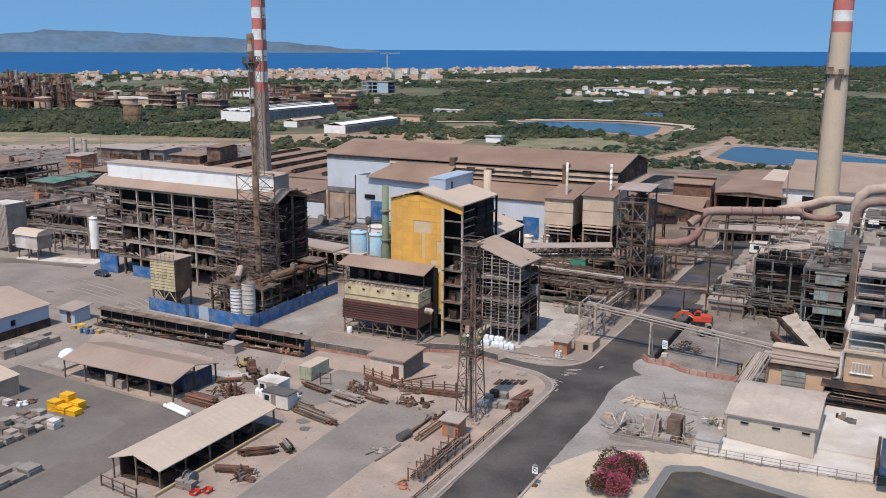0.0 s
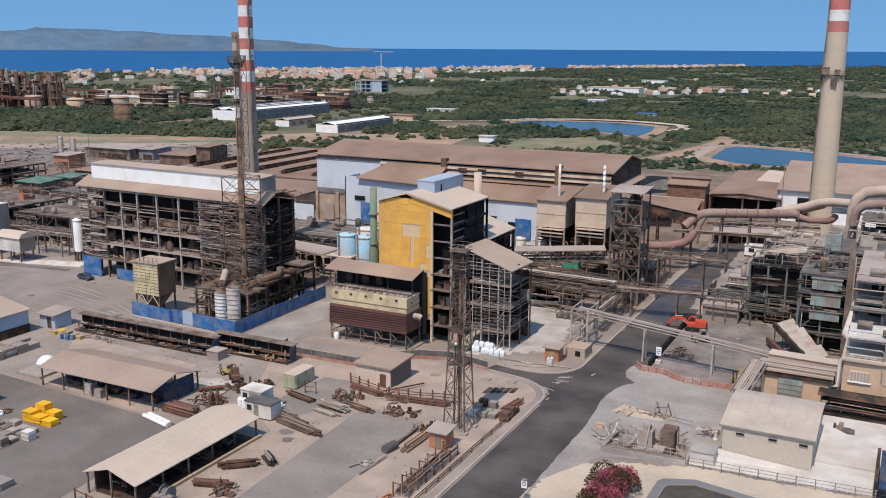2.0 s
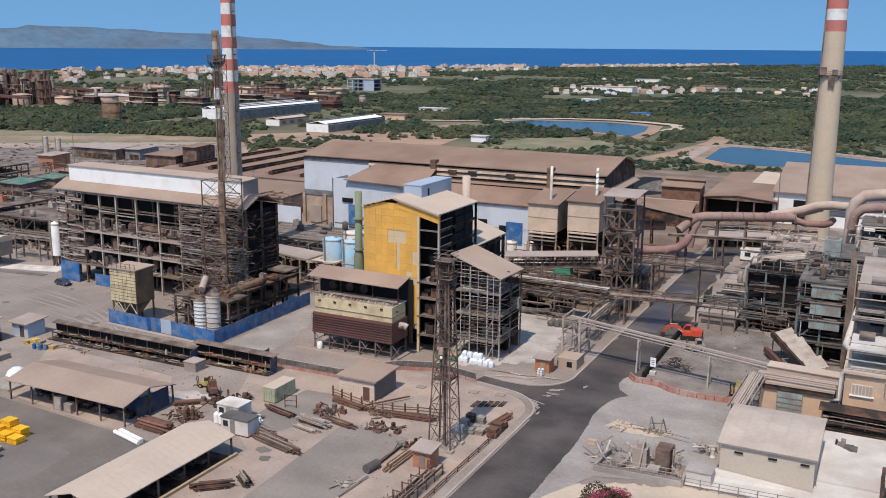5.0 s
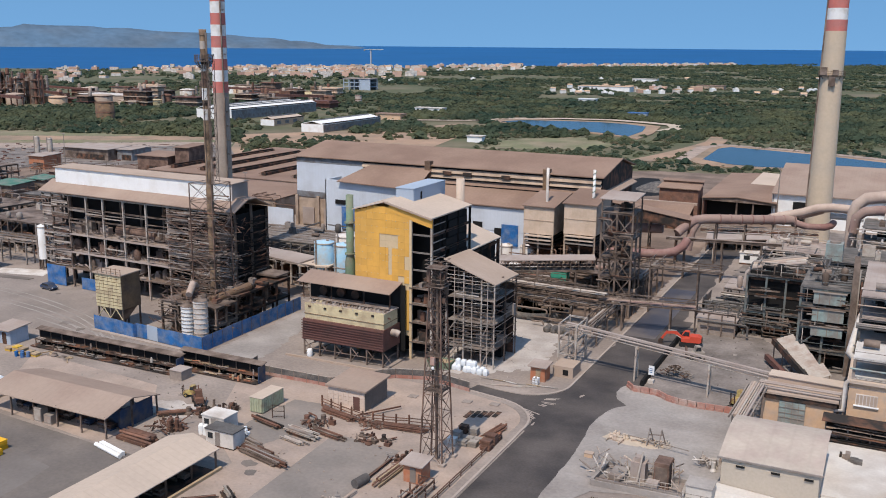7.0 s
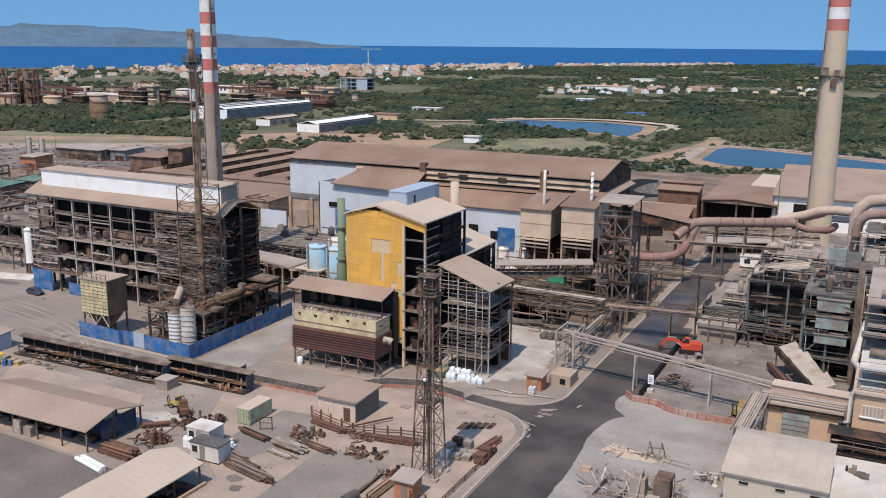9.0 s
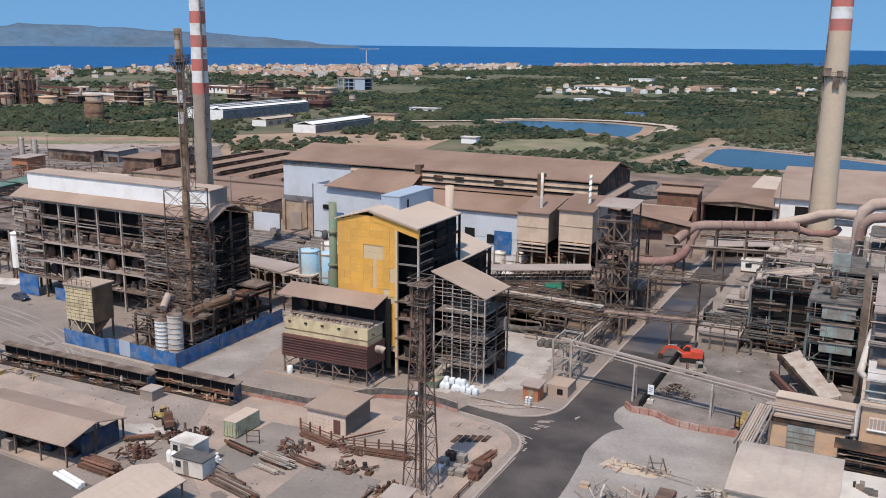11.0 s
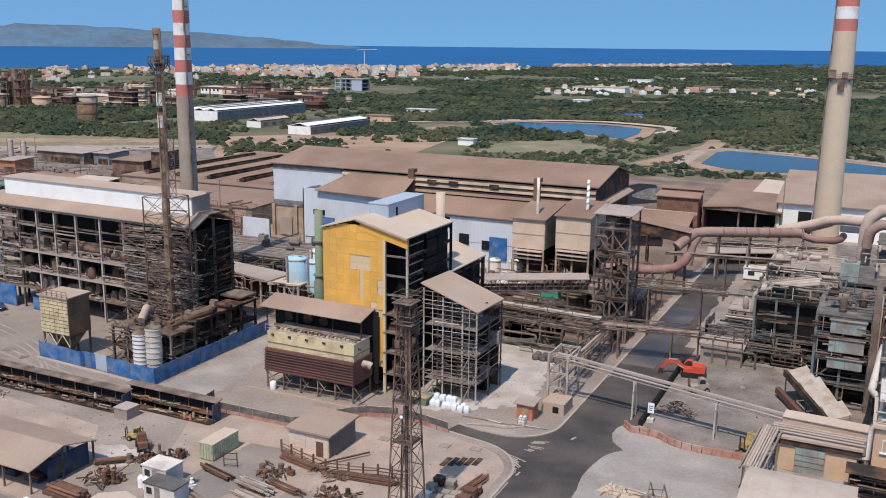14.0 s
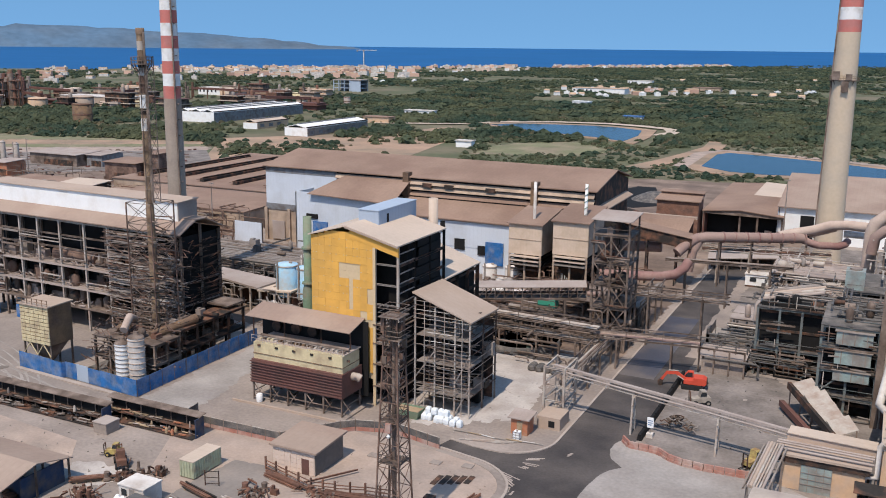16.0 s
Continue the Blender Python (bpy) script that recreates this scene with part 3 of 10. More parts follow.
for k, (xa, xb, ya, yb) in enumerate(((-47.0, -46.1, 60, 122), (-38.5, -37.7, 60, 101), (-46.9, -45.4, 155, 255), (-39.3, -37.6, 190, 258))):
    single("dust_drift", drift(xa if k in (0, 2) else xb, xb if k in (0, 2) else xa, ya, yb, 20 + k), "yard", "pale dust drifted along the road's edge", "dust", kind="structure")


def tracks(pts, seed):
    """Two faint wheel tracks along a bent line."""
    rnd = random.Random(seed)
    for off in (-.8, .8):
        a, b = [], []
        z = .024 + .004 * (seed - 40) + .002 * (off > 0)
        for i, (x, y) in enumerate(pts):
            x2, y2 = pts[min(i + 1, len(pts) - 1)]
            x1, y1 = pts[max(i - 1, 0)]
            n = Vector((-(y2 - y1), x2 - x1)).normalized()
            w = .17 + .06 * math.sin(i * .9 + seed)
            a.append((x + n.x * (off - w), y + n.y * (off - w)))
            b.append((x + n.x * (off + w), y + n.y * (off + w)))
        s = Shape()
        for i in range(len(pts) - 1):
            s.add([(*a[i], z), (*a[i + 1], z), (*b[i + 1], z), (*b[i], z)], [(0, 1, 2, 3)])
        single("tyre_track", s, "paleyard", "faint pale dust track on concrete", "track", kind="structure")


def bend(p, q, r, k=14):
    """A quadratic curve from p to r pulled towards q."""
    return [((1 - t) ** 2 * p[0] + 2 * t * (1 - t) * q[0] + t * t * r[0], (1 - t) ** 2 * p[1] + 2 * t * (1 - t) * q[1] + t * t * r[1]) for t in (i / k for i in range(k + 1))]


for k, (p_, q_, r_) in enumerate((((-178, 140), (-140, 138), (-128, 127)), ((-124, 128), (-115, 127), (-109, 128)), ((-176, 145), (-142, 142), (-126, 128.5)), ((-150, 134), (-132, 131), (-118, 127.2)), ((-126, 126.6), (-106, 125), (-102.5, 140)))):
    tracks(bend(p_, q_, r_), 40 + k)
rnd = random.Random(9)
for k in range(16):
    x, y = rnd.choice(((rnd.uniform(-175, -105), rnd.uniform(124, 150)), (rnd.uniform(-125, -80), rnd.uniform(62, 98)), (rnd.uniform(-75, -50), rnd.uniform(90, 130)), (rnd.uniform(-37, -10), rnd.uniform(120, 180))))
    r = rnd.uniform(.3, 1.5)
    s = Shape().prism([(x + r * rnd.uniform(.5, 1.2) * math.cos(a * .7), y + r * rnd.uniform(.5, 1.2) * math.sin(a * .7)) for a in range(9)], 0.0, 0.058)
    single("oil_stain", s, rnd.choice(("tyremark", "worksfloor", "greypatch")), "dark oil stain on the ground", "stain", kind="structure")


def pond(name, poly, label):
    cx, cy = sum(p[0] for p in poly) / len(poly), sum(p[1] for p in poly) / len(poly)
    grow = lambda k: [(cx + (x - cx) * k + (4 if x > cx else -4) * (k > 1), cy + (y - cy) * k + (5 if y > cy else -5) * (k > 1)) for x, y in poly]
    single(name + "_bank", Shape().prism(grow(1.10), -1, 0.5), "reddirt", "bare sandy bank round a pond", "bank", kind="structure")
    single(name, Shape().prism(poly, -1, 0.56), "water", label, "pond", kind="structure")


pond("pond", [(-257, 614), (-243, 634), (-216, 640), (-193, 644), (-175, 639), (-156, 625), (-149, 588), (-148, 551), (-169, 566), (-195, 577), (-211, 581), (-235, 601)], "blue basin of still water with sandy banks")
pond("basin", [(-87, 459), (-89, 511), (-85, 522), (-67, 517), (-45, 508), (-26, 498), (-9, 488), (36, 468), (36, 440), (-8, 452), (-28, 450), (-46, 446), (-60, 443), (-73, 446)], "deep blue water basin with earth banks")


def strip(pts, w, z):
    """A ribbon of ground along a line."""
    s = Shape()
    for i, (x, y) in enumerate(pts):
        x2, y2 = pts[min(i + 1, len(pts) - 1)]
        x1, y1 = pts[max(i - 1, 0)]
        n = Vector((-(y2 - y1), x2 - x1)).normalized() * w / 2
        s.v += [(x - n.x, y - n.y, z), (x + n.x, y + n.y, z)]
    s.f = [(2 * i, 2 * i + 2, 2 * i + 3, 2 * i + 1) for i in range(len(pts) - 1)]
    return s


single("bank_track", strip([(-330, 585), (-300, 598), (-279, 610), (-260, 642), (-223, 662), (-190, 667), (-163, 658), (-142, 646), (-134, 622), (-138, 596)], 11, .62), "sand", "pale sandy track round the basin", "track", kind="structure")
single("bank_track", strip([(-95, 452), (-97, 512), (-90, 531), (-67, 527), (-45, 519), (-26, 509), (-9, 500), (50, 474)], 7, .64), "soil", "pale earth bank beside the basin", "track", kind="structure")
single("dirt_path", strip([(-112, 440), (-106, 470), (-101, 505), (-97, 545), (-100, 580)], 11, .3), "reddirt", "bare reddish earth path between bushes", "track", kind="structure")
single("meadow", Shape().sheet(ragged([(-196, 452), (-150, 470), (-140, 500), (-158, 524), (-178, 540), (-205, 490)], 3.0, 8), .12), "grass", "dry yellow-green meadow between bushes", "ground", kind="structure")

# ---- chimneys ----


def chimney(x, y, r0, r1, top, bands_from, band, dirty, label):
    t = thing("chimney", x, y, 0, label, "chimney")
    rad = lambda z: r0 + (r1 - r0) * z / top
    part("shaft", Shape().lathe(x, y, [(rad(0), 0), (rad(bands_from * 0.5), bands_from * 0.5), (rad(bands_from), bands_from)], 28), dirty, t, "round concrete shaft", True)
    z, k = bands_from, 0
    while z < top - 0.1:
        z2 = min(z + band, top)
        part("band", Shape().lathe(x, y, [(rad(z), z), (rad(z2), z2)], 28), "red" if k % 2 == 0 else "chimwhite", t, "red painted band" if k % 2 == 0 else "white painted band", True)
        z, k = z2, k + 1
    return t, rad


def ring_platform(t, x, y, z, r):
    s = Shape().lathe(x, y, [(r, z), (r + 0.9, z), (r + 0.9, z + 0.15), (r, z + 0.15)], 20)
    part("platform", s, "steel", t, "round steel platform")
    s = Shape()
    for h in (0.6, 1.15):
        s.tube([(x + (r + 0.85) * math.cos(a * math.pi / 8), y + (r + 0.85) * math.sin(a * math.pi / 8), z + h) for a in range(17)], 0.05, 5)
    for a in range(16):
        s.beam((x + (r + 0.85) * math.cos(a * math.pi / 8), y + (r + 0.85) * math.sin(a * math.pi / 8), z), (x + (r + 0.85) * math.cos(a * math.pi / 8), y + (r + 0.85) * math.sin(a * math.pi / 8), z + 1.15), 0.07)
    part("guard_rail", s, "steel", t)
    for a in range(8):
        c, d = math.cos(a * math.pi / 4), math.sin(a * math.pi / 4)
        bar(t, "bracket", (x + (r + 0.8) * c, y + (r + 0.8) * d, z), (x + r * c, y + r * d, z - 1.2), 0.15, 0.15, "steel")


t, rad = chimney(-139.2, 177.2, 1.9, 1.5, 80, 41.6, 2.42, "chimdirty", "tall concrete chimney with red and white bands above a sooty shaft")
for k in range(18):
    z = 22 + k * 3.1
    bar(t, "step_bracket", (-139.2 + rad(z) - .1, 176.8, z), (-139.2 + rad(z) + .5, 176.6, z), .2, .2, "steel", "box")
bar(t, "ladder", (-137.4, 176.1, 20), (-137.7, 176.2, 78), 0.35, 0.12, "steel", "box")
t, rad = chimney(-22.0, 281.0, 3.38, 2.35, 80, 56.6, 2.9, "concrete", "tall tapering pale concrete chimney with red and white top")
ring_platform(t, -22.0, 281.0, 45.2, rad(45.2) - .25)
part("inspection_box", Shape().box(-24.6, -23.0, 277.6, 278.9, 45.4, 47.4).box(-21.6, -20.2, 277.4, 278.6, 45.4, 46.8), "steel", t, "rusty box on the platform")
part("bracket_box", Shape().box(-22.4, -20.8, 277.4, 278.6, 42.6, 45.1), "steel", t)
bar(t, "ladder", (-25.3, 280.0, 6), (-24.4, 280.2, 78), 0.35, 0.12, "steel", "box")

# ---- long hall with its annexes ----
t = thing("long_hall", -116, 250, 0, "long industrial hall, light blue cladding under a dust-brown roof", "hall")
gable(t, -161.5, -69.5, 236.5, 266, 20.5, 3.0, "roof", 0.25, 0.6, ridge=253)
part("wall", Shape().box(-161.5, -139, 236.6, 237, 10.2, 18.6), "lightblue", t, "light blue sheet wall")
part("wall", Shape().box(-161.5, -139, 236.55, 237, 18.6, 19.9), "darkclad", t, "dirty grey strip below the eave")
part("wall", Shape().box(-161.5, -146, 236.4, 236.6, 8.6, 10.2), "darkclad", t, "dirty grey sheet strip")
part("wall", Shape().box(-161.5, -69.6, 236.62, 237, 0, 10.2), "tanwall", t, "tan panel wall")
for z in (11.5, 13.2, 14.9, 16.4, 17.9, 19.2):
    part("louvre", Shape().slab((-139, 235.9, z - 0.5), (-69.6, 235.9, z - 0.5), (-69.6, 236.7, z + 0.42), (-139, 236.7, z + 0.42), 0.12), "tanwall" if z > 17 else "roof", t)
# solid black sheet; its colour is the shade between the louvres
part("wall", Shape().box(-139, -69.6, 236.9, 237.2, 10.2, 20), "black", t, "black sheet painting the shade behind the louvres")
part("wall", Shape().along_x([(237, 0), (265.5, 0), (265.5, 19.9), (253, 23.0), (237, 19.9)], -70.0, -69.6), "dark", t, "dark end wall")
part("wall", Shape().along_x([(237, 0), (265.5, 0), (265.5, 19.9), (253, 23.0), (237, 19.9)], -161.6, -161.3), "lightblue", t)
part("wall", Shape().box(-161.5, -69.6, 265.2, 265.5, 0, 19.9), "tanwall", t)
part("end_canopy", Shape().slab((-69.5, 240, 16.6), (-67.6, 240, 15.8), (-67.6, 263.5, 16.2), (-69.5, 263.5, 17.0), .25), "roofmain", t, "dusty lean-to strip on the end wall")
for x in (-161.4, -154, -146.5):
    bar(t, "column", (x, 236.2, 0), (x, 236.2, 9), 0.9, 0.5, "tanwall", "box")
for x in (-157.5, -150):
    part("shutter", Shape().box(x - 2, x + 2, 236.2, 236.45, 0.5, 5.5), "roofgrey", t, "closed grey shutter")
for x in (-118, -84):
    part("roof_hatch", Shape().box(x - 0.8, x + 0.8, 235.4, 237.5, 12.5, 21.5), "ochre", t, "rusty vertical shaft")
for x in (-112, -106, -95):
    part("vent", Shape().box(x - 1.4, x + 1.0, 235.6, 236.4, 18.2, 19.1), "dark", t, "dark ventilation opening")

t = thing("hall_annex", -127, 230, 0, "light blue annex with a dust-brown lean-to roof", "annex")
part("roof", Shape().slab((-141.5, 226.8, 15.6), (-117, 226.8, 14.9), (-117, 236.2, 19.4), (-136, 236.2, 19.4), 0.25), "roof", t)
part("wall", Shape().along_y([(-146, 0), (-118, 0), (-118, 15.3), (-141, 15.6), (-146, 15.6)], 228, 228.4), "lightblue", t)
part("wall", Shape().box(-146, -145.7, 228, 236, 0, 15.5), "lightblue", t)
part("door", Shape().box(-140.6, -136.2, 227.7, 227.95, 2.0, 8.4), "blue", t, "blue sliding door")
part("window", Shape().box(-142.6, -139.2, 227.7, 227.95, 9.0, 10.2), "black", t, "dark window opening")
t = thing("side_hall", -92, 230, 0, "low light blue side hall with brown sloping roof", "hall")
part("roof", Shape().slab((-118, 227.6, 12.6), (-68.5, 227.6, 12.4), (-68.5, 236.2, 15.5), (-118, 236.2, 15.5), 0.25), "roof", t)
part("wall", Shape().box(-117.6, -69, 228.2, 228.6, 6.0, 12.5), "lightblue", t)
part("wall", Shape().box(-117.6, -69, 228.3, 228.6, 0, 6.0), "lightblue", t)
for x, z, w, h in ((-104, 10.4, 1.2, 2.6), (-99.5, 6.6, 2.6, 2.6), (-93.5, 5.6, 2.6, 2.2), (-107, 6.6, 1.6, 1.4)):
    part("window", Shape().box(x - w / 2, x + w / 2, 228.0, 228.25, z - h / 2, z + h / 2), "black", t, "dark broken window")
part("door", Shape().box(-92.8, -88.3, 227.9, 228.2, 2.4, 7.8), "blue", t, "blue sliding door")
part("wall_strip", Shape().box(-117.6, -69, 227.9, 228.2, 12.0, 12.35), "roofgrey", t)

# ---- low brown works roofs behind the burnt building ----


def low_works(x0, x1, y0, y1, z, ribs, label):
    t = thing("works_shed", (x0 + x1) / 2, y0, 0, label, "shed")
    part("roof", Shape().slab((x0, y0, z), (x1, y0, z), (x1, y1, z + 0.8), (x0, y1, z + 0.8), 0.3), "roof", t)
    part("wall", Shape().box(x0 + 0.3, x1 - 0.3, y0 + 0.3, y1 - 0.3, 0, z - 0.31), "tanwall", t)
    for i in range(ribs):
        x = x0 + (x1 - x0) * (i + 0.5) / ribs
        part("roof_vent", Shape().along_y([(x - 0.9, z + 0.2), (x + 0.9, z + 0.2), (x + 0.9, z + 1.1), (x, z + 1.4), (x - 0.9, z + 1.1)], y0 + 6, y1 - 10), "dark", t, "dark raised ridge vent")
        part("roof_vent_cap", Shape().slab((x - 2.3, y0 + 6, z + 0.7), (x + .7, y0 + 6, z + 1.8), (x + .7, y1 - 10, z + 1.8), (x - 2.3, y1 - 10, z + 0.7), 0.12), "roof", t)
    return t


low_works(-250, -168, 268, 345, 7.0, 6, "wide low works shed with dust-brown roof and dark ridge vents")
low_works(-226, -172, 240, 266, 6.0, 0, "low dust-brown shed beside the hall")
for x, y, w, d, h in ((-205, 226, 9, 8, 11), (-214, 228, 8, 9, 8), (-196, 224, 5, 6, 12)):
    t = thing("brown_bin", x, y, 0, "brown sheet-metal bin tower", "bin", "bin towers")
    part("body", Shape().box(x - w / 2, x + w / 2, y - d / 2, y + d / 2, 2, h), "maroon", t)
    part("roof", Shape().slab((x - w / 2 - .3, y - d / 2 - .3, h + .3), (x + w / 2 + .3, y - d / 2 - .3, h + .1), (x + w / 2 + .3, y + d / 2 + .3, h + .4), (x - w / 2 - .3, y + d / 2 + .3, h + .6), 0.2), "roof", t)
    for a in (-1, 1):
        for b in (-1, 1):
            bar(t, "leg", (x + a * w * .45, y + b * d * .45, 0), (x + a * w * .45, y + b * d * .45, 2.2), .4, .4, "steel")

# ---- sheds on the far side of the road ----
t = thing("open_shed", -46, 305, 0, "open-fronted shed with shallow dust-brown pitched roof", "shed")
part("roof", Shape().slab((-57.3, 302.6, 7.0), (-46.8, 302.6, 7.9), (-46.8, 356, 8.9), (-57.3, 356, 8.3), .25), "roof", t)
part("roof", Shape().slab((-46.8, 302.6, 7.9), (-34.9, 302.6, 6.8), (-36.6, 330, 8.2), (-46.8, 330, 8.4), .25), "roof", t)
part("roof", Shape().slab((-46.8, 330.05, 8.45), (-36.6, 330.05, 8.25), (-38.2, 358, 8.6), (-46.8, 358, 8.95), .25), "roofpale", t, "pale newer roof sheets")
part("wall", Shape().box(-57.0, -38.6, 354.5, 355, 0, 8), "maroon", t)
part("wall", Shape().box(-57.0, -56.6, 303.2, 354.5, 0, 6.8), "maroon", t)
part("gable_sheet", Shape().along_y([(-57, 6.2), (-35.2, 6.0), (-35.2, 6.7), (-46.8, 7.7), (-57, 6.8)], 303.0, 303.3), "steel", t, "rusty fascia")
# black slab added behind the front so the shed looks unlit inside
part("interior", Shape().box(-56.4, -37.0, 308, 309, 0, 7.0), "black", t, "black sheet standing in for the shaded inside")
for x in (-56.8, -46.8, -42.0, -35.4):
    bar(t, "column", (x, 303.6, 0), (x, 303.6, 6.6), .5, .5, "steel")
for k in range(9):
    x = -44 + R(0, 8)
    part("stored_load", Shape().box(x, x + R(.6, 1.8), 304 + R(0, 2), 306.5, 0, R(.6, 2.0)), random.choice(("grey", "rooftan", "steel")), t, "dusty stored load")
t = thing("warehouse", -5, 312, 0, "long warehouse, white and blue walls, grey-brown roof", "warehouse")
part("roof", Shape().slab((-37, 303.5, 9.8), (60, 303.5, 9.8), (60, 335, 15.5), (-37, 335, 15.5), 0.3), "roofmain", t)
part("wall", Shape().along_x([(304.5, 0), (335, 0), (335, 15.2), (304.5, 9.7)], -36.8, -36.4), "lightblue", t)
part("wall", Shape().box(-36.6, 60, 304.5, 305, 0, 9.6), "white", t)
part("door", Shape().box(-30.8, -27.2, 304.2, 304.45, 0, 7.5), "black", t, "tall dark doorway")
part("wall_strip", Shape().box(-20, 60, 303.9, 304.4, 6.2, 7.0), "roofgrey", t)
single("slag_ground", Shape().sheet([(-96, 338), (-86, 336), (-78, 345), (-84, 366), (-90, 386), (-97, 386), (-101, 370)], .1), "black", "black slag and ash on the ground between the halls", "slag", kind="structure")
t = thing("low_canopy", -39, 266, 0, "low pale dusty canopy on posts behind the flue duct", "canopy")
part("roof", Shape().slab((-47.0, 256.8, 3.2), (-28.7, 266.1, 3.2), (-30.8, 276, 3.6), (-48.3, 266.3, 3.6), .2), "roofgrey", t)
for k in range(6):
    a = k / 5
    bar(t, "post", (-46.9 + 18 * a, 257.2 + 9.1 * a, 0), (-46.9 + 18 * a, 257.2 + 9.1 * a, 3.1), .25, .25, "steel")
    bar(t, "post", (-48.0 + 17.1 * a, 266.2 + 9.5 * a, 0), (-48.0 + 17.1 * a, 266.2 + 9.5 * a, 3.4), .25, .25, "steel")
part("back_wall", Shape().beam((-48.2, 266.3, 1.7), (-31, 275.8, 1.7), .2, 3.3), "dark", t)
for k in range(7):
    a = .08 + k * .13
    x, y = -47.5 + 17 * a, 262 + 9.3 * a
    part("machine", Shape().box(x - .8, x + .7, y - .6, y + .8, 0, R(.8, 2.2)), random.choice(("dark", "steel", "grey")), t, "dusty machine")
t = thing("brown_plant_house", -64, 303, 0, "rust-brown sheet-metal plant house with stepped roof", "plant house")
part("body", Shape().box(-69.8, -57.8, 300, 307, 0, 9.6), "rust", t)
part("roof", Shape().slab((-70.4, 299.4, 9.7), (-57.2, 299.4, 9.7), (-57.4, 304.6, 10.8), (-69.9, 304.6, 10.8), .25), "roof", t)
part("roof_step", Shape().box(-69.6, -57.6, 304.2, 307.2, 10.2, 11.5), "mastbrown", t, "raised brown ridge box")
part("ridge_cap", Shape().slab((-70.0, 303.9, 11.5), (-57.2, 303.9, 11.5), (-57.2, 307.6, 11.7), (-70.0, 307.6, 11.7), .18), "roof", t)
t = thing("gallery_shed", -65, 287, 0, "low lean-to shed with dust-brown sloping roof and dark side", "shed")
part("roof", Shape().slab((-73.8, 283, 5.6), (-57.0, 283, 3.8), (-56.7, 290, 6.8), (-75.7, 290, 6.8), .2), "roof", t)
part("wall", Shape().along_y([(-73.6, 0), (-57.2, 0), (-57.2, 3.6), (-73.6, 5.35)], 283.3, 283.5), "dark", t, "dark front wall below the roof")
part("wall", Shape().box(-75.4, -57.0, 289.4, 289.7, 0, 6.4), "maroon", t)
part("ledge", Shape().box(-76.0, -56.2, 290.2, 291.2, 6.2, 6.9), "rooftan", t, "pale ledge behind the roof")
for k in range(6):
    bar(t, "post", (-73 + k * 3.1, 283.1, 0), (-73 + k * 3.1, 283.1, 5.2 - k * .3), .22, .22, "steel", "box")
single("ore_ground", Shape().sheet(ragged([(-110, 330), (-106, 404), (-97, 409), (-66, 413), (-56, 416), (-56.5, 358), (-58, 320), (-90, 318)], 1.0, 71), .07), "oreground", "brown ore dust trodden into the ground", "ground", kind="structure")
s = Shape().lathe(-83.5, 357, [(8.5, 0), (6.2, 1.3), (3.0, 2.6), (.3, 3.2)], 20)
single("slag_heap", s, "netgrey", "blue-grey heap of slag", "heap", kind="stuff")
# ---- yellow-clad furnace building ----
YF = 146.0
t = thing("furnace_building", -78, 158, 0, "tall furnace building, yellow cladding on one face, open steel bays", "furnace building")
X0, X1, X2 = -85.7, -74.9, -71.1
part("roof", Shape().slab((X0 - 0.3, YF - 0.5, 25.1), (-79.6, YF - 0.5, 26.9), (-79.6, 165, 26.9), (X0 - 0.3, 165, 25.1), 0.2), "roofpale", t, "pale dusty roof sheets")
part("roof", Shape().slab((-79.6, YF - 0.5, 26.9), (X2 + 0.3, YF - 0.5, 24.7), (X2 + 0.3, 161.2, 24.7), (-79.6, 161.2, 26.9), 0.2), "roofpale", t, "pale dusty roof sheets")
part("gable_sheet", Shape().slab((-79.0, YF - 0.16, 26.55), (X2 + .2, YF - 0.16, 24.45), (X2 + .2, YF + .1, 24.45), (-79.0, YF + .1, 26.55), 1.5), "yellow", t, "yellow gable strip")
part("gable_trim", Shape().slab((-79.6, YF - 0.55, 26.8), (X2 + .3, YF - 0.55, 24.6), (X2 + .3, YF - .4, 24.6), (-79.6, YF - .4, 26.8), 0.28), "rooftan", t, "tan verge strip")
part("rear_roof", Shape().slab((-80, 161, 19.6), (X2 + .4, 161, 16.5), (X2 + .4, 174.6, 16.5), (-80, 174.6, 19.6), 0.2), "roofpale", t)
part("roof_house", Shape().box(-80.5, -77.15, 151.0, 163.0, 25.2, 28.3), "bluegrey", t, "blue-grey penthouse on the roof")
part("roof_house_side", Shape().box(-77.13, -77.02, 151.05, 162.95, 25.6, 28.25), "bluegrey", t, "blue-grey sheet side")
part("roof_house_top", Shape().box(-80.6, -76.95, 150.9, 163.1, 28.3, 28.42), "bluegrey", t)
part("roof_house_window", Shape().box(-77.02, -76.95, 153.4, 153.9, 26.3, 27.6), "black", t)
part("exhaust_pipe", Shape().lathe(-73.6, 162.2, [(0.75, 22), (0.75, 29.0), (0.62, 29.0), (0.62, 28.6)], 16), "roofpale", t, "short pale round stack", True)
part("inner_wall", Shape().box(-85.3, -75.1, 146.12, 146.5, 4, 24.8), "lost", t)
# two added black boxes back the open bays with painted interior shade
part("inner_core", Shape().box(-84, -71.6, 150.2, 160.8, 0, 24.0), "black", t, "black box giving the bays their interior shade")
part("inner_core", Shape().box(-84, -71.6, 161.4, 174, 0, 16.0), "black", t, "black box giving the bays their interior shade")
part("left_wall", Shape().box(X0 - 0.05, X0 + 0.25, YF + .2, 165, 0, 25.0), "yellow", t)
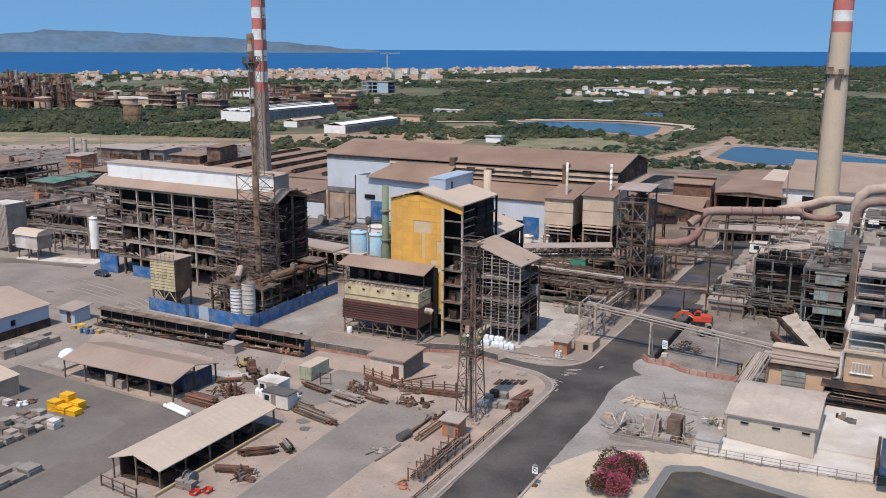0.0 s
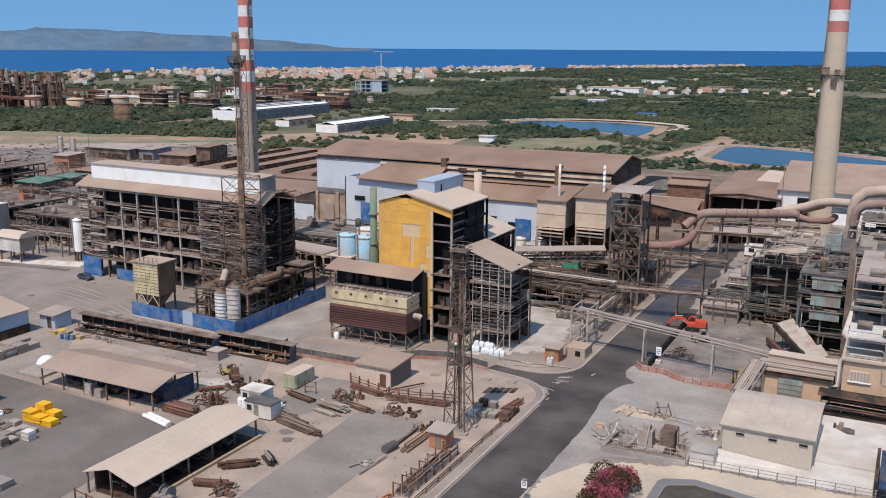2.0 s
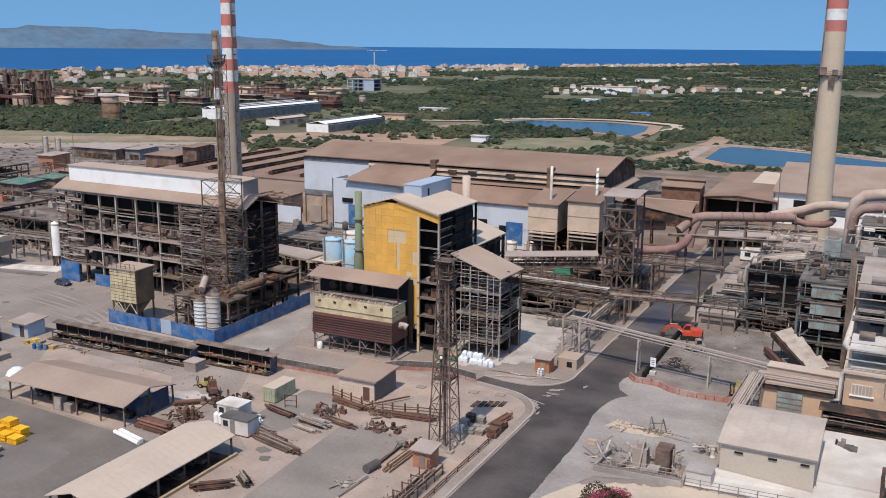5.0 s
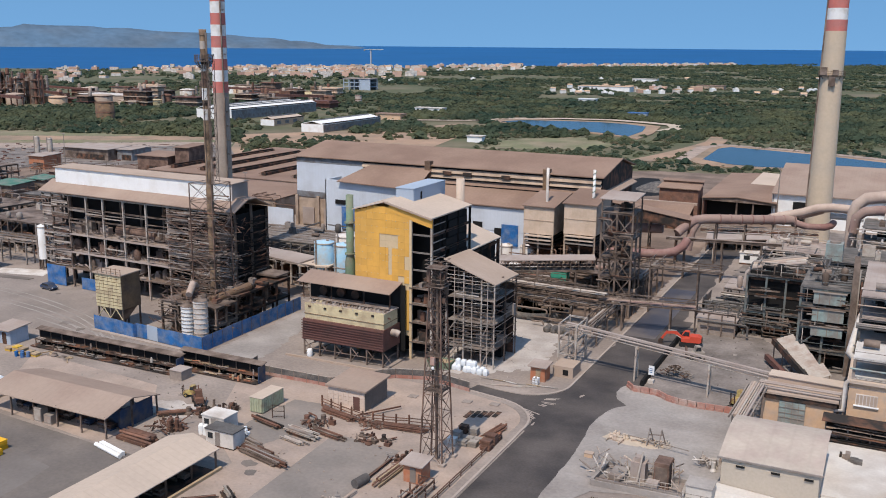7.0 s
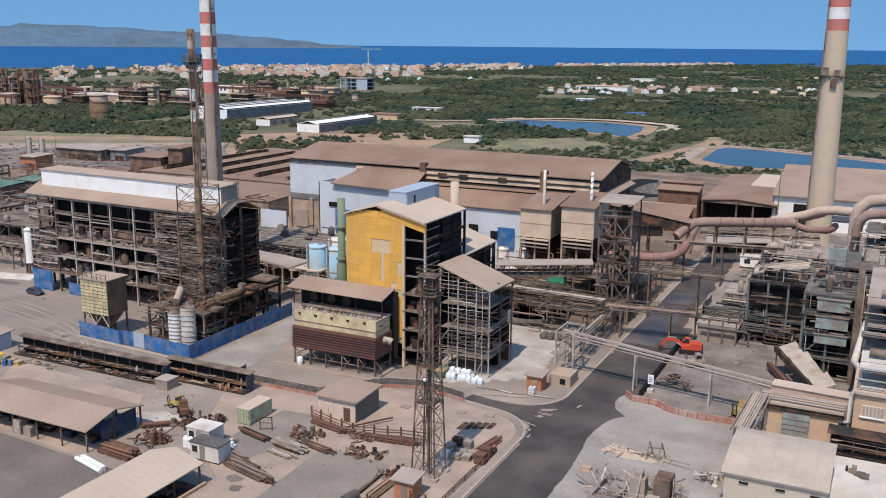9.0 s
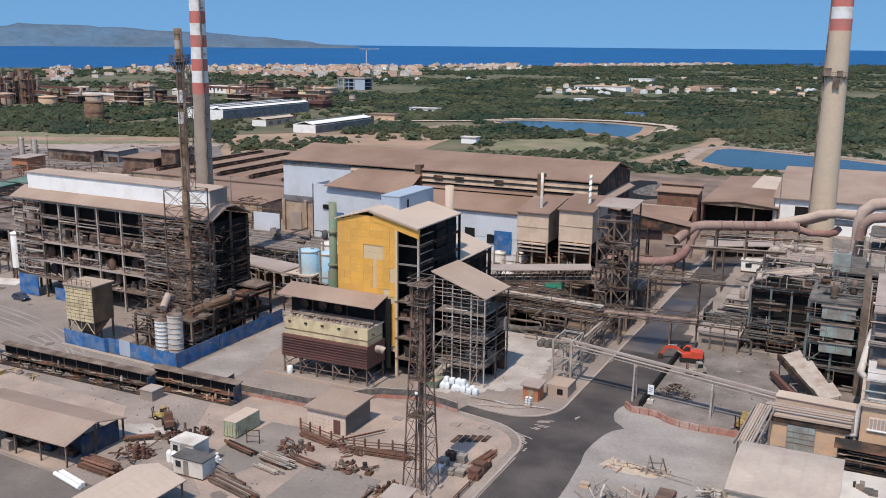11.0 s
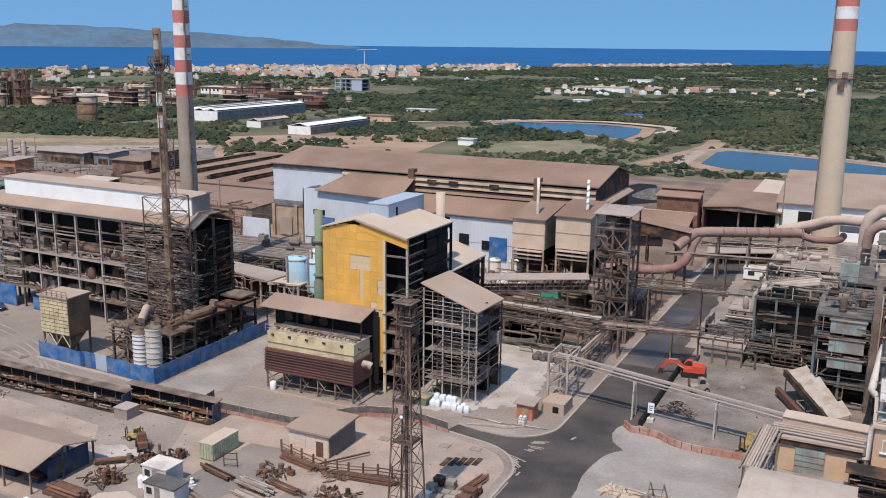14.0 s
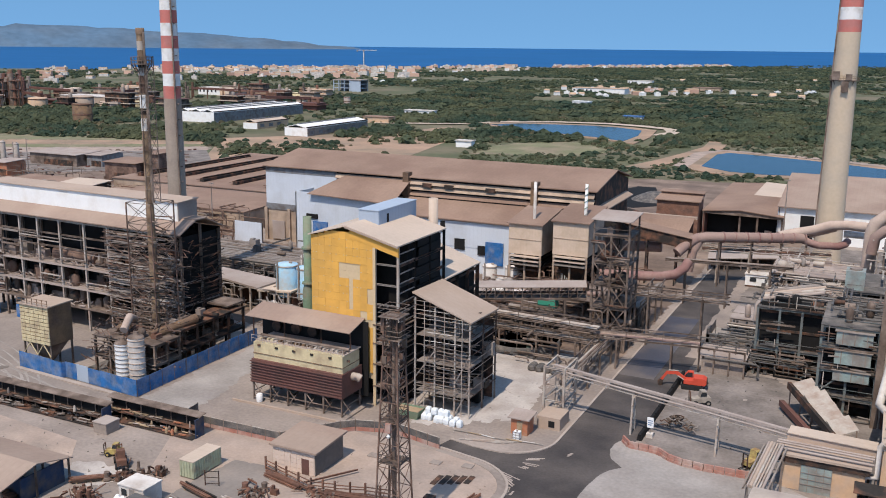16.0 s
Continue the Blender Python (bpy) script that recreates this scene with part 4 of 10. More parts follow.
# columns behind the front row are black, with bay shade in their colour
for x in (X1, X2):
    for y in (YF + 0.15, 151, 156, 161):
        bar(t, "column", (x, y, 0), (x, y, 24.6), .34, .34, "pale" if (y < 147) else "black")
for y in (166, 170, 174.2):
    bar(t, "column", (X2, y, 0), (X2, y, 16.4), .5, .5, "dark")
for k, z in enumerate((3.2, 6.6, 9.8, 12.6, 15.6, 18.6, 21.6)):
    bar(t, "beam", (X1, YF + .2, z), (X2, YF + .2, z), .2, .24, "grey")
    bar(t, "beam", (X2, YF, z), (X2, 161, z), .3, .4, "dark")
    if z < 13:
        part("floor_plate", Shape().box(X1 - .2, X2 + .4, YF - .3, 151, z - .15, z), "steel", t, "dusty floor plate")
        for q in range(4):
            xq, yq = R(X1, X2 - 1.2), R(YF + .2, 149)
            part("machine", Shape().box(xq, xq + R(.5, 1.6), yq, yq + R(.4, 1.2), z, z + R(.5, 1.8)), random.choice(("dark", "steel", "grey", "rust")), t)
    if z < 16:
        bar(t, "beam", (X2, 161, z), (X2, 174.4, z), .3, .4, "dark")
for k in range(16):
    z = 1.6 + k * 1.45
    bar(t, "girt", (X2 + .1, YF + .3, z), (X2 + .1, 151, z), .12, .16, "grey", "box")
    # upper right side: sheets painted black for the face turned from the sun
    if z > 13:
        part("torn_sheet", Shape().box(X2 - .1, X2 + .05, 151 + R(0, 3), 161 - R(0, 4), z, z + 1.2), "black", t, "black sheet standing in for the shaded side")
# the yellow panels, row by row, a few missing
for k in range(18):
    z0 = 5.0 + k * 1.16
    for j in range(9):
        xa = X0 + (X1 - X0) * j / 9
        zt = min(z0 + 1.145, 25.1 + 1.7 * (1 - abs((xa + 0.6) + 79.6) / 6.1) - 0.25)
        if zt - z0 < 0.2 or (k < 1 and j < 7):
            continue
        bare = (k in (12, 13) and j in (4, 5, 6)) or (k in (8, 9, 10, 11) and j == 5) or (k in (6, 7) and j == 7) or (k in (6, 9, 10, 8) and j == 8 and k != 8)
        y = YF - (0.02 if bare else 0.10) - R(0, 0.03)
        wp = (X1 - X0) / 9
        cut = .42 * wp if bare and j == 5 and k < 12 else 0.0
        if cut:
            part("panel", Shape().box(xa + .005, xa + cut, YF - .1, YF + 0.1, z0, zt), "yellow", t)
        part("panel", Shape().box(xa + .005 + cut, xa + wp - .005, y, YF + 0.1, z0, zt), "lost" if bare else "yellow", t, "bare patch where cladding is lost" if bare else "")
clips = Shape()
for k in range(18):
    for j in range(19):
        xc, zc = X0 + .3 + j * .58 + R(-.1, .1), 5.0 + k * 1.16
        if zc < 24.6 + 1.7 * (1 - abs(xc + 79.6) / 6.1) and R(0, 1) < .42:
            clips.box(xc, xc + R(.08, .22), YF - .16, YF - .1, zc - .05, zc + R(.02, .06))
part("panel_clip", clips, "lost", t, "pale clips along the panel rows")["kind"] = "stuff"
bar(t, "corner_trim", (X1, YF - .12, 0), (X1, YF - .12, 24.0), .45, .12, "lost", "box")

# ---- open grey steel louvre house ----
t = thing("louvre_house", -64.5, 152, 0, "open grey steel frame building with rows of thin rails", "steel frame")
part("roof", Shape().slab((-69.4, 147.2, 17.9), (-60.0, 147.2, 14.5), (-60.0, 157.2, 14.2), (-69.4, 157.2, 17.6), 0.2), "rooftan", t, "dust-brown sloping roof")
top = lambda x: 17.6 + (x + 69.2) * (14.1 - 17.6) / 10.5
for y in (147.5, 152.2, 156.9):
    for x in (-69.0, -65.8, -62.6, -60.3):
        bar(t, "column", (x, y, 0), (x, y, top(x) - .45), .2, .2, "pale" if y < 150 else "steel")
for k in range(23):
    z = 2.6 + k * .64 + R(-.12, .12)
    xe = -60.2 if z < 14.2 else -69.2 + (17.6 - z) / 3.5 * 10.5
    xs = -69.2 if R(0, 1) < .6 or z > 14 else R(-69, -64.5)
    bar(t, "rail", (xs, 147.3, z), (xe if R(0, 1) < .6 or z > 14 else R(-64, -60.3), 147.3, z + R(-.15, .15)), .06, R(.05, .1), random.choice(("pale", "whitedust", "grey", "grey", "steel")), "box")
    # right-hand rails use darker steel, the shade of that side included
    if z < 14 and k % 2:
        bar(t, "rail", (-60.1, 147.3, z), (-60.1, 157.1, z + R(-.1, .1)), .07, .09, random.choice(("steel", "grey", "dark")), "box")
for x in (-67.4, -64.2, -61.4):
    bar(t, "stud", (x, 147.25, 0.3), (x, 147.25, top(x) - .4), .09, .1, "pale", "box")
for k in range(60):
    x, y, z = R(-69, -62), R(147.6, 151), R(.8, 14)
    bar(t, "cable_run", (x, y, z), (min(-60.4, x + R(.8, 3.5)), y + R(-.3, .3), z + R(-.5, .5)), R(.05, .12), R(.05, .12), random.choice(("steel", "pale", "grey", "mastbrown", "grey")), "box")
for z in (3.0, 7.5, 11.5):
    part("floor_plate", Shape().box(-68.9, -60.4, 147.7, 156.8, z - .12, z), "grey", t)
    for k in range(7):
        ya = 148.5 + k * 1.2
        bar(t, "cable_tray", (-68.8, ya, z + R(.8, 3.4)), (-60.5, ya + R(-1, 1), z + R(.8, 3.4)), .14, .14, random.choice(("dark", "steel", "grey")), "box")
    for k in range(5):
        x, y = R(-68, -61), R(149, 155)
        part("machine", Shape().box(x, x + R(.8, 2), y, y + R(.8, 1.6), z, z + R(.8, 2.2)), random.choice(("dark", "steel", "grey")), t, "dusty machine")
# dark sheet added for a deeper interior and a fuller cast shadow
part("back_sheet", Shape().box(-68.9, -60.5, 156.5, 156.6, .2, 12.6), "dark", t, "dark back sheeting added to deepen the interior")
# black box paints shade between the floors
part("core", Shape().box(-67.6, -61.4, 153.5, 155.5, .1, 10.8), "black", t, "black box standing in for interior shade")
for x0, x1 in ((-69, -65.8), (-62.6, -60.3)):
    for z in (0.2, 5):
        bar(t, "brace", (x0, 147.5, z), (x1, 147.5, z + 4.5), .15, .15, "grey", "box")

# ---- bag filter with canopy ----
t = thing("bag_filter", -84.5, 142, 0, "long bag filter, cream casing above rusty brown hoppers on legs", "filter")
part("casing", Shape().box(-92.0, -76.5, 139.6, 144.2, 6.6, 9.2), "cream", t, "cream panelled casing")
part("casing_ledge", Shape().box(-92.1, -76.4, 139.5, 144.3, 7.45, 7.52), "ochre", t)
part("top_deck", Shape().box(-92.1, -76.4, 140.2, 144.6, 9.2, 9.3), "roofgrey", t)
part("hopper_skirt", Shape().add([(-92.2, 139.2, 6.6), (-76.3, 139.2, 6.6), (-76.3, 144.6, 6.6), (-92.2, 144.6, 6.6), (-92.2, 139.0, 3.0), (-76.3, 139.0, 3.0), (-76.3, 144.6, 3.0), (-92.2, 144.6, 3.0)], [(3, 2, 1, 0), (4, 5, 6, 7), (0, 1, 5, 4), (1, 2, 6, 5), (2, 3, 7, 6), (3, 0, 4, 7)]), "maroon", t, "rust-brown sheeted hoppers")
for k in range(8):
    bar(t, "rib", (-92.3, 138.95, 3.2 + k * .45), (-76.2, 138.95, 3.2 + k * .45), .12, .1, "maroon", "box")
for k in range(6):
    x = -92 + k * 3.1
    for y in (139.3, 144.3):
        bar(t, "leg", (x, y, 0), (x, y, 3.2), .22, .22, "steel")
    bar(t, "brace", (x, 139.2, 3.0), (x + 1.5, 139.2, 1.4), .12, .12, "steel", "box")
    part("inspection_hatch", Shape().box(x + .8, x + 1.3, 139.45, 139.58, 8.6, 8.9), "dark", t)
for z in (9.8, 10.3):
    bar(t, "guard_rail", (-92.2, 139.4, z), (-76.3, 139.4, z), .06, .06, "pale", "pipe")
for k in range(9):
    bar(t, "rail_post", (-92.2 + k * 1.98, 139.4, 9.2), (-92.2 + k * 1.98, 139.4, 10.3), .06, .06, "pale", "pipe")
bar(t, "air_header", (-92, 141.5, 9.7), (-76.5, 141.5, 9.7), .5, .5, "steel", "pipe")
part("canopy", Shape().slab((-94.8, 141.4, 12.4), (-76.4, 141.4, 12.2), (-76.4, 145.8, 13.3), (-94.8, 145.8, 13.5), 0.12), "roofmain", t, "dusty grey sheet canopy")
for x in (-94.2, -88.5, -82, -77):
    for y in (142.6, 145.6):
        bar(t, "canopy_post", (x, y, 0 if y > 144 else 9.2), (x, y, 12.4), .16, .16, "dark")
# black sheet before the yellow wall paints the shadow below the canopy
part("back_sheet", Shape().box(-94.5, -75.6, 145.2, 145.4, 1.5, 12.9), "black", t, "black sheet standing in for shade below the canopy")
part("outlet_duct", Shape().tube([(-76.5, 142, 5.6), (-75.4, 142, 5.6), (-75.0, 142.1, 5.4)], 0.6, 12), "pale", t, "dusty round outlet duct", True)
part("plinth", Shape().box(-94.6, -75.6, 138.0, 145, -0.1, 0.22), "yard", t, "low concrete plinth")
part("plinth_edge", Shape().box(-94.9, -75.4, 137.7, 138.0, -0.1, 0.3), "rooftan", t, "tan edge of the plinth")
for k in range(6):
    x = -92 + k * 3.1
    bar(t, "brace", (x, 139.2, .4), (x + 1.5, 139.2, 2.2), .1, .1, "steel", "box")
    bar(t, "tie", (x, 139.3, 1.5), (x, 144.3, 1.5), .1, .1, "steel", "box")
bar(t, "tie", (-92, 139.3, 1.5), (-76.5, 139.3, 1.5), .1, .12, "steel", "box")
part("white_drum", Shape().lathe(-90.6, 138.8, [(.45, .22), (.5, .5), (.5, 1.3), (.4, 1.45)], 12), "white", t, "white plastic drum", True)
for k in range(22):
    x = -91.6 + k * .7
    part("valve_box", Shape().box(x, x + R(.2, .45), 140.4, 140.9, 9.3, 9.3 + R(.2, .5)), random.choice(("cream", "steel", "pale", "ochre")), t)
for x in (-91.5, -88, -85):
    part("fan_scroll", Shape().tube([(x, 144.6, 10.3), (x, 145.4, 10.3)], .8, 16), "dark", t, "round fan casing", True)

# ---- green stack and blue tanks ----
t = thing("green_stack", -90.7, 152.3, 0, "faded green steel exhaust stack", "stack")
part("pipe", Shape().lathe(-90.7, 152.3, [(.95, 0), (.95, 14), (.68, 15.2), (.68, 26.1), (.58, 26.1), (.58, 25.7)], 16), "green", t, "", True)
for z in (8, 15.3, 21):
    part("flange", Shape().lathe(-90.7, 152.3, [(1.0, z), (1.0, z + .25)], 16), "green", t)


def tank(x, y, r, z0, z1, material, label, group=""):
    t = thing("storage_tank", x, y, 0, label, "tank", group)
    part("shell", Shape().lathe(x, y, [(r, z0), (r, z1), (r * .97, z1 + .08), (0.25, z1 + .5)], 24), material, t, "", True)
    part("rim", Shape().lathe(x, y, [(r + .08, z1 - .25), (r + .08, z1 - .05), (r, z1)], 24), "pale", t)
    part("manhole", Shape().lathe(x + r * .4, y, [(.35, z1 + .1), (.35, z1 + .6)], 10), "pale", t)
    bar(t, "ladder", (x - r * .3, y - r - .12, z0), (x - r * .3, y - r - .12, z1 + .8), .4, .08, "grey", "box")
    if z0 > 0.5:
        for a in range(6):
            c, d = math.cos(a * math.pi / 3) * r * .85, math.sin(a * math.pi / 3) * r * .85
            bar(t, "leg", (x + c, y + d, 0), (x + c, y + d, z0), .3, .3, "steel")
    return t


tank(-115.1, 180.6, 2.2, 3.5, 9.8, "skyblue", "sky blue round process tank with pale top", "blue tanks")
tank(-110.3, 180.6, 2.0, 3.5, 9.7, "skyblue", "sky blue round process tank with pale top", "blue tanks")
tank(-114.5, 189.0, 2.6, 3.0, 9.8, "whitedust", "pale dusty process tank", "")
tank(-87.8, 219.1, 1.6, 0.3, 4.6, "whitedust", "dusty white round tank", "white tanks")
tank(-82.0, 219.8, 2.3, 0.3, 4.8, "whitedust", "dusty white round tank", "white tanks")
tank(-181.4, 162.4, 1.25, 2.5, 10.2, "white", "slim white silo on legs", "")


# ---- generators for steelwork ----
def block(name, x0, x1, y0, y1, levels, label, steel="steel", bays=(3, 2), busy=5, mats=("dark", "steel", "grey"), deck="steel", category="steel frame", rails=True, roof=None, pipes=4, seed=1):
    """A multi-storey open steel frame with decks, machines, vessels and pipes."""
    rnd = random.Random(seed)
    t = thing(name, (x0 + x1) / 2, (y0 + y1) / 2, 0, label, category)
    nx, ny = bays
    xs = [x0 + (x1 - x0) * i / nx for i in range(nx + 1)]
    ys = [y0 + (y1 - y0) * i / ny for i in range(ny + 1)]
    top = levels[-1]
    for x in xs:
        for y in ys:
            bar(t, "column", (x, y, 0), (x, y, top), .35, .35, steel)
    for z in levels:
        for y in (ys[0], ys[-1]):
            bar(t, "beam", (x0, y, z - .2), (x1, y, z - .2), .25, .4, steel)
        for x in xs:
            bar(t, "beam", (x, y0, z - .25), (x, y1, z - .25), .25, .4, steel)
        if name == "service_frame" and x0 < -100:
            grate = Shape()
            yy = y0
            while yy < y1:
                ww = rnd.uniform(.15, .7)
                grate.box(x0 + rnd.uniform(-1, 6), x1 - rnd.uniform(-1, 6), yy, yy + ww, z - .08, z + rnd.uniform(0, .3))
                yy += ww + rnd.uniform(.25, .8)
            part("deck", grate, "grey" if z > 4 else "steel", t, "open deck of loose rails and trays")["kind"] = "stuff"
        else:
            part("deck", Shape().box(x0 - .2, x1 + .2, y0 - .2, y1 + .2, z - .08, z), deck, t)
        if rails:
            for h in (1.05,):
                bar(t, "guard_rail", (x0 - .2, y0 - .2, z + h), (x1 + .2, y0 - .2, z + h), .07, .07, steel, "box")
                bar(t, "guard_rail", (x1 + .2, y0 - .2, z + h), (x1 + .2, y1 + .2, z + h), .07, .07, steel, "box")
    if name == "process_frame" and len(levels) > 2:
        # added black boxes fill the storeys to imitate the shade inside them
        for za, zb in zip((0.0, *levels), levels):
            part("plant_core", Shape().box(x0 + (x1 - x0) * .12, x1 - (x1 - x0) * .15, y0 + (y1 - y0) * .3, y1 - (y1 - y0) * .12, za + .05, zb - .5), "black", t, "black box standing in for shade inside the storey")
    for i in range(nx):
        if rnd.random() < .6:
            z0 = 0 if rnd.random() < .5 else levels[0]
            bar(t, "brace", (xs[i], y0, z0), (xs[i + 1], y0, z0 + (levels[1] - levels[0] if len(levels) > 1 else levels[0])), .16, .16, steel, "box")
    for z in (0.0, *levels):
        for k in range(busy):
            x, y, w, d = rnd.uniform(x0 + .4, x1 - 2), rnd.uniform(y0 + .3, y1 - 2), rnd.uniform(.7, 2.4), rnd.uniform(.7, 2.0)
            m, kind = rnd.choice(mats), rnd.random()
            if kind < .35:
                h = rnd.uniform(1.0, 2.6)
                part("vessel", Shape().lathe(x + w / 2, y + w / 2, [(w * .3, z), (w * .5, z + .4), (w * .5, z + h - .3), (w * .2, z + h)], 12), m, t, "", True)
            elif kind < .6:
                r = rnd.uniform(.3, .6)
                part("drum", Shape().tube([(x, y, z + r + .3), (x + w + .8, y, z + r + .3)], r, 12), m, t, "", True)
            else:
                h = rnd.uniform(.7, 2.0)
                part("machine", Shape().box(x, x + w, y, y + d, z, z + h).box(x + .2, x + w * .6, y + .1, y + d * .6, z + h, z + h + rnd.uniform(.2, .6)), m, t)
    for k in range(pipes):
        z, y = rnd.choice(levels) + rnd.uniform(-1.6, -.5), rnd.choice((y0 - .35, rnd.uniform(y0, y1)))
        d = rnd.uniform(.15, .4)
        m = rnd.choice(mats)
        part("pipe", Shape().tube([(x0 - .5, y, z), (x1 * .3 + x0 * .7, y, z), (x1 * .3 + x0 * .7 + .3, y, z - .3), (x1 * .3 + x0 * .7 + .3, y, max(.2, z - 2.2)), (x1 * .3 + x0 * .7 + .6, y, max(.2, z - 2.5)), (x1 + .4, y, max(.2, z - 2.5))], d / 2, 8), m, t, "", True)
    if roof:
        part("roof", Shape().slab((x0 - .5, y0 - .5, top + 2.6), (x1 + .5, y0 - .5, top + 2.6), (x1 + .5, y1 + .5, top + 3.2), (x0 - .5, y1 + .5, top + 3.2), .15), roof, t)
        for x in (x0, x1):
            for y in (y0, y1):
                bar(t, "post", (x, y, top), (x, y, top + 2.6), .25, .25, steel)
    return t


def pipe_rack(p, q, n, label, steel="steel", mats=("grey", "steel", "pale"), width=2.2, legs=4, truss=True, decks=(0.0,), seed=1, walkway=False):
    """A bridge of pipes from p to q (z is the deck), on trestle legs."""
    rnd = random.Random(seed)
    p, q = Vector(p), Vector(q)
    d = (q - p)
    e = d.normalized()
    s = Vector((-e.y, e.x, 0)).normalized()
    t = thing("pipe_bridge", (p.x + q.x) / 2, (p.y + q.y) / 2, 0, label, "pipe bridge")
    for dz in decks:
        for a in (-1, 1):
            bar(t, "chord", p + s * a * width / 2 + Vector((0, 0, dz)), q + s * a * width / 2 + Vector((0, 0, dz)), .2, .3, steel)
            if truss:
                up = Vector((0, 0, 1.3 + dz))
                bar(t, "chord", p + s * a * width / 2 + up, q + s * a * width / 2 + up, .15, .2, steel)
                k = max(3, int(d.length / 4.6))
                for i in range(k):
                    lo, hi = p + d * (i / k) + s * a * width / 2 + Vector((0, 0, dz)), p + d * ((i + 1) / k) + s * a * width / 2 + up
                    bar(t, "web", lo, lo + Vector((0, 0, 1.3)), .1, .1, steel, "box")
                    bar(t, "web", lo, hi, .1, .1, steel, "box")
        for i in range(n):
            o = s * (-width / 2 + .3 + (width - .6) * (i + .5) / n) + Vector((0, 0, dz + .35))
            w = rnd.uniform(.14, .42)
            bar(t, "pipe", p + o, q + o, w, w, rnd.choice(mats), "pipe")
    if walkway:
        part("walkway", Shape().beam(p + Vector((0, 0, .1)), q + Vector((0, 0, .1)), width * .9, .1), "roofgrey", t)
    for i in range(legs):
        c = p + d * ((i + .5) / legs if legs > 1 else .5)
        for a in (-1, 1):
            bar(t, "leg", (c.x + s.x * a * width * .55, c.y + s.y * a * width * .55, 0), c + s * a * width / 2, .28, .28, steel)
        k = 1.5
        while k < c.z - 1:
            bar(t, "rung", (c.x - s.x * width / 2, c.y - s.y * width / 2, k), (c.x + s.x * width / 2, c.y + s.y * width / 2, k), .12, .12, steel, "box")
            k += 1.6
    return t


# ---- the burnt-out main building ----
t = thing("burnt_building", -146, 157.5, 0, "long multi-storey burnt-out steel building with white roof monitor", "industrial building")
ME, MF, MB = 20.8, 153.2, 162.6
part("roof", Shape().slab((-172, 152.4, ME), (-117, 152.4, ME), (-117, 156.4, 22.8), (-172, 156.4, 22.8), .2), "roofmain", t, "tan dust-covered roof slope")
part("roof", Shape().slab((-172, 158.9, 22.8), (-117, 158.9, 22.8), (-117, 163.2, ME), (-172, 163.2, ME), .2), "roofmain", t, "tan dust-covered roof slope")
part("monitor_wall", Shape().box(-169.8, -120.2, 155.4, 155.6, 22.2, 25.6), "white", t, "long white monitor wall")
part("monitor_wall", Shape().box(-169.8, -120.2, 159.8, 160.0, 22.2, 25.6), "white", t)
part("ridge_cap", Shape().box(-120.1, -117.0, 156.2, 159.1, 22.66, 22.86), "roofmain", t, "dusty flat strip at the ridge")
part("monitor_end", Shape().box(-120.2, -120.0, 155.4, 160.0, 22.0, 25.6), "roofgrey", t, "grey monitor end")
part("monitor_roof", Shape().slab((-170.1, 155.1, 25.7), (-119.8, 155.1, 25.7), (-119.8, 160.3, 25.9), (-170.1, 160.3, 25.9), .15), "rooftan", t, "orange-tan dusty monitor roof")
COLS_X = (-171.6, -168.7, -163.6, -158.3, -153.3, -147.4, -141.0, -135.0, -129.3, -123.5, -117.7)
for x in COLS_X:
    for y in (MF, 158, MB):
        bar(t, "column", (x, y, 0), (x, y, ME - .5 + (0 if y != 158 else 1.6)), .36, .4, "pale" if (y == MF and -160 < x < -134) else "steel")
# besides soot, the black of these walls holds the shade of the deep bays
part("back_wall", Shape().box(-171.6, -117.7, 162.9, 163.1, 0, 20.5), "black", t, "sooty rear wall, black with interior shade")
part("inner_wall", Shape().box(-171.2, -118, 158.4, 158.6, 8, 20.5), "black", t, "sooty inner wall, black with interior shade")
for z in (4.4, 8.0, 12.0):
    part("floor", Shape().box(-171.6, -117.7, 152.9, 162.8, z - .35, z), "roofgrey" if z > 5 else "steel", t, "dusty concrete floor")
for z in (15.2, 17.6, 20.2):
    bar(t, "beam", (-171.6, MF - .1, z), (-117.7, MF - .1, z), .2, .26, "steel" if z < 20 else "pale")
rnd = random.Random(5)
for i in range(len(COLS_X) - 1):
    xa, xb = COLS_X[i], COLS_X[i + 1]
    clad = i in (0, 1) or i >= 7
    for k in range(36 if clad else 3):
        z = 4.7 + k * .43 if clad else rnd.choice((13.2, 14.4, 16.2, 17.0, 18.4, 9.6)) + rnd.uniform(-.3, .3)
        if clad and rnd.random() < .26:
            continue
        x2 = xb if rnd.random() < .8 else xa + (xb - xa) * rnd.uniform(.3, .8)
        sag = rnd.gauss(0, .13) if clad else 0
        bar(t, "louvre_sheet", (xa + .1, MF - .25 - rnd.uniform(0, .25), z), (x2, MF - .25 - rnd.uniform(0, .25), z + sag), .08, rnd.uniform(.12, .36), rnd.choice(("steel", "grey", "pale", "dark", "grey", "mastbrown", "pale")) if clad else rnd.choice(("grey", "pale", "steel")), "box")
for k in range(24):
    z = 1.5 + k * .8
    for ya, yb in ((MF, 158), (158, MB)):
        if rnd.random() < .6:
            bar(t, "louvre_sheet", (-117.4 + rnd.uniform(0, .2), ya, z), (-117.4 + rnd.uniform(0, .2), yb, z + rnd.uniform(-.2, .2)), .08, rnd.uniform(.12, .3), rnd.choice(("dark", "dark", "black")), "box")
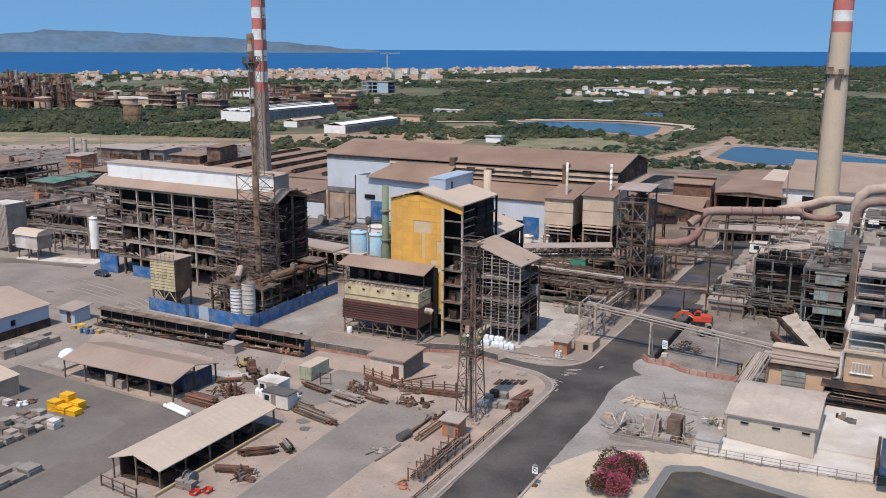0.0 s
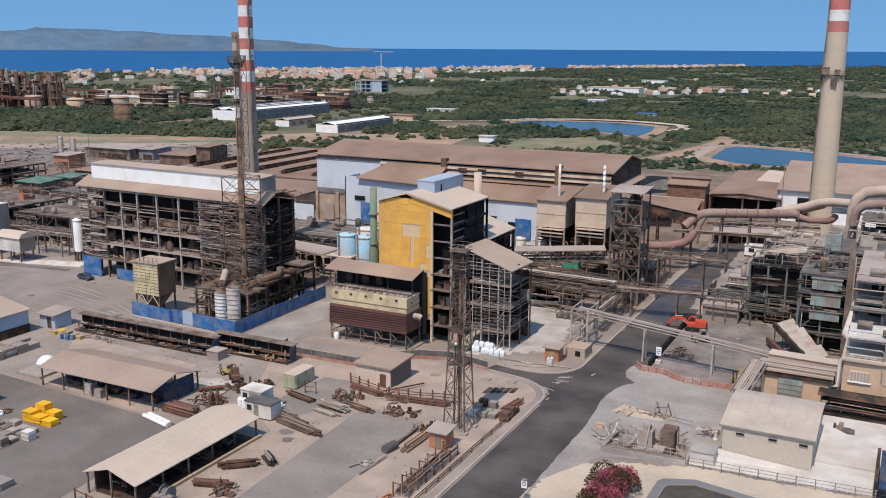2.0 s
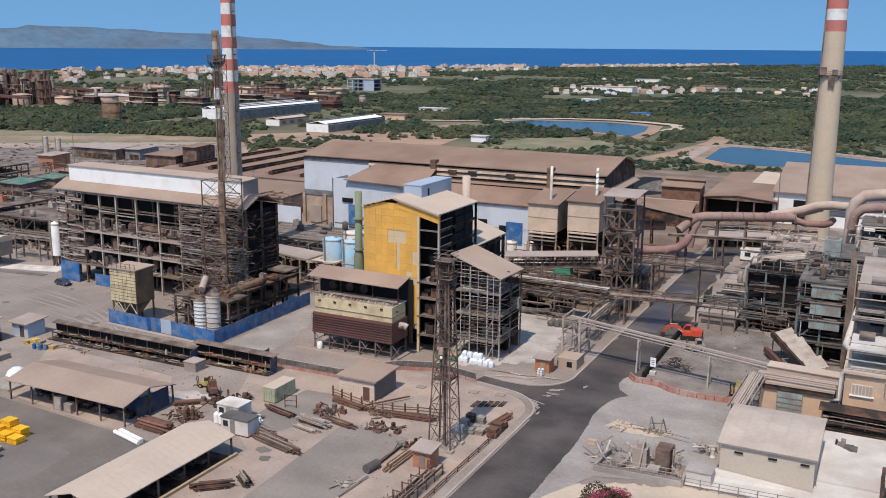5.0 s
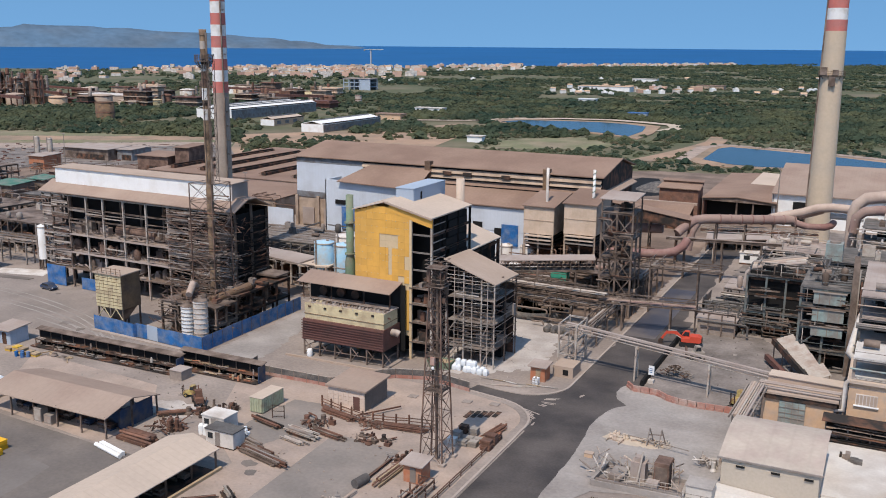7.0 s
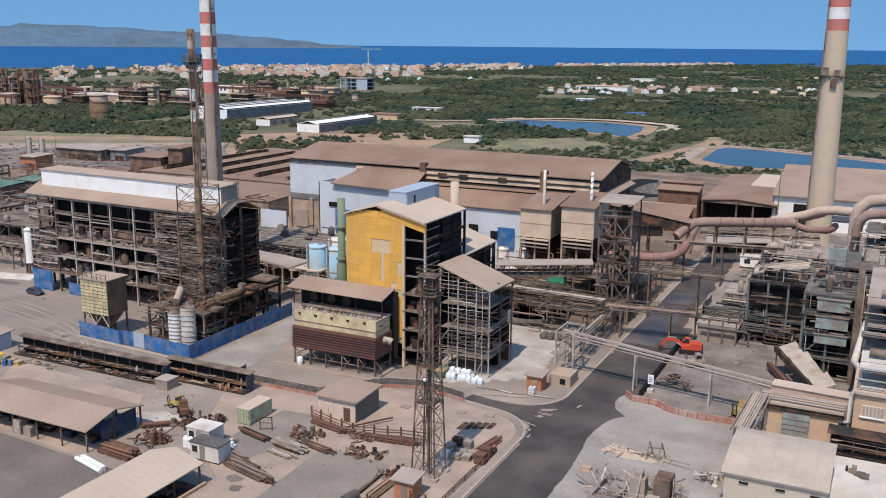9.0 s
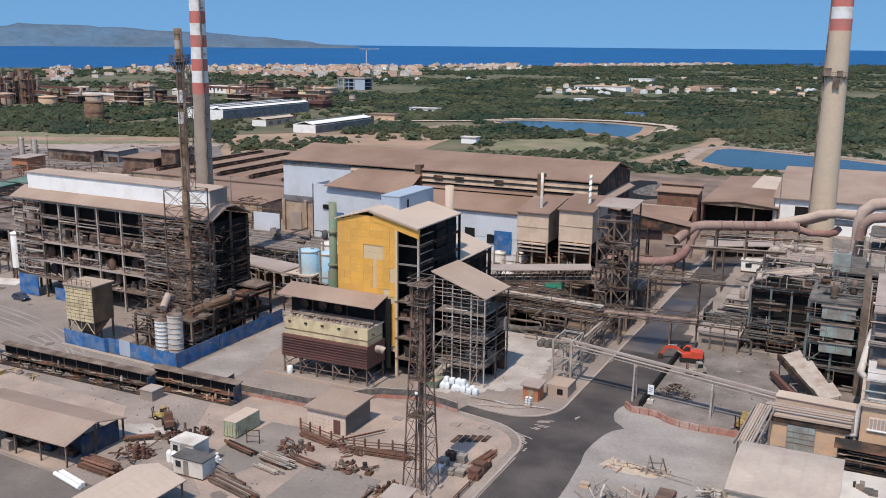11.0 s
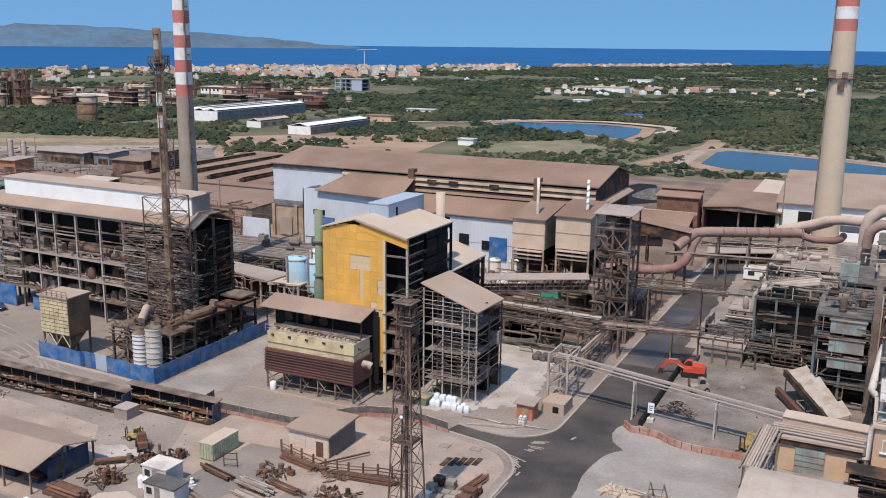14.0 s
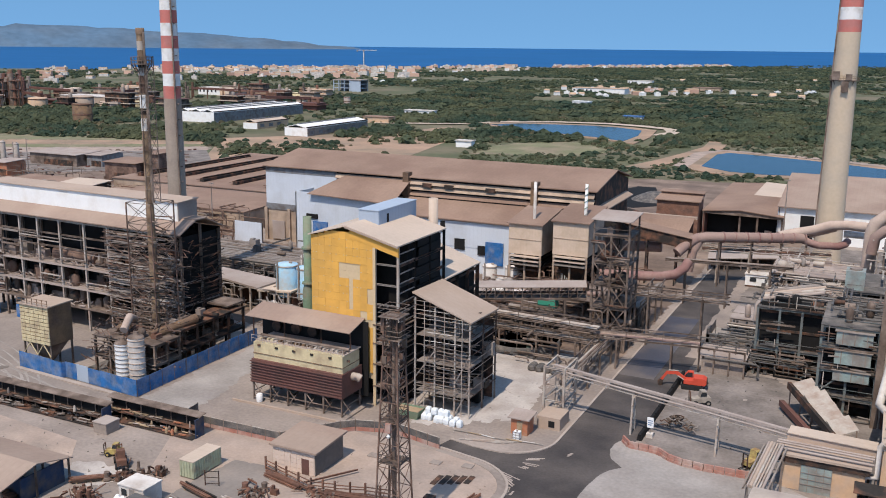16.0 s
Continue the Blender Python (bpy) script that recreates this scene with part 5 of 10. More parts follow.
for k in range(70):
    z = rnd.choice((4.4, 8.0, 8.0, 12.0, 12.0))
    x, y, w = rnd.uniform(-170, -121), rnd.uniform(153.6, 156.6), rnd.uniform(.8, 2.8)
    kind = rnd.random()
    m = rnd.choice(("steel", "grey", "dark", "mastbrown", "roofgrey", "steel"))
    if kind < .4:
        h = rnd.uniform(.7, 2.6)
        part("machine", Shape().box(x, x + w, y, y + rnd.uniform(.7, 2), z, z + h).box(x + w * .2, x + w * .7, y + .1, y + .7, z + h, z + h + rnd.uniform(.2, .7)), m, t)
    elif kind < .7:
        r = rnd.uniform(.25, .7)
        part("pipe", Shape().tube([(x, y, z + r), (x + w * 1.6, y, z + r), (x + w * 1.6 + .4, y, z + r + .4), (x + w * 1.6 + .4, y, z + r + 2)], r, 10), m, t, "", True)
    else:
        part("vessel", Shape().lathe(x, y, [(w * .3, z), (w * .42, z + .4), (w * .42, z + 1.8), (w * .15, z + 2.3)], 12), m, t, "", True)
part("drum", Shape().tube([(-151.5, 155.6, 13.4), (-140.5, 155.6, 13.2)], 1.2, 18), "mastbrown", t, "large rusty horizontal drum", True)
for z in (8.0, 12.0):
    for h in (.55, 1.05):
        bar(t, "guard_rail", (-171.2, MF - .3, z + h), (-118, MF - .3, z + h), .06, .06, "steel", "box")
for xa, xb, z in ((-129.3, -123.5, 4.4), (-123.5, -117.7, 8.2), (-123.5, -117.7, 4.2), (-129.3, -123.5, 8.2), (-135, -129.3, 4.4)):
    bar(t, "brace", (xa, MF - .3, z), (xb, MF - .3, z - 4), .25, .25, "steel", "box")
    bar(t, "brace", (xb, MF - .4, z), (xa, MF - .4, z - 4), .25, .25, "steel", "box")
for x in (-171.2, -160.4):
    part("blue_panel", Shape().box(x, x + 5.8, 152.4, 152.6, 0.1, 4.4 if x < -170 else 2.6), "blue", t, "blue sheet panel, paint peeling")
TANGLE = {"mastbrown": Shape(), "grey": Shape(), "dark": Shape()}
for k in range(620):
    side = k % 4
    if side < 3:
        x, y, z = rnd.uniform(-136, -118), MF - .1 - rnd.uniform(0, .9), rnd.uniform(2.5, 20)
    else:
        x, y, z = -117.2 + rnd.uniform(-.3, .5), rnd.uniform(153, 160.5), rnd.uniform(2.5, 19)
    l = rnd.uniform(.8, 3.4)
    a = rnd.gauss(0, .13) if rnd.random() < .84 else rnd.uniform(-1.5, 1.5)
    c = (x + l * math.cos(a), y + rnd.uniform(-.3, .3), z + l * math.sin(a)) if side < 3 else (x + rnd.uniform(-.2, .2), y + l * math.cos(a) * .8, z + l * math.sin(a))
    TANGLE[("mastbrown", "grey", "mastbrown", "dark")[side]].beam((x, y, z), c, rnd.uniform(.04, .13))
for m, deb in TANGLE.items():
    part("burnt_tangle", deb, m, t, "tangle of bent burnt rails and trays")["kind"] = "stuff"
deb = Shape()
for k in range(160):
    x, y, z = rnd.uniform(-172, -119), rnd.uniform(152.9, 155), rnd.choice((4.45, 8.05, 12.05)) + rnd.uniform(0, .5)
    deb.beam((x, y, z), (x + rnd.uniform(-1.6, 1.6), y + rnd.uniform(-.5, .5), z + rnd.uniform(0, .7)), rnd.uniform(.08, .4), rnd.uniform(.05, .2))
# end wall in the same black, soot and bay shade together
part("end_wall", Shape().box(-118.2, -118.0, 153.6, 162.4, 3, 20), "black", t, "sooty end wall, black with interior shade")
part("ash_debris", deb, "roofgrey", t, "pale ash and fallen sheet scraps")["kind"] = "stuff"
part("side_gantry", Shape().box(-116.9, -112.0, 158, 162.5, 7.5, 7.8), "steel", t)
t.matrix_basis = pose(1.4, 0, 0) @ t.matrix_basis @ pose(0, 0, 0, 0, 0, -2.0)

# ---- lattice tower with burnt flue ----
t = thing("lattice_flue", -118, 146.2, 0, "rusty lattice tower round a tall burnt ochre flue", "flue tower")
FX, FY = -117.1, 146.2
LEGS = [(FX - 2.6, FY - 2.6), (FX + 2.6, FY - 2.6), (FX + 2.6, FY + 2.6), (FX - 2.6, FY + 2.6)]
for x, y in LEGS:
    bar(t, "leg", (x, y, 0), (x, y, 27.2), .17, .17, "mastbrown", "box")
for k in range(8):
    z = k * 3.4
    for i in range(4):
        (xa, ya), (xb, yb) = LEGS[i], LEGS[(i + 1) % 4]
        bar(t, "rung", (xa, ya, z + 3.4), (xb, yb, z + 3.4), .09, .09, "steel", "box")
        bar(t, "brace", (xa, ya, z), (xb, yb, z + 3.4), .07, .07, "steel", "box")
        bar(t, "brace", (xb, yb, z), (xa, ya, z + 3.4), .07, .07, "steel", "box")
for z in (6.8, 13.6):
    part("platform", Shape().box(FX - 1.3, FX + 1.9, FY - 1.6, FY + 1.6, z, z + .08), "steel", t)
part("flue", Shape().lathe(FX, FY, [(.66, 0), (.66, 26), (.58, 27), (.58, 54.2)], 16), "flueochre", t, "ochre burnt flue pipe", True)
for z, h, m in ((38.6, 2.0, "whitedust"), (41.2, .9, "dark"), (42.2, 2.1, "chimwhite"), (44.6, 2.6, "mastbrown"), (47.3, 1.2, "whitedust"), (48.6, .9, "dark"), (51.2, 1.4, "pale")):
    part("band", Shape().lathe(FX, FY, [(.60, z), (.60, z + h)], 16), m, t, "flaking painted band", True)
part("flue_top", Shape().lathe(FX, FY, [(.66, 53.6), (.66, 54.6), (.5, 54.6)], 16), "flueochre", t, "", True)
ring_platform(t, FX, FY, 49.0, .75)
bar(t, "ladder", (FX + .95, FY - .3, 27), (FX + .95, FY - .3, 54), .4, .1, "steel", "box")
for k in range(11):
    z = 27.2 + k * 2.1
    for i in range(4):
        (xa, ya), (xb, yb) = [(FX + .95 + .75 * c, FY + .75 * d_) for c, d_ in ((-1, -1), (1, -1), (1, 1), (-1, 1))][i], [(FX + .95 + .75 * c, FY + .75 * d_) for c, d_ in ((1, -1), (1, 1), (-1, 1), (-1, -1))][i]
        bar(t, "leg", (xa, ya, z), (xa, ya, z + 2.1), .09, .09, "steel", "box")
        bar(t, "brace", (xa, ya, z), (xb, yb, z + 2.1), .06, .06, "steel", "box")
        bar(t, "rung", (xa, ya, z + 2.1), (xb, yb, z + 2.1), .06, .06, "steel", "box")
for k in range(40):
    z = 1 + k * .6
    bar(t, "pipe", (FX - 2.4 + R(-.3, .3), FY + R(-2.5, 2.5), z), (FX + 2.4 + R(-.3, 1), FY + R(-2.5, 2.5), z + R(-.6, .6)), .2, .2, random.choice(("steel", "rust", "dark")), "pipe")

# ---- cream bag-house tower, white ribbed vessels, blue hoarding ----
t = thing("filter_tower", -130.5, 137, 0, "cream panelled filter tower with rows of small panels", "filter tower")
part("body", Shape().box(-134.8, -128.4, 134.2, 138.8, 4.3, 10.7), "ochre", t)
for k in range(10):
    for j in range(6):
        xa = -134.8 + j * 1.07
        part("panel", Shape().box(xa + .04, xa + 1.04, 134.05, 134.25, 4.4 + k * .63, 4.4 + k * .63 + .50), "cream", t)
part("roof", Shape().slab((-135.1, 133.8, 10.9), (-128.1, 133.8, 10.9), (-128.1, 139.1, 11.0), (-135.1, 139.1, 11.0), .2), "rooftan", t)
for h in (.5, 1.0):
    bar(t, "guard_rail", (-135.0, 133.9, 10.9 + h), (-128.2, 133.9, 10.9 + h), .06, .06, "ochre", "box")
for a in (-134.6, -131.6, -128.6):
    for y in (134.4, 138.6):
        bar(t, "leg", (a, y, 0), (a, y, 4.4), .26, .26, "steel")
for xa in (-134.6, -131.6):
    bar(t, "brace", (xa, 134.2, 2.4), (xa + 1.5, 134.2, 4.3), .12, .12, "cream", "box")
    bar(t, "brace", (xa + 3.0, 134.2, 2.4), (xa + 1.5, 134.2, 4.3), .12, .12, "cream", "box")
for k in range(7):
    bar(t, "rail_post", (-135.0 + k * 1.13, 133.9, 10.9), (-135.0 + k * 1.13, 133.9, 12.0), .08, .08, "ochre", "box")
part("hopper", Shape().add([(-134.5, 134.5, 4.3), (-128.8, 134.5, 4.3), (-128.8, 138.4, 4.3), (-134.5, 138.4, 4.3), (-132.2, 136.0, .8), (-131.0, 136.0, .8), (-131.0, 137.0, .8), (-132.2, 137.0, .8)], [(0, 1, 2, 3), (7, 6, 5, 4), (0, 4, 5, 1), (1, 5, 6, 2), (2, 6, 7, 3), (3, 7, 4, 0)]), "steel", t)
for x, y, h, sm in ((-114.4, 135.8, 6.6, "white"), (-111.0, 135.2, 8.2, "whitedust")):
    t = thing("ribbed_vessel", x, y, 0, "white ribbed cylindrical vessel streaked with rust", "vessel", "ribbed vessels")
    part("shell", Shape().lathe(x, y, [(1.25, 1.2), (1.25, h)], 18), sm, t, "", True)
    for k in range(8):
        part("rib", Shape().lathe(x, y, [(1.3, 1.4 + k * (h - 1.8) / 7), (1.36, 1.47 + k * (h - 1.8) / 7), (1.3, 1.54 + k * (h - 1.8) / 7)], 18), "rooftan" if sm == "whitedust" else "grey", t)
    part("cap", Shape().lathe(x, y, [(1.3, h), (1.1, h + .25), (.4, h + .35), (.35, h + .9)], 18), "steel", t, "", True)
    for a in range(4):
        bar(t, "leg", (x + math.cos(a * 1.57 + .8), y + math.sin(a * 1.57 + .8), 0), (x + math.cos(a * 1.57 + .8), y + math.sin(a * 1.57 + .8), 1.4), .2, .2, "steel")
t = thing("exhaust_duct", -108, 140, 0, "large ochre elbow duct running to the flue tower", "duct")
part("pipe", Shape().tube([(-117.4, 141.5, 8.6), (-116.2, 139.4, 9.6), (-114.8, 137.4, 9.4), (-114.2, 136, 8.6)], .62, 14), "ductpale", t, "", True)
part("pipe", Shape().tube([(-113.0, 140.5, 6.6), (-111.6, 144.5, 7.2), (-110.6, 148.5, 7.8)], .75, 14), "ochre", t, "", True)
for y in (142.5, 147):
    bar(t, "support", (-111.9, y, 0), (-111.9, y, 6.4), .3, .3, "steel")
block("burnt_skid", -122, -109.5, 137.5, 143, (3.2, 6.4), "burnt steel framework with rusty ducts and machines", "steel", (4, 2), 6, ("rust", "steel", "ochre", "dark"), "steel", seed=3)
block("burnt_platform", -114, -110.0, 144, 160, (3.5, 7.0), "sooty platform frame beside the burnt building", "dark", (1, 4), 6, ("dark", "steel", "rust", "grey"), "dark", seed=4)
t = bpy.data.objects["burnt_skid"]
deb = Shape()
for k in range(170):
    x, y, z = R(-124, -110), R(136, 143.5), R(.5, 8.5)
    a, l = R(0, 6.28), R(.8, 3)
    deb.beam((x, y, z), (x + l * math.cos(a), y + l * math.sin(a) * .6, z + R(-.9, .9)), R(.05, .18))
part("burnt_tangle", deb, "mastbrown", t, "tangle of burnt rails and trays")["kind"] = "stuff"
t = thing("concrete_apron", -124, 139, 0, "cracked concrete floor inside the hoarding", "apron")
part("slab", Shape().box(-125, -109, 133, 152, 0.0, 0.06), "sootdeck", t)
part("rubble_heap", Shape().lathe(-122, 147, [(4.2, .05), (3.0, .9), (1.2, 1.7), (.2, 1.9)], 14), "yard", t, "heap of grey rubble", True)


def hoarding(pts, h, label):
    t = thing("hoarding", pts[0][0], pts[0][1], 0, label, "hoarding", "blue hoardings")
    for (xa, ya), (xb, yb) in zip(pts, pts[1:]):
        k = max(1, int(math.hypot(xb - xa, yb - ya) / 2.4))
        for i in range(k):
            p = (xa + (xb - xa) * i / k, ya + (yb - ya) * i / k)
            q = (xa + (xb - xa) * (i + .985) / k, ya + (yb - ya) * (i + .985) / k)
            hh = h + R(-.08, .08)
            bar(t, "sheet", (*p, .1 + hh / 2), (*q, .1 + hh / 2), .08, hh, "bluegrey" if i == 1 and k == 6 else "blue", "box")
            bar(t, "post", (p[0], p[1] + .1, 0), (p[0], p[1] + .1, h + .2), .1, .1, "steel", "box")
    return t


hoarding([(-135.2, 133.6), (-124.6, 132.6), (-124.4, 133.3), (-108.2, 131.9)], 2.6, "blue sheet-metal hoarding on a concrete strip")
hoarding([(-108.2, 131.9), (-108.5, 143.1)], 2.6, "dark side of the blue sheet-metal hoarding")
hoarding([(-108.5, 143.2), (-108.6, 162)], 2.6, "blue sheet-metal hoarding along the lane")
bar(None, "concrete_strip", (-135.2, 132.9, .06), (-108.0, 131.2, .06), .8, .25, "kerb", "box")
tagged(bpy.data.objects["concrete_strip"], "concrete footing strip below the hoarding", "kerb", kind="structure")

# ---- hopper houses, tower, gallery, bridges ----
for x0, x1, zt, zb in ((-81.4, -74.0, 15.7, 9.2), (-71.5, -63.9, 17.0, 10.0)):
    t = thing("hopper_house", (x0 + x1) / 2, 219, 0, "tan sheeted hopper house on steel legs", "hopper house", "hopper houses")
    part("body", Shape().along_x([(214, zb), (225.5, zb), (225.5, zt + 1.6), (214, zt)], x0, x1), "hopper", t)
    part("side_sheet", Shape().along_x([(214.1, zb + .1), (225.4, zb + .1), (225.4, zt + 1.5), (214.1, zt - .1)], x1 + .01, x1 + .1), "tanwall", t)
    part("roof", Shape().slab((x0 - .4, 213.5, zt + .2), (x1 + .4, 213.5, zt + .2), (x1 + .4, 226, zt + 2.0), (x0 - .4, 226, zt + 2.0), .2), "roof", t)
    part("seam_band", Shape().box(x0, x1, 213.92, 214, (zb + zt) / 2 - .06, (zb + zt) / 2 + .06), "tanwall", t)
    for k in range(3):
        part("ledge", Shape().box(x0 + .5, x1 - .3, 213.2, 214.4, zb - .5 - k * .85, zb - .25 - k * .85), "roofpale" if k < 2 else "grey", t)
        # solid black box, painted shade between the ledges
        part("gap", Shape().box(x0 + .4, x1 - .2, 214.2, 224, zb - .95 - k * .85, zb - .6 - k * .85), "black", t)
    for x in (x0 + .25, (x0 + x1) / 2, x1 - .25):
        for y in (214.2, 225):
            bar(t, "leg", (x, y, 0), (x, y, zb + .1), .4, .4, "tanwall" if y < 220 else "steel")
    part("hopper", Shape().add([(x0 + .6, 215, zb - 2.6), (x1 - .6, 215, zb - 2.6), (x1 - .6, 224, zb - 2.6), (x0 + .6, 224, zb - 2.6), ((x0 + x1) / 2 - .6, 219, 2.5), ((x0 + x1) / 2 + .6, 219, 2.5), ((x0 + x1) / 2 + .6, 220, 2.5), ((x0 + x1) / 2 - .6, 220, 2.5)], [(0, 1, 2, 3), (7, 6, 5, 4), (0, 4, 5, 1), (1, 5, 6, 2), (2, 6, 7, 3), (3, 7, 4, 0)]), "dark", t)
    # black sheet added for the darkness between the legs
    part("back_sheet", Shape().box(x0, x1, 225.2, 225.5, 0, zb), "black", t)
    for k in range(3):
        bar(t, "brace", (x0, 214.2, k * 1.6), (x1, 214.2, k * 1.6 + 1.4), .14, .14, "steel", "box")
for x, y, z0, z1, m, lab in ((-77.0, 217.5, 15.8, 24.4, "whitedust", "slim pale vent pipe on the hopper house"), (-66.2, 219, 17, 24.5, "chimwhite", "slim vent pipe with a spiral strake")):
    t = thing("vent_pipe", x, y, z0, lab, "vent pipe")
    part("pipe", Shape().lathe(x, y, [(.33, z0), (.33, z1), (.25, z1)], 12), m, t, "", True)
    if m == "chimwhite":
        part("strake", Shape().tube([(x + .4 * math.cos(k * .9), y + .4 * math.sin(k * .9), z0 + .2 * k) for k in range(37)], .07, 5), "green", t)
block("conveyor_tower", -54.6, -48.4, 186.8, 193.2, (4, 8, 12, 16, 20.9), "tall open steel conveyor tower with cross braces", "steel", (2, 2), 3, ("dark", "steel", "rust"), "steel", seed=8, roof="roofgrey")
t = bpy.data.objects["conveyor_tower"]
for k in range(5):
    for xa, xb in ((-54.6, -51.5), (-51.5, -48.4)):
        bar(t, "brace", (xa, 186.6, k * 4), (xb, 186.6, k * 4 + 4), .16, .16, "steel", "box")
        bar(t, "brace", (xb, 186.6, k * 4), (xa, 186.6, k * 4 + 4), .16, .16, "steel", "box")


def gallery(p, q, w, h, label, wall="steel", roof="roofgrey", legs=3, sheeted=False):
    """A covered conveyor bridge: floor, sloping roof, trussed sides."""
    p, q = Vector(p), Vector(q)
    d, e = q - p, (q - p).normalized()
    s = Vector((-e.y, e.x, 0)).normalized() * w / 2
    u = Vector((0, 0, h))
    t = thing("conveyor_gallery", p.x, p.y, 0, label, "conveyor")
    o = s * 1.25
    part("roof", Shape().slab(p - o + u, q - o + u, q + o + u * 1.12, p + o + u * 1.12, .15), roof, t)
    part("floor", Shape().slab(p - s, q - s, q + s, p + s, .2), "steel", t)
    part("belt", Shape().slab(p - s * .5 + u * .4, q - s * .5 + u * .4, q + s * .5 + u * .4, p + s * .5 + u * .4, .1), "dark", t)
    if sheeted:
        part("side_sheet", Shape().beam(p - s * 1.05 + u * .5, q - s * 1.05 + u * .5, .06, h * .95), "dark", t, "dark side sheeting")
    k = max(4, int(d.length / 1.6))
    for a in (-1, 1):
        bar(t, "chord", p + s * a + u * .95, q + s * a + u * .95, .15, .2, wall)
        bar(t, "chord", p + s * a, q + s * a, .2, .3, wall)
        for i in range(k + 1):
            bar(t, "web", p + d * (i / k) + s * a, p + d * (i / k) + s * a + u * .95, .12, .12, wall, "box")
            if i < k:
                bar(t, "web", p + d * (i / k) + s * a, p + d * ((i + 1) / k) + s * a + u * .95, .08, .08, wall, "box")
    for i in range(legs):
        c = p + d * ((i + .5) / legs)
        for a in (-1, 1):
            bar(t, "leg", (c.x + s.x * a * 1.2, c.y + s.y * a * 1.2, 0), c + s * a, .3, .3, wall)
        for z in range(1, int(c.z) - 1, 2):
            bar(t, "brace", (c.x - s.x, c.y - s.y, z), (c.x + s.x, c.y + s.y, z + 1.6), .12, .12, wall, "box")
    return t


gallery((-78.5, 183, 7.2), (-57.0, 191.5, 8.0), 3.0, 2.4, "covered conveyor gallery with grey roof and trussed sides", legs=3)
gallery((-74, 238, 13.0), (-48, 241, 8.6), 3.6, 2.6, "inclined covered conveyor with dark sides", "dark", "roof", legs=4, sheeted=True)
pipe_rack((-79, 180, 4.2), (-50.5, 178, 4.2), 5, "dusty pipe bridge with trussed sides", seed=2, legs=4, decks=(0.0, 2.2))
pipe_rack((-52, 179, 5.2), (-34.5, 181.5, 5.2), 5, "pipe bridge crossing over the road", "steel", ("rooftan", "steel", "duct"), 2.4, 2, seed=3)
pipe_rack((-50.8, 193.8, 9.2), (-32.2, 195.2, 9.2), 4, "dusty trussed pipe bridge over the road", "steel", ("rooftan", "steel", "grey"), 2.0, 2, seed=4)
pipe_rack((-49.2, 196, 5.6), (-49.2, 216, 5.6), 5, "pipe rack along the road", "steel", ("rooftan", "steel", "grey"), seed=5, legs=4)
pipe_rack((-50, 164, 3.6), (-50, 190, 3.6), 5, "low pipe rack beside the kerb", "steel", seed=6, legs=4)
t = thing("pipe_conveyor", -35, 153, 0, "long straight dusty tube conveyor on trestles", "conveyor")
CP, CQ = Vector((-50.6, 155.8, 7.0)), Vector((-17.0, 151.0, 5.2))
part("belt_cover", Shape().beam(CP + Vector((0, .1, .2)), CQ + Vector((0, .1, .2)), .55, .3), "roofgrey", t, "dusty sheet-metal belt cover")
for a in (-.75, .8):
    bar(t, "pipe", CP + Vector((0, a, -.1)), CQ + Vector((0, a, -.1)), .26, .26, "roofgrey", "pipe")
for a in (-.6, .6):
    bar(t, "chord", CP + Vector((0, a, -.6)), CQ + Vector((0, a, -.6)), .14, .14, "pale", "box")
for i in range(17):
    c = CP + (CQ - CP) * (i / 16)
    bar(t, "web", c + Vector((0, -.6, -.6)), c + Vector((0, -.6, 0)), .1, .1, "pale", "box")
for k, g in ((0.03, 7), (0.37, 6), (0.72, 5)):
    c = CP + (CQ - CP) * k
    for a in (-1.1, 1.1):
        bar(t, "leg", (c.x, c.y + a, 0), c + Vector((0, a * .5, -.5)), .25, .25, "pale")
    for z in (1, 2.6, 4.2):
        bar(t, "rung", (c.x, c.y - 1, z), (c.x, c.y + 1, z + 1.2), .12, .12, "pale", "box")
t = thing("transfer_frame", -50, 157, 0, "pale steel trestle holding the conveyor's end", "trestle")
for x in (-51.5, -48.5):
    for y in (154.5, 160):
        bar(t, "leg", (x, y, 0), (x, y, 7.4), .3, .3, "pale")
for z in (2.2, 4.6, 7.2):
    for y in (154.5, 160):
        bar(t, "beam", (-51.5, y, z), (-48.5, y, z), .2, .25, "pale")
    for x in (-51.5, -48.5):
        bar(t, "beam", (x, 154.5, z), (x, 160, z), .2, .25, "pale")
for z in (0, 2.4, 4.8):
    bar(t, "brace", (-51.5, 154.4, z), (-48.5, 154.4, z + 2.3), .14, .14, "pale", "box")
    bar(t, "brace", (-48.4, 154.5, z), (-48.4, 160, z + 2.3), .14, .14, "pale", "box")

# ---- big flue ducts ----
t = thing("flue_duct", -30, 250, 0, "very large dusty pink flue duct on trestles", "duct")
MAIN = [(-50.6, 238, 7.8), (-48.7, 240, 9.8), (-47.0, 241, 10.9), (-45.0, 242, 11.2), (-43.0, 243, 11.2), (-26.0, 255, 10.5)]
part("pipe", Shape().tube(MAIN, 1.15, 18), "duct", t, "", True)
part("pipe", Shape().tube([(-26.6, 254.6, 10.5), (-24.6, 255.4, 9.6), (-22.6, 256, 9.0), (-18.6, 257, 9.0), (-17.2, 257.6, 9.5), (-16.8, 259.5, 9.9)], .85, 16), "ductred", t, "dusty red elbow", True)
part("pipe", Shape().tube([(-48.2, 240, 3.5), (-47.6, 240.5, 8), (-46.4, 241.5, 10.6)], 1.0, 16), "duct", t, "", True)
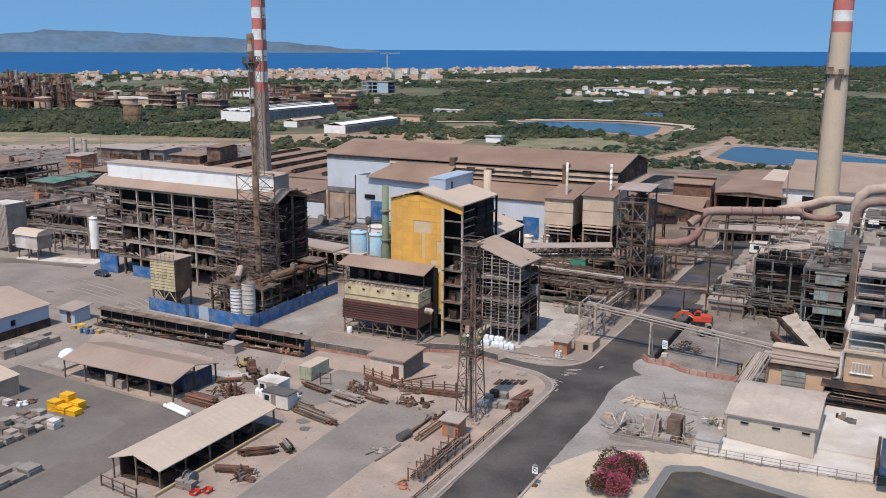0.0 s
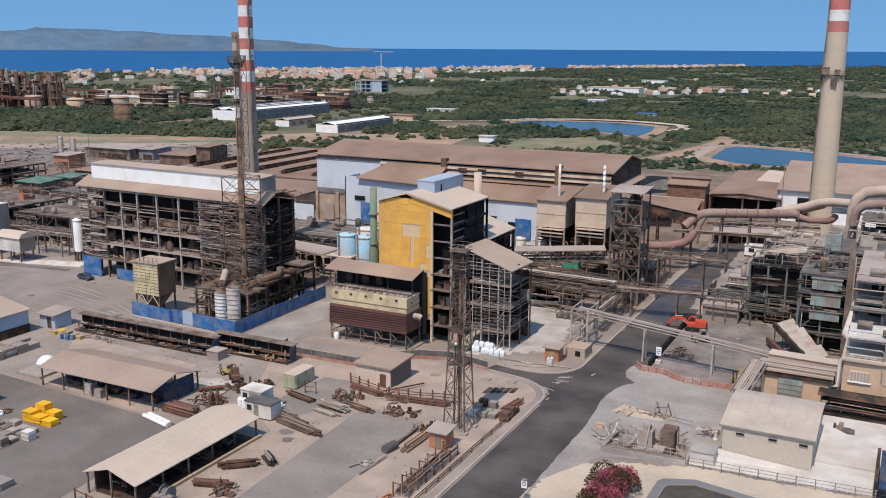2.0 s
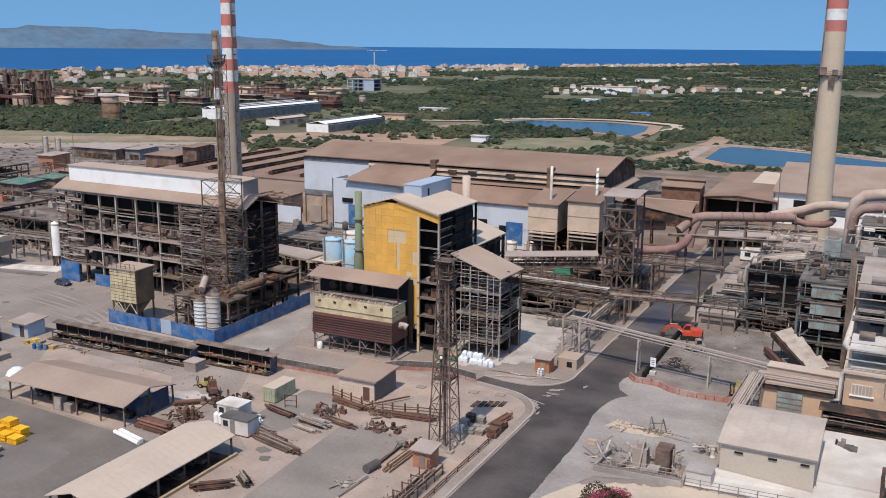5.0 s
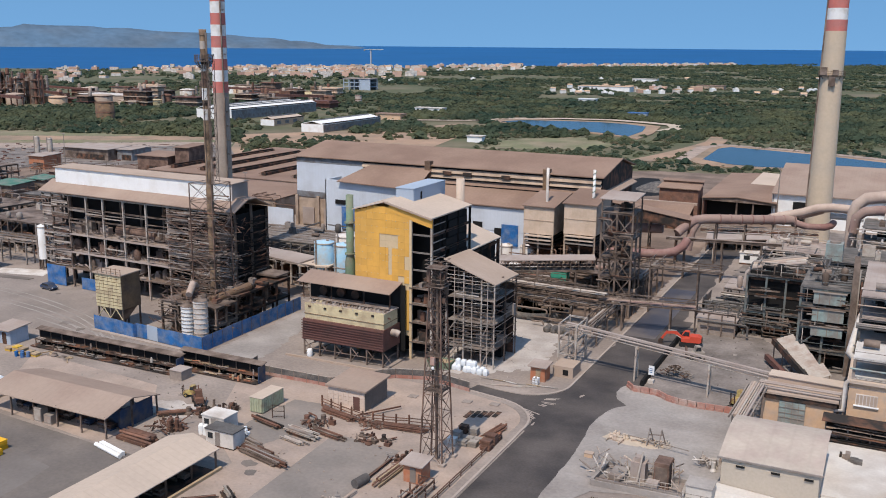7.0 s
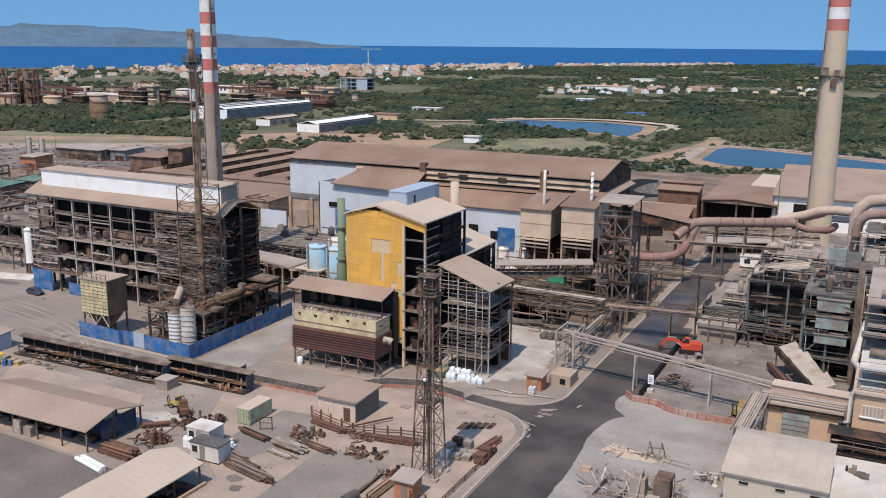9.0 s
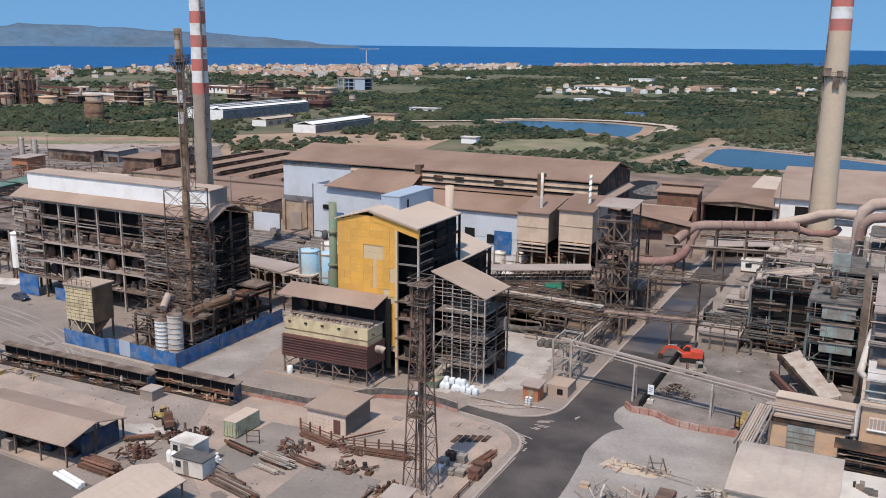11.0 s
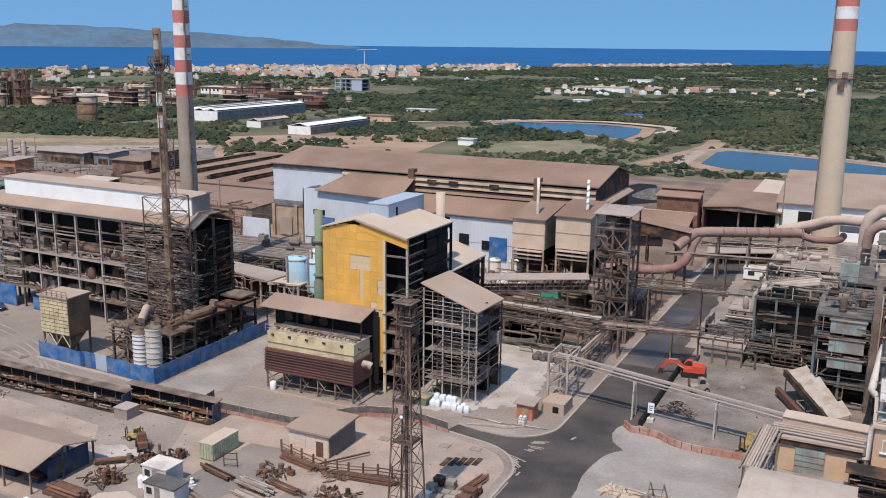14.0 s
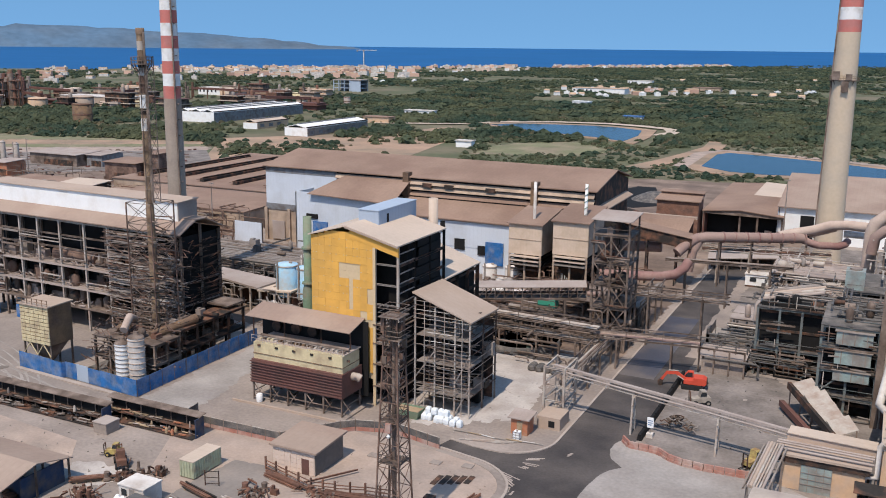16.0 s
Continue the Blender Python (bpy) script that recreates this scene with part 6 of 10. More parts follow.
part("pipe", Shape().tube([(-31, 252, 11.0), (-28, 255, 11.5), (-24, 256, 12.4), (-20.4, 256, 13.8), (-17, 256, 14.2), (-12.6, 254, 14.4)], 1.1, 18), "ductpale", t, "pale dusty branch pipe", True)
part("pipe", Shape().tube([(-25, 257.5, 11.0), (-21.5, 258, 12.2), (-19.4, 258.5, 12.9)], .8, 14), "ductpale", t, "", True)
part("pipe", Shape().tube([(-17.6, 257, 12.0), (-10, 257, 12.0)], .8, 14), "whitedust", t, "", True)
part("riser", Shape().tube([(-11.8, 240, 2), (-11.8, 240, 15.5), (-11.2, 240, 17.8), (-9.4, 240, 19.4), (-6, 240, 20.0), (14, 240, 20.0)], 1.35, 18), "ductpale", t, "", True)
part("riser", Shape().tube([(-11.4, 237, 12), (-11.0, 237, 15.4), (-9.4, 237, 16.9), (-6.5, 237, 17.4), (14, 237, 17.4)], 1.1, 16), "duct", t, "", True)
for k in range(8):
    u = (k + .5) / 8
    c = Vector((-43, 243, 11.2)).lerp(Vector((-24.6, 256, 10.4)), u)
    e = Vector((18.4, 13, -.8)).normalized() * .12
    part("flange", Shape().tube([c - e, c + e], 1.28, 18), "ductred", t)
for u in (.04, .38, .7, .97):
    c = Vector((-43, 243, 11.2)).lerp(Vector((-24.6, 256, 10.4)), u)
    for a in (-1.3, 1.3):
        bar(t, "trestle_leg", (c.x, c.y + a, 0), (c.x, c.y + a, c.z - 1.1), .3, .3, "steel")
    bar(t, "cross_beam", (c.x, c.y - 1.6, c.z - 1.2), (c.x, c.y + 1.6, c.z - 1.2), .3, .35, "steel")
t = thing("red_duct", -50, 221, 0, "dusty red-brown elbow duct beside the road", "duct")
part("pipe", Shape().tube([(-63, 220.5, 5.4), (-54, 222, 5.6), (-50, 222, 6.0), (-47.3, 222, 6.8), (-45.8, 223, 8.0), (-45.2, 224, 9.4)], 1.0, 16), "ductred", t, "", True)
part("pipe", Shape().tube([(-66, 242, 7.2), (-55, 242, 7.9)], 1.2, 16), "duct", t, "", True)
for x in (-58, -52):
    bar(t, "support", (x, 221.8, 0), (x, 221.8, 4.8), .3, .3, "steel")
pipe_rack((-46.8, 247, 7.2), (-19.5, 251.5, 7.6), 5, "trussed pipe bridge below the big flue duct", "pale", ("dark", "rust", "dark"), 2.6, 4, seed=9)
pipe_rack((-50.2, 225, 9.0), (-25, 226, 9.6), 6, "dusty pipe bridge beyond the road", "steel", ("mastbrown", "steel", "grey"), 1.6, 3, truss=False, seed=10)


# ---- generators for goods and sheds ----
def pipe_pile(x, y, length, ang, n, m, label, h=3, gap=.28, name="pipe_pile", r=.11, group=""):
    """A pile of long sections on bearers; ang: degrees from the x axis."""
    t = thing(name, x, y, 0, label, "pile", group)
    e = Vector((math.cos(radians(ang)), math.sin(radians(ang)), 0))
    s = Vector((-e.y, e.x, 0))
    c = Vector((x, y, 0))
    mats = m if isinstance(m, tuple) else (m,)
    for a in (-.3, .3):
        bar(t, "bearer", c + e * a * length - s * n * gap * .6 + Vector((0, 0, .1)), c + e * a * length + s * n * gap * .6 + Vector((0, 0, .1)), .18, .18, "wood", "box")
    for k in range(h):
        for i in range(n - k if n > k else 1):
            o = s * (i - (n - k) / 2) * gap + Vector((0, 0, .3 + k * gap * .9))
            l = length * R(.72, 1.05) / 2
            sh = e * R(-.5, .5)
            bar(t, "section", c + o - e * l + sh, c + o + e * l + sh + Vector((0, 0, R(-.04, .08))), r * 2, r * 2, random.choice(mats), random.choice(("pipe", "I", "box")))
    return t


def scrap(x, y, w, d, n, label, mats=("rust", "dark", "steel"), h=1.2):
    t = thing("scrap_heap", x, y, 0, label, "scrap heap")
    for k in range(n):
        px, py = x + R(-w / 2, w / 2), y + R(-d / 2, d / 2)
        if random.random() < .6:
            a, l = R(0, 6.28), R(.5, 1.7)
            bar(t, "offcut", (px, py, R(.08, h * .7)), (px + l * math.cos(a), py + l * math.sin(a), R(.1, h * .8)), R(.07, .22), R(.07, .22), random.choice(mats), random.choice(("I", "box", "pipe")))
        elif random.random() < .5:
            r = R(.25, .6)
            part("casting", Shape().lathe(px, py, [(r, 0), (r * 1.1, .2), (r * .6, .5), (r * .7, R(.6, h))], 10), random.choice(mats), t)
        else:
            a, b, c = R(.3, 1.1), R(.3, .9), R(.2, h)
            part("casting", Shape().box(px, px + a, py, py + b, 0, c * .6).box(px + .1, px + a * .5, py + .1, py + b * .7, c * .6, c), random.choice(mats), t)
    return t


def pallet_pile(x, y, nx, ny, layers, m, label, group="", size=(1.2, 1.0), lift=.28):
    t = thing("pallet_stack", x, y, 0, label, "stack", group)
    for i in range(nx):
        for j in range(ny):
            for k in range(max(1, layers - (random.random() < .35))):
                px, py = x + i * (size[0] + .12) + R(-.06, .06), y + j * (size[1] + .12) + R(-.06, .06)
                part("layer", Shape().box(px, px + size[0], py, py + size[1], k * lift + .06, k * lift + lift).box(px + .06, px + .2, py + .02, py + size[1] - .02, k * lift, k * lift + .06).box(px + size[0] - .2, px + size[0] - .06, py + .02, py + size[1] - .02, k * lift, k * lift + .06), m if isinstance(m, str) else random.choice(m), t)
    return t


def shed(name, x0, x1, y0, y1, eave, rise, along, roof, label, post="steel", nx=5, ny=3):
    t = thing(name, (x0 + x1) / 2, (y0 + y1) / 2, 0, label, "open shed")
    gable(t, x0, x1, y0, y1, eave, rise, roof, .12, .4, along=along)
    for i in range(nx):
        for j in range(ny):
            if 0 < i < nx - 1 and 0 < j < ny - 1:
                continue
            x, y = x0 + (x1 - x0) * i / (nx - 1), y0 + (y1 - y0) * j / (ny - 1)
            bar(t, "post", (x, y, 0), (x, y, eave + (rise * .8 if (along == "x" and j == 1) or (along == "y" and i == 1 and nx == 3) else 0)), .2, .2, post)
    if along == "x":
        for y in (y0, y1):
            bar(t, "eave_beam", (x0, y, eave - .2), (x1, y, eave - .2), .15, .25, post)
    else:
        for x in (x0, x1):
            bar(t, "eave_beam", (x, y0, eave - .2), (x, y1, eave - .2), .15, .25, post)
    return t



# ---- plant on the far side of the road ----
FR = ("dark", "steel", "coolsteel", "dark", "black")
block("process_frame", -26.6, -16.4, 187, 198, (2.4, 4.8, 11.6), "dark multi-storey process frame with vessels and walkways", "tealsteel", (3, 3), 7, FR, "sootdeck", seed=21, pipes=10)
block("process_frame", -16.0, -8.4, 172.4, 186, (3.6, 7.4, 11.0, 14.0), "tall dark process frame holding pale teal boxes", "tealsteel", (2, 3), 6, FR, "sootdeck", seed=25, pipes=8)
# black boxes added behind the front paint the dark insides of both frames
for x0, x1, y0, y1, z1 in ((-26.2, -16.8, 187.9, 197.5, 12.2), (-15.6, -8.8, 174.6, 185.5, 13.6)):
    t = thing("furnace_shell", x0, y0, 0, "black box put in for shade inside the frame", "furnace")
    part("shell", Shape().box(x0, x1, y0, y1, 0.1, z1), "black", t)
    for k in range(4):
        part("rib", Shape().box(x0 - .1, x1 + .1, y0 - .15, y0, 1.5 + k * 3, 1.9 + k * 3), "dark", t)
rnd = random.Random(91)
t = thing("frame_clutter", -21, 187, 0, "tangle of rails, ladders and cable trays on the frame", "steelwork")
for k in range(64):
    a_ = rnd.random() < .55
    x0, x1, y = (-26.6, -16.4, 186.7) if a_ else (-16.0, -8.4, 172.1)
    xa = rnd.uniform(x0, x1 - 1)
    z = rnd.uniform(.6, 13) if not a_ or xa < -23.4 else rnd.choice((rnd.uniform(.4, 4.6), rnd.uniform(11.4, 12.6)))
    if rnd.random() < .72:
        bar(t, "rail", (xa, y - rnd.uniform(0, .7), z), (min(x1, xa + rnd.uniform(1, 5)), y - rnd.uniform(0, .7), z + rnd.uniform(-.1, .1)), .1, rnd.uniform(.1, .3), rnd.choice(("coolsteel", "steel", "dark", "grey")), "box")
    else:
        bar(t, "upright", (xa, y - rnd.uniform(0, .6), z), (xa, y - rnd.uniform(0, .6), min(14, z + rnd.uniform(1, 3.5))), .12, .12, rnd.choice(("grey", "steel", "pale")), "box")
for z0, z1 in ((11.5, 13.4), (8.6, 10.6), (6.1, 7.6)):
    t = thing("teal_box", -11.5, 173, z0, "pale teal sheet-metal box with ribs", "box", "teal boxes")
    part("body", Shape().box(-14.0, -9.2, 171.6, 174.5, z0, z1), "teal", t)
    part("ledge", Shape().box(-14.2, -9.0, 171.4, 174.6, z1, z1 + .12), "grey", t)
    for k in range(3):
        part("rib", Shape().box(-13.2 + k * 1.6, -13.05 + k * 1.6, 171.5, 171.6, z0, z1), "grey", t)
t = thing("roof_duct", -22, 190, 11.6, "pale dusty bent ducts on the process frame", "duct")
for k in range(4):
    part("pipe", Shape().tube([(-27.2, 188.4 + k * .8, 8.6 - k * .4), (-27.0, 188.6 + k * .8, 11.4), (-26.2, 189 + k * .9, 12.4 + k * .15), (-20.5, 192 + k * 1.0, 13.0 + k * .2), (-17.2, 193.4 + k * 1.1, 13.4 + k * .2)], .32 + .05 * (k % 2), 10), ("roofgrey", "pale", "rooftan", "grey")[k], t, "", True)
for k in range(3):
    bar(t, "support", (-25 + k * 3.4, 191, 11.6), (-25 + k * 3.4, 191, 12.6), .16, .16, "steel", "box")
t = thing("corner_column", -8.2, 171.6, 0, "thick rusty corner column with pipes", "column")
bar(t, "column", (-8.0, 171.4, 0), (-8.0, 171.4, 20), .9, .9, "steel")
for k in range(4):
    bar(t, "pipe", (-7.4 + k * .35, 171.2, 0), (-7.4 + k * .35, 171.2, 18 - k * 2), .25, .25, ("pale", "rust", "grey", "steel")[k], "pipe")
block("process_frame", -6.5, 10, 160, 186, (4.5, 9.0, 13.2, 16.5), "dusty process frame with pale lagged pipes", "coolsteel", (4, 4), 8, ("whitedust", "grey", "coolsteel", "pale", "rooftan"), "roofgrey", seed=22, pipes=12)
block("process_frame", -14, 12, 199, 214, (5, 10, 13), "dense pipework frame below the flue ducts", "coolsteel", (5, 3), 8, ("grey", "pale", "coolsteel", "duct"), "sootdeck", seed=23, pipes=12)
block("process_frame", -33, -15, 203, 212, (4.5,), "low dusty equipment platform with tanks", "grey", (4, 2), 12, ("pale", "grey", "whitedust", "roofgrey"), "roofgrey", seed=24, pipes=7)
block("process_frame", -9, 13, 224, 236, (4, 8, 12, 15.5), "tall dense pipework frame beside the flue risers", "steel", (4, 2), 6, ("grey", "pale", "steel", "dark"), "sootdeck", seed=28, pipes=12)
block("process_frame", -30, -13, 232, 246, (2.6, 4.8, 7.2), "dense dusty pipework below the big flue duct", "grey", (5, 3), 9, ("pale", "grey", "whitedust", "roofgrey"), "roofgrey", seed=27, pipes=12)
block("process_frame", -27, -10, 217, 226, (3.2, 5.6), "dusty platform of pipes and ducts", "steel", (4, 2), 8, ("pale", "grey", "whitedust", "duct"), "roofgrey", seed=26, pipes=8)
t = thing("roof_unit", -12.5, 196, 13, "blue-grey cooling unit on a platform", "unit")
part("body", Shape().box(-14.5, -11.5, 199.5, 203, 13.0, 16.2), "teal", t)
part("fan", Shape().lathe(-13, 201.2, [(1.0, 16.2), (1.0, 16.5), (.2, 16.5)], 12), "grey", t)
t = thing("site_cabin", -34, 246, 0, "white site cabin with dark windows", "cabin")
part("body", Shape().box(-36.6, -30.6, 246, 249, .4, 2.9), "white", t)
part("base", Shape().box(-36.6, -30.6, 246, 249, 0, .4), "dark", t)
part("roof", Shape().box(-36.8, -30.4, 245.8, 249.2, 2.9, 3.02), "whitedust", t)
part("window", Shape().box(-35.6, -34.2, 245.9, 246.02, 1.3, 2.3), "glass", t)
part("window", Shape().box(-32.4, -31.8, 245.9, 246.02, 1.5, 2.1), "glass", t)
t = thing("water_tank", -28.6, 247, 0, "small white water tank beside the cabin", "tank")
part("shell", Shape().lathe(-28.6, 247, [(1.0, .4), (1.05, .6), (1.05, 2.6), (.7, 3.0), (.1, 3.1)], 16), "whitedust", t, "", True)
part("plinth", Shape().box(-29.8, -27.4, 245.8, 248.2, 0, .4), "kerb", t)
t = thing("concrete_bunker", -33, 200, 0, "low grey concrete bunker wall", "bunker")
part("wall", Shape().box(-36.5, -28, 199, 199.5, 0, 2.0), "yard", t)
part("wall", Shape().box(-36.5, -36.0, 199, 206, 0, 3.0), "yard", t)
part("infill", Shape().box(-36, -28, 199.5, 206, 0, 1.4), "paleyard", t)
t = thing("low_tank_house", -31, 187, 0, "grey rendered low tank house beside the frame", "tank house")
part("body", Shape().box(-34.5, -27.8, 184, 190, 0, 2.8), "yard", t)
part("roof", Shape().box(-34.9, -27.4, 183.6, 190.4, 2.8, 3.0), "roofgrey", t)
for k in range(4):
    bar(t, "post", (-34.8 + k * 2.4, 183.2, 0), (-34.8 + k * 2.4, 183.2, 4.4), .25, .25, "steel")
bar(t, "beam", (-35, 183.2, 4.3), (-27.5, 183.2, 4.3), .3, .3, "steel")

# pale sheets lying on an inclined rack
t = thing("panel_rack", -15, 170, 0, "inclined rack with four pale sheet-metal lids", "rack")
PA, PB = Vector((-19.5, 173.0, 3.9)), Vector((-12.4, 159.2, 2.5))
d = PB - PA
s_ = Vector((-d.y, d.x, 0)).normalized()
for i in range(4):
    a, b = PA + d * (i / 4 + .015) + Vector((0, 0, .35)), PA + d * ((i + .9) / 4) + Vector((0, 0, -.15))
    o = s_ * (.35 * (i % 2))
    part("lid", Shape().slab(a + o, b + o, b + o + s_ * 2.9 + Vector((0, 0, .9)), a + o + s_ * 2.9 + Vector((0, 0, .9)), .3), "pale", t)
part("channel", Shape().beam(PA - s_ * .3, PB - s_ * .3, .5, 1.0), "dark", t)
part("channel", Shape().beam(PA - s_ * 1.2 - Vector((0, 0, 2.8)), PB - s_ * 1.2 - Vector((0, 0, 1.9)), .7, .9), "maroon", t)
for i in range(5):
    c = PA + d * (i / 4)
    bar(t, "leg", (c.x, c.y, 0), c, .2, .2, "steel")
    c2 = c + s_ * 2.8
    bar(t, "leg", (c2.x, c2.y, 0), c2 + Vector((0, 0, .8)), .2, .2, "steel")

# workshop with teal glazed gate
t = thing("workshop", -13, 148, 0, "plastered workshop with teal glazed gate and dusty flat roof", "workshop")
part("wall", Shape().box(-17.8, -8.4, 146.2, 149.6, 0, 4.2), "plaster", t)
part("lintel", Shape().box(-18.2, -8.0, 145.9, 146.3, 3.5, 4.3), "dark", t)
part("roof", Shape().box(-18.4, -7.8, 145.7, 150.2, 4.3, 4.6), "rooftan", t)
part("gate", Shape().box(-15.5, -12.0, 146.0, 146.18, 0, 3.4), "teal", t, "teal glazed sliding gate")
for k in range(5):
    bar(t, "glazing_bar", (-15.5 + k * .875, 145.95, 0), (-15.5 + k * .875, 145.95, 3.4), .07, .07, "grey", "box")
for z in (1.0, 1.7, 2.5):
    bar(t, "glazing_bar", (-15.5, 145.95, z), (-12.0, 145.95, z), .07, .07, "grey", "box")
for z, y in ((4.9, 146.6), (5.2, 147.6), (5.0, 148.8)):
    bar(t, "roof_pipe", (-18.6, y, z), (-7.6, y - .3, z), .3, .3, "roofgrey", "pipe")
t = thing("belt_head", -12, 152, 0, "dusty conveyor head casing on posts", "conveyor")
part("casing", Shape().beam((-17.6, 151.3, 5.0), (-7.4, 150.6, 5.0), 2.2, 1.0), "rooftan", t)
part("cover", Shape().beam((-17.6, 151.3, 5.6), (-7.4, 150.6, 5.6), 2.6, .12), "roofpale", t)
for x in (-17, -12.5, -8):
    bar(t, "post", (x, 151.2, 0), (x, 151.2, 4.6), .3, .3, "steel")
scrap(-13, 155.2, 5, 2, 18, "scattered steel offcuts behind the workshop", ("grey", "steel", "rust"), 1.0)
t = thing("office_block", 1, 152, 0, "peach plastered office block with barred window", "building")
part("wall", Shape().box(-6.8, 10, 148, 158, 0, 7.0), "plaster", t)
part("roof", Shape().box(-7.1, 10.3, 147.6, 158.4, 7.0, 7.4), "roofpale", t)
for xa in (-5.8, 1.5):
    part("window", Shape().box(xa, xa + 2.8, 147.9, 148.05, 3.9, 5.5), "whitedust", t)
    for k in range(6):
        part("pane", Shape().box(xa + .1 + k * .45, xa + .45 + k * .45, 147.84, 147.9, 4.0, 5.4), "rooftan", t)
    part("sill", Shape().box(xa - .2, xa + 3.0, 147.7, 148, 3.75, 3.9), "white", t)
block("upper_floor_frame", -6.4, 9, 148.5, 157, (7.6, 10.4), "dusty steel storey on top of the office block", "grey", (3, 2), 3, ("grey", "teal", "steel"), "slabwhite", seed=31)
t = thing("white_pipe", -6.8, 160, 0, "pale lagged pipe bending down beside the frame", "pipe")
part("pipe", Shape().tube([(-6.5, 172, 11), (-7.0, 168, 9), (-7.6, 163, 6.5), (-6.0, 160.5, 5.8), (4, 160, 5.8)], .55, 12), "whitedust", t, "", True)
part("pipe", Shape().tube([(-6.9, 147.3, 7.4), (-7.2, 147.3, 7.0), (-7.2, 147.3, 3.0), (-9.5, 147.2, 2.7)], .3, 10), "whitedust", t, "", True)
bar(t, "support", (-6.6, 171, 0), (-6.6, 171, 10.4), .25, .25, "steel")
bar(t, "support", (-7.2, 147.3, 0), (-7.2, 147.3, 2.8), .2, .2, "steel")


# ---- vaulted concrete store, slab, slurry pit ----
t = thing("vaulted_store", -14, 128, 0, "pale concrete store with curved sheet roof", "store")
part("wall", Shape().along_x([(121.4, 0), (134.8, 0), (134.8, 4.3), (121.4, 4.3)], -19.2, -8.2), "warmwall", t, "stained pale concrete walls")
arc = [(121.25 + 13.8 * i / 14, 4.3 + .95 * math.sin(math.pi * (i / 14) ** 1.25) ** .9 + .25 * i / 14) for i in range(15)]
part("roof", Shape().along_x(arc + [(y, z - .18) for y, z in reversed(arc)], -19.6, -7.9), "storeroof", t, "curved dusty sheet roof")
part("gable_wall", Shape().along_x([(121.4, 4.3), (134.8, 4.3)] + [(y, z - .2) for y, z in reversed(arc[1:-1])], -8.5, -8.2), "dark", t)
part("gutter", Shape().box(-19.7, -7.8, 121.1, 121.38, 4.1, 4.3), "grey", t, "grey sheet gutter")
for x in (-17.5, -13.5, -9.8):
    part("vent_slot", Shape().box(x, x + 1.0, 121.2, 121.38, 3.3, 3.5), "black", t)
part("ramp", Shape().add([(-22.5, 121.3, 0), (-22.5, 118.6, 0), (-8.2, 118.8, 0), (-8.2, 121.3, 0), (-22.5, 121.3, 1.0), (-22.5, 119.2, .7), (-8.2, 121.0, 0.1), (-8.2, 121.3, .1)], [(0, 1, 2, 3), (7, 6, 5, 4), (0, 4, 5, 1), (1, 5, 6, 2), (2, 6, 7, 3), (3, 7, 4, 0)]), "slabwhite", t, "pale sloping concrete ramp")
t = thing("perimeter_fence", -10, 116, 0, "low wire fence on concrete posts", "fence")
for k in range(13):
    bar(t, "post", (-22.6 + k * 2.2, 115.6 + k * .12, 0), (-22.6 + k * 2.2, 115.6 + k * .12, 1.4), .12, .12, "grey", "box")
for z in (.5, .9, 1.35):
    bar(t, "wire", (-22.6, 115.6, z), (4, 117.1, z), .05, .05, "grey", "box")
t = thing("slab_wall", 1, 125, 0, "low concrete wall beside the pale slab", "wall")
part("wall", Shape().box(-.9, -.5, 117.5, 129, 0, 1.8), "dark", t)
part("lean_to", Shape().slab((-.4, 114, 3.0), (6, 114, 3.0), (6, 124.5, 3.4), (-.4, 124.5, 3.4), .2), "bluedark", t)
for k in range(6):
    part("debris", Shape().box(-6.8 + k * .35, -6.5 + k * .5, 137 - k * .3, 138 - k * .3, .35, .35 + R(.2, .9)), random.choice(("dark", "netgrey", "grey")), t)

single("slurry_pool_rim", Shape().prism([(-24.6, 109.6), (-24.0, 110.5), (-20.5, 111.9), (-9.0, 109.6), (8, 106.5), (8, 60), (-25.6, 60)], -.2, .34), "liner", "grey lined rim of the slurry pool", "pool", kind="structure")
single("slurry_pool", Shape().prism([(-23.4, 108.2), (-22.8, 108.9), (-20.2, 110.2), (-9.0, 108.0), (7, 104.9), (7, 60), (-24.2, 60)], -.1, .36), "murk", "brown slurry with dark patches in a lined pool", "pool", kind="structure")
single("pool_edge", kerb_run([(-24.2, 60), (-23.4, 108.2), (-22.8, 108.9), (-20.2, 110.2), (-9.0, 108.0), (7, 104.9)], .12, .5), "grey", "pale welded edge of the pool liner", "edge", kind="structure")

t = thing("slurry_wall", -27, 116, 0, "pale concrete settling tank crowded with dusty equipment", "tank")
for a, b in (((-33.4, 115.2), (-22.6, 115.6)), ((-33.4, 115.2), (-33.0, 121)), ((-22.6, 115.6), (-22.8, 120)), ((-33.0, 121.0), (-22.8, 120.4))):
    bar(t, "wall", (*a, .4), (*b, .4), .35, .8, "paleyard", "box")
# dark beam paints the shadow inside the tank's front wall
part("inner_shadow_wall", Shape().beam((-32.8, 115.5, .75), (-23.2, 115.9, .75), .3, .5), "dark", t, "dark strip standing in for shade inside the tank wall")
part("basin", Shape().box(-33.0, -23, 115.8, 120.6, 0, .3), "grey", t)
part("mixing_box", Shape().box(-26.4, -24.6, 117.6, 120.0, .3, 3.5), "mastbrown", t, "rusty steel mixing box")
part("mixing_box", Shape().box(-26.2, -24.8, 117.5, 117.6, .9, 3.0), "steel", t)
part("mixing_box", Shape().box(-24.58, -24.5, 117.6, 120.0, .3, 3.4), "dark", t)
part("mixing_box", Shape().box(-27.0, -25.6, 116.2, 117.5, .3, 1.4), "roofgrey", t)
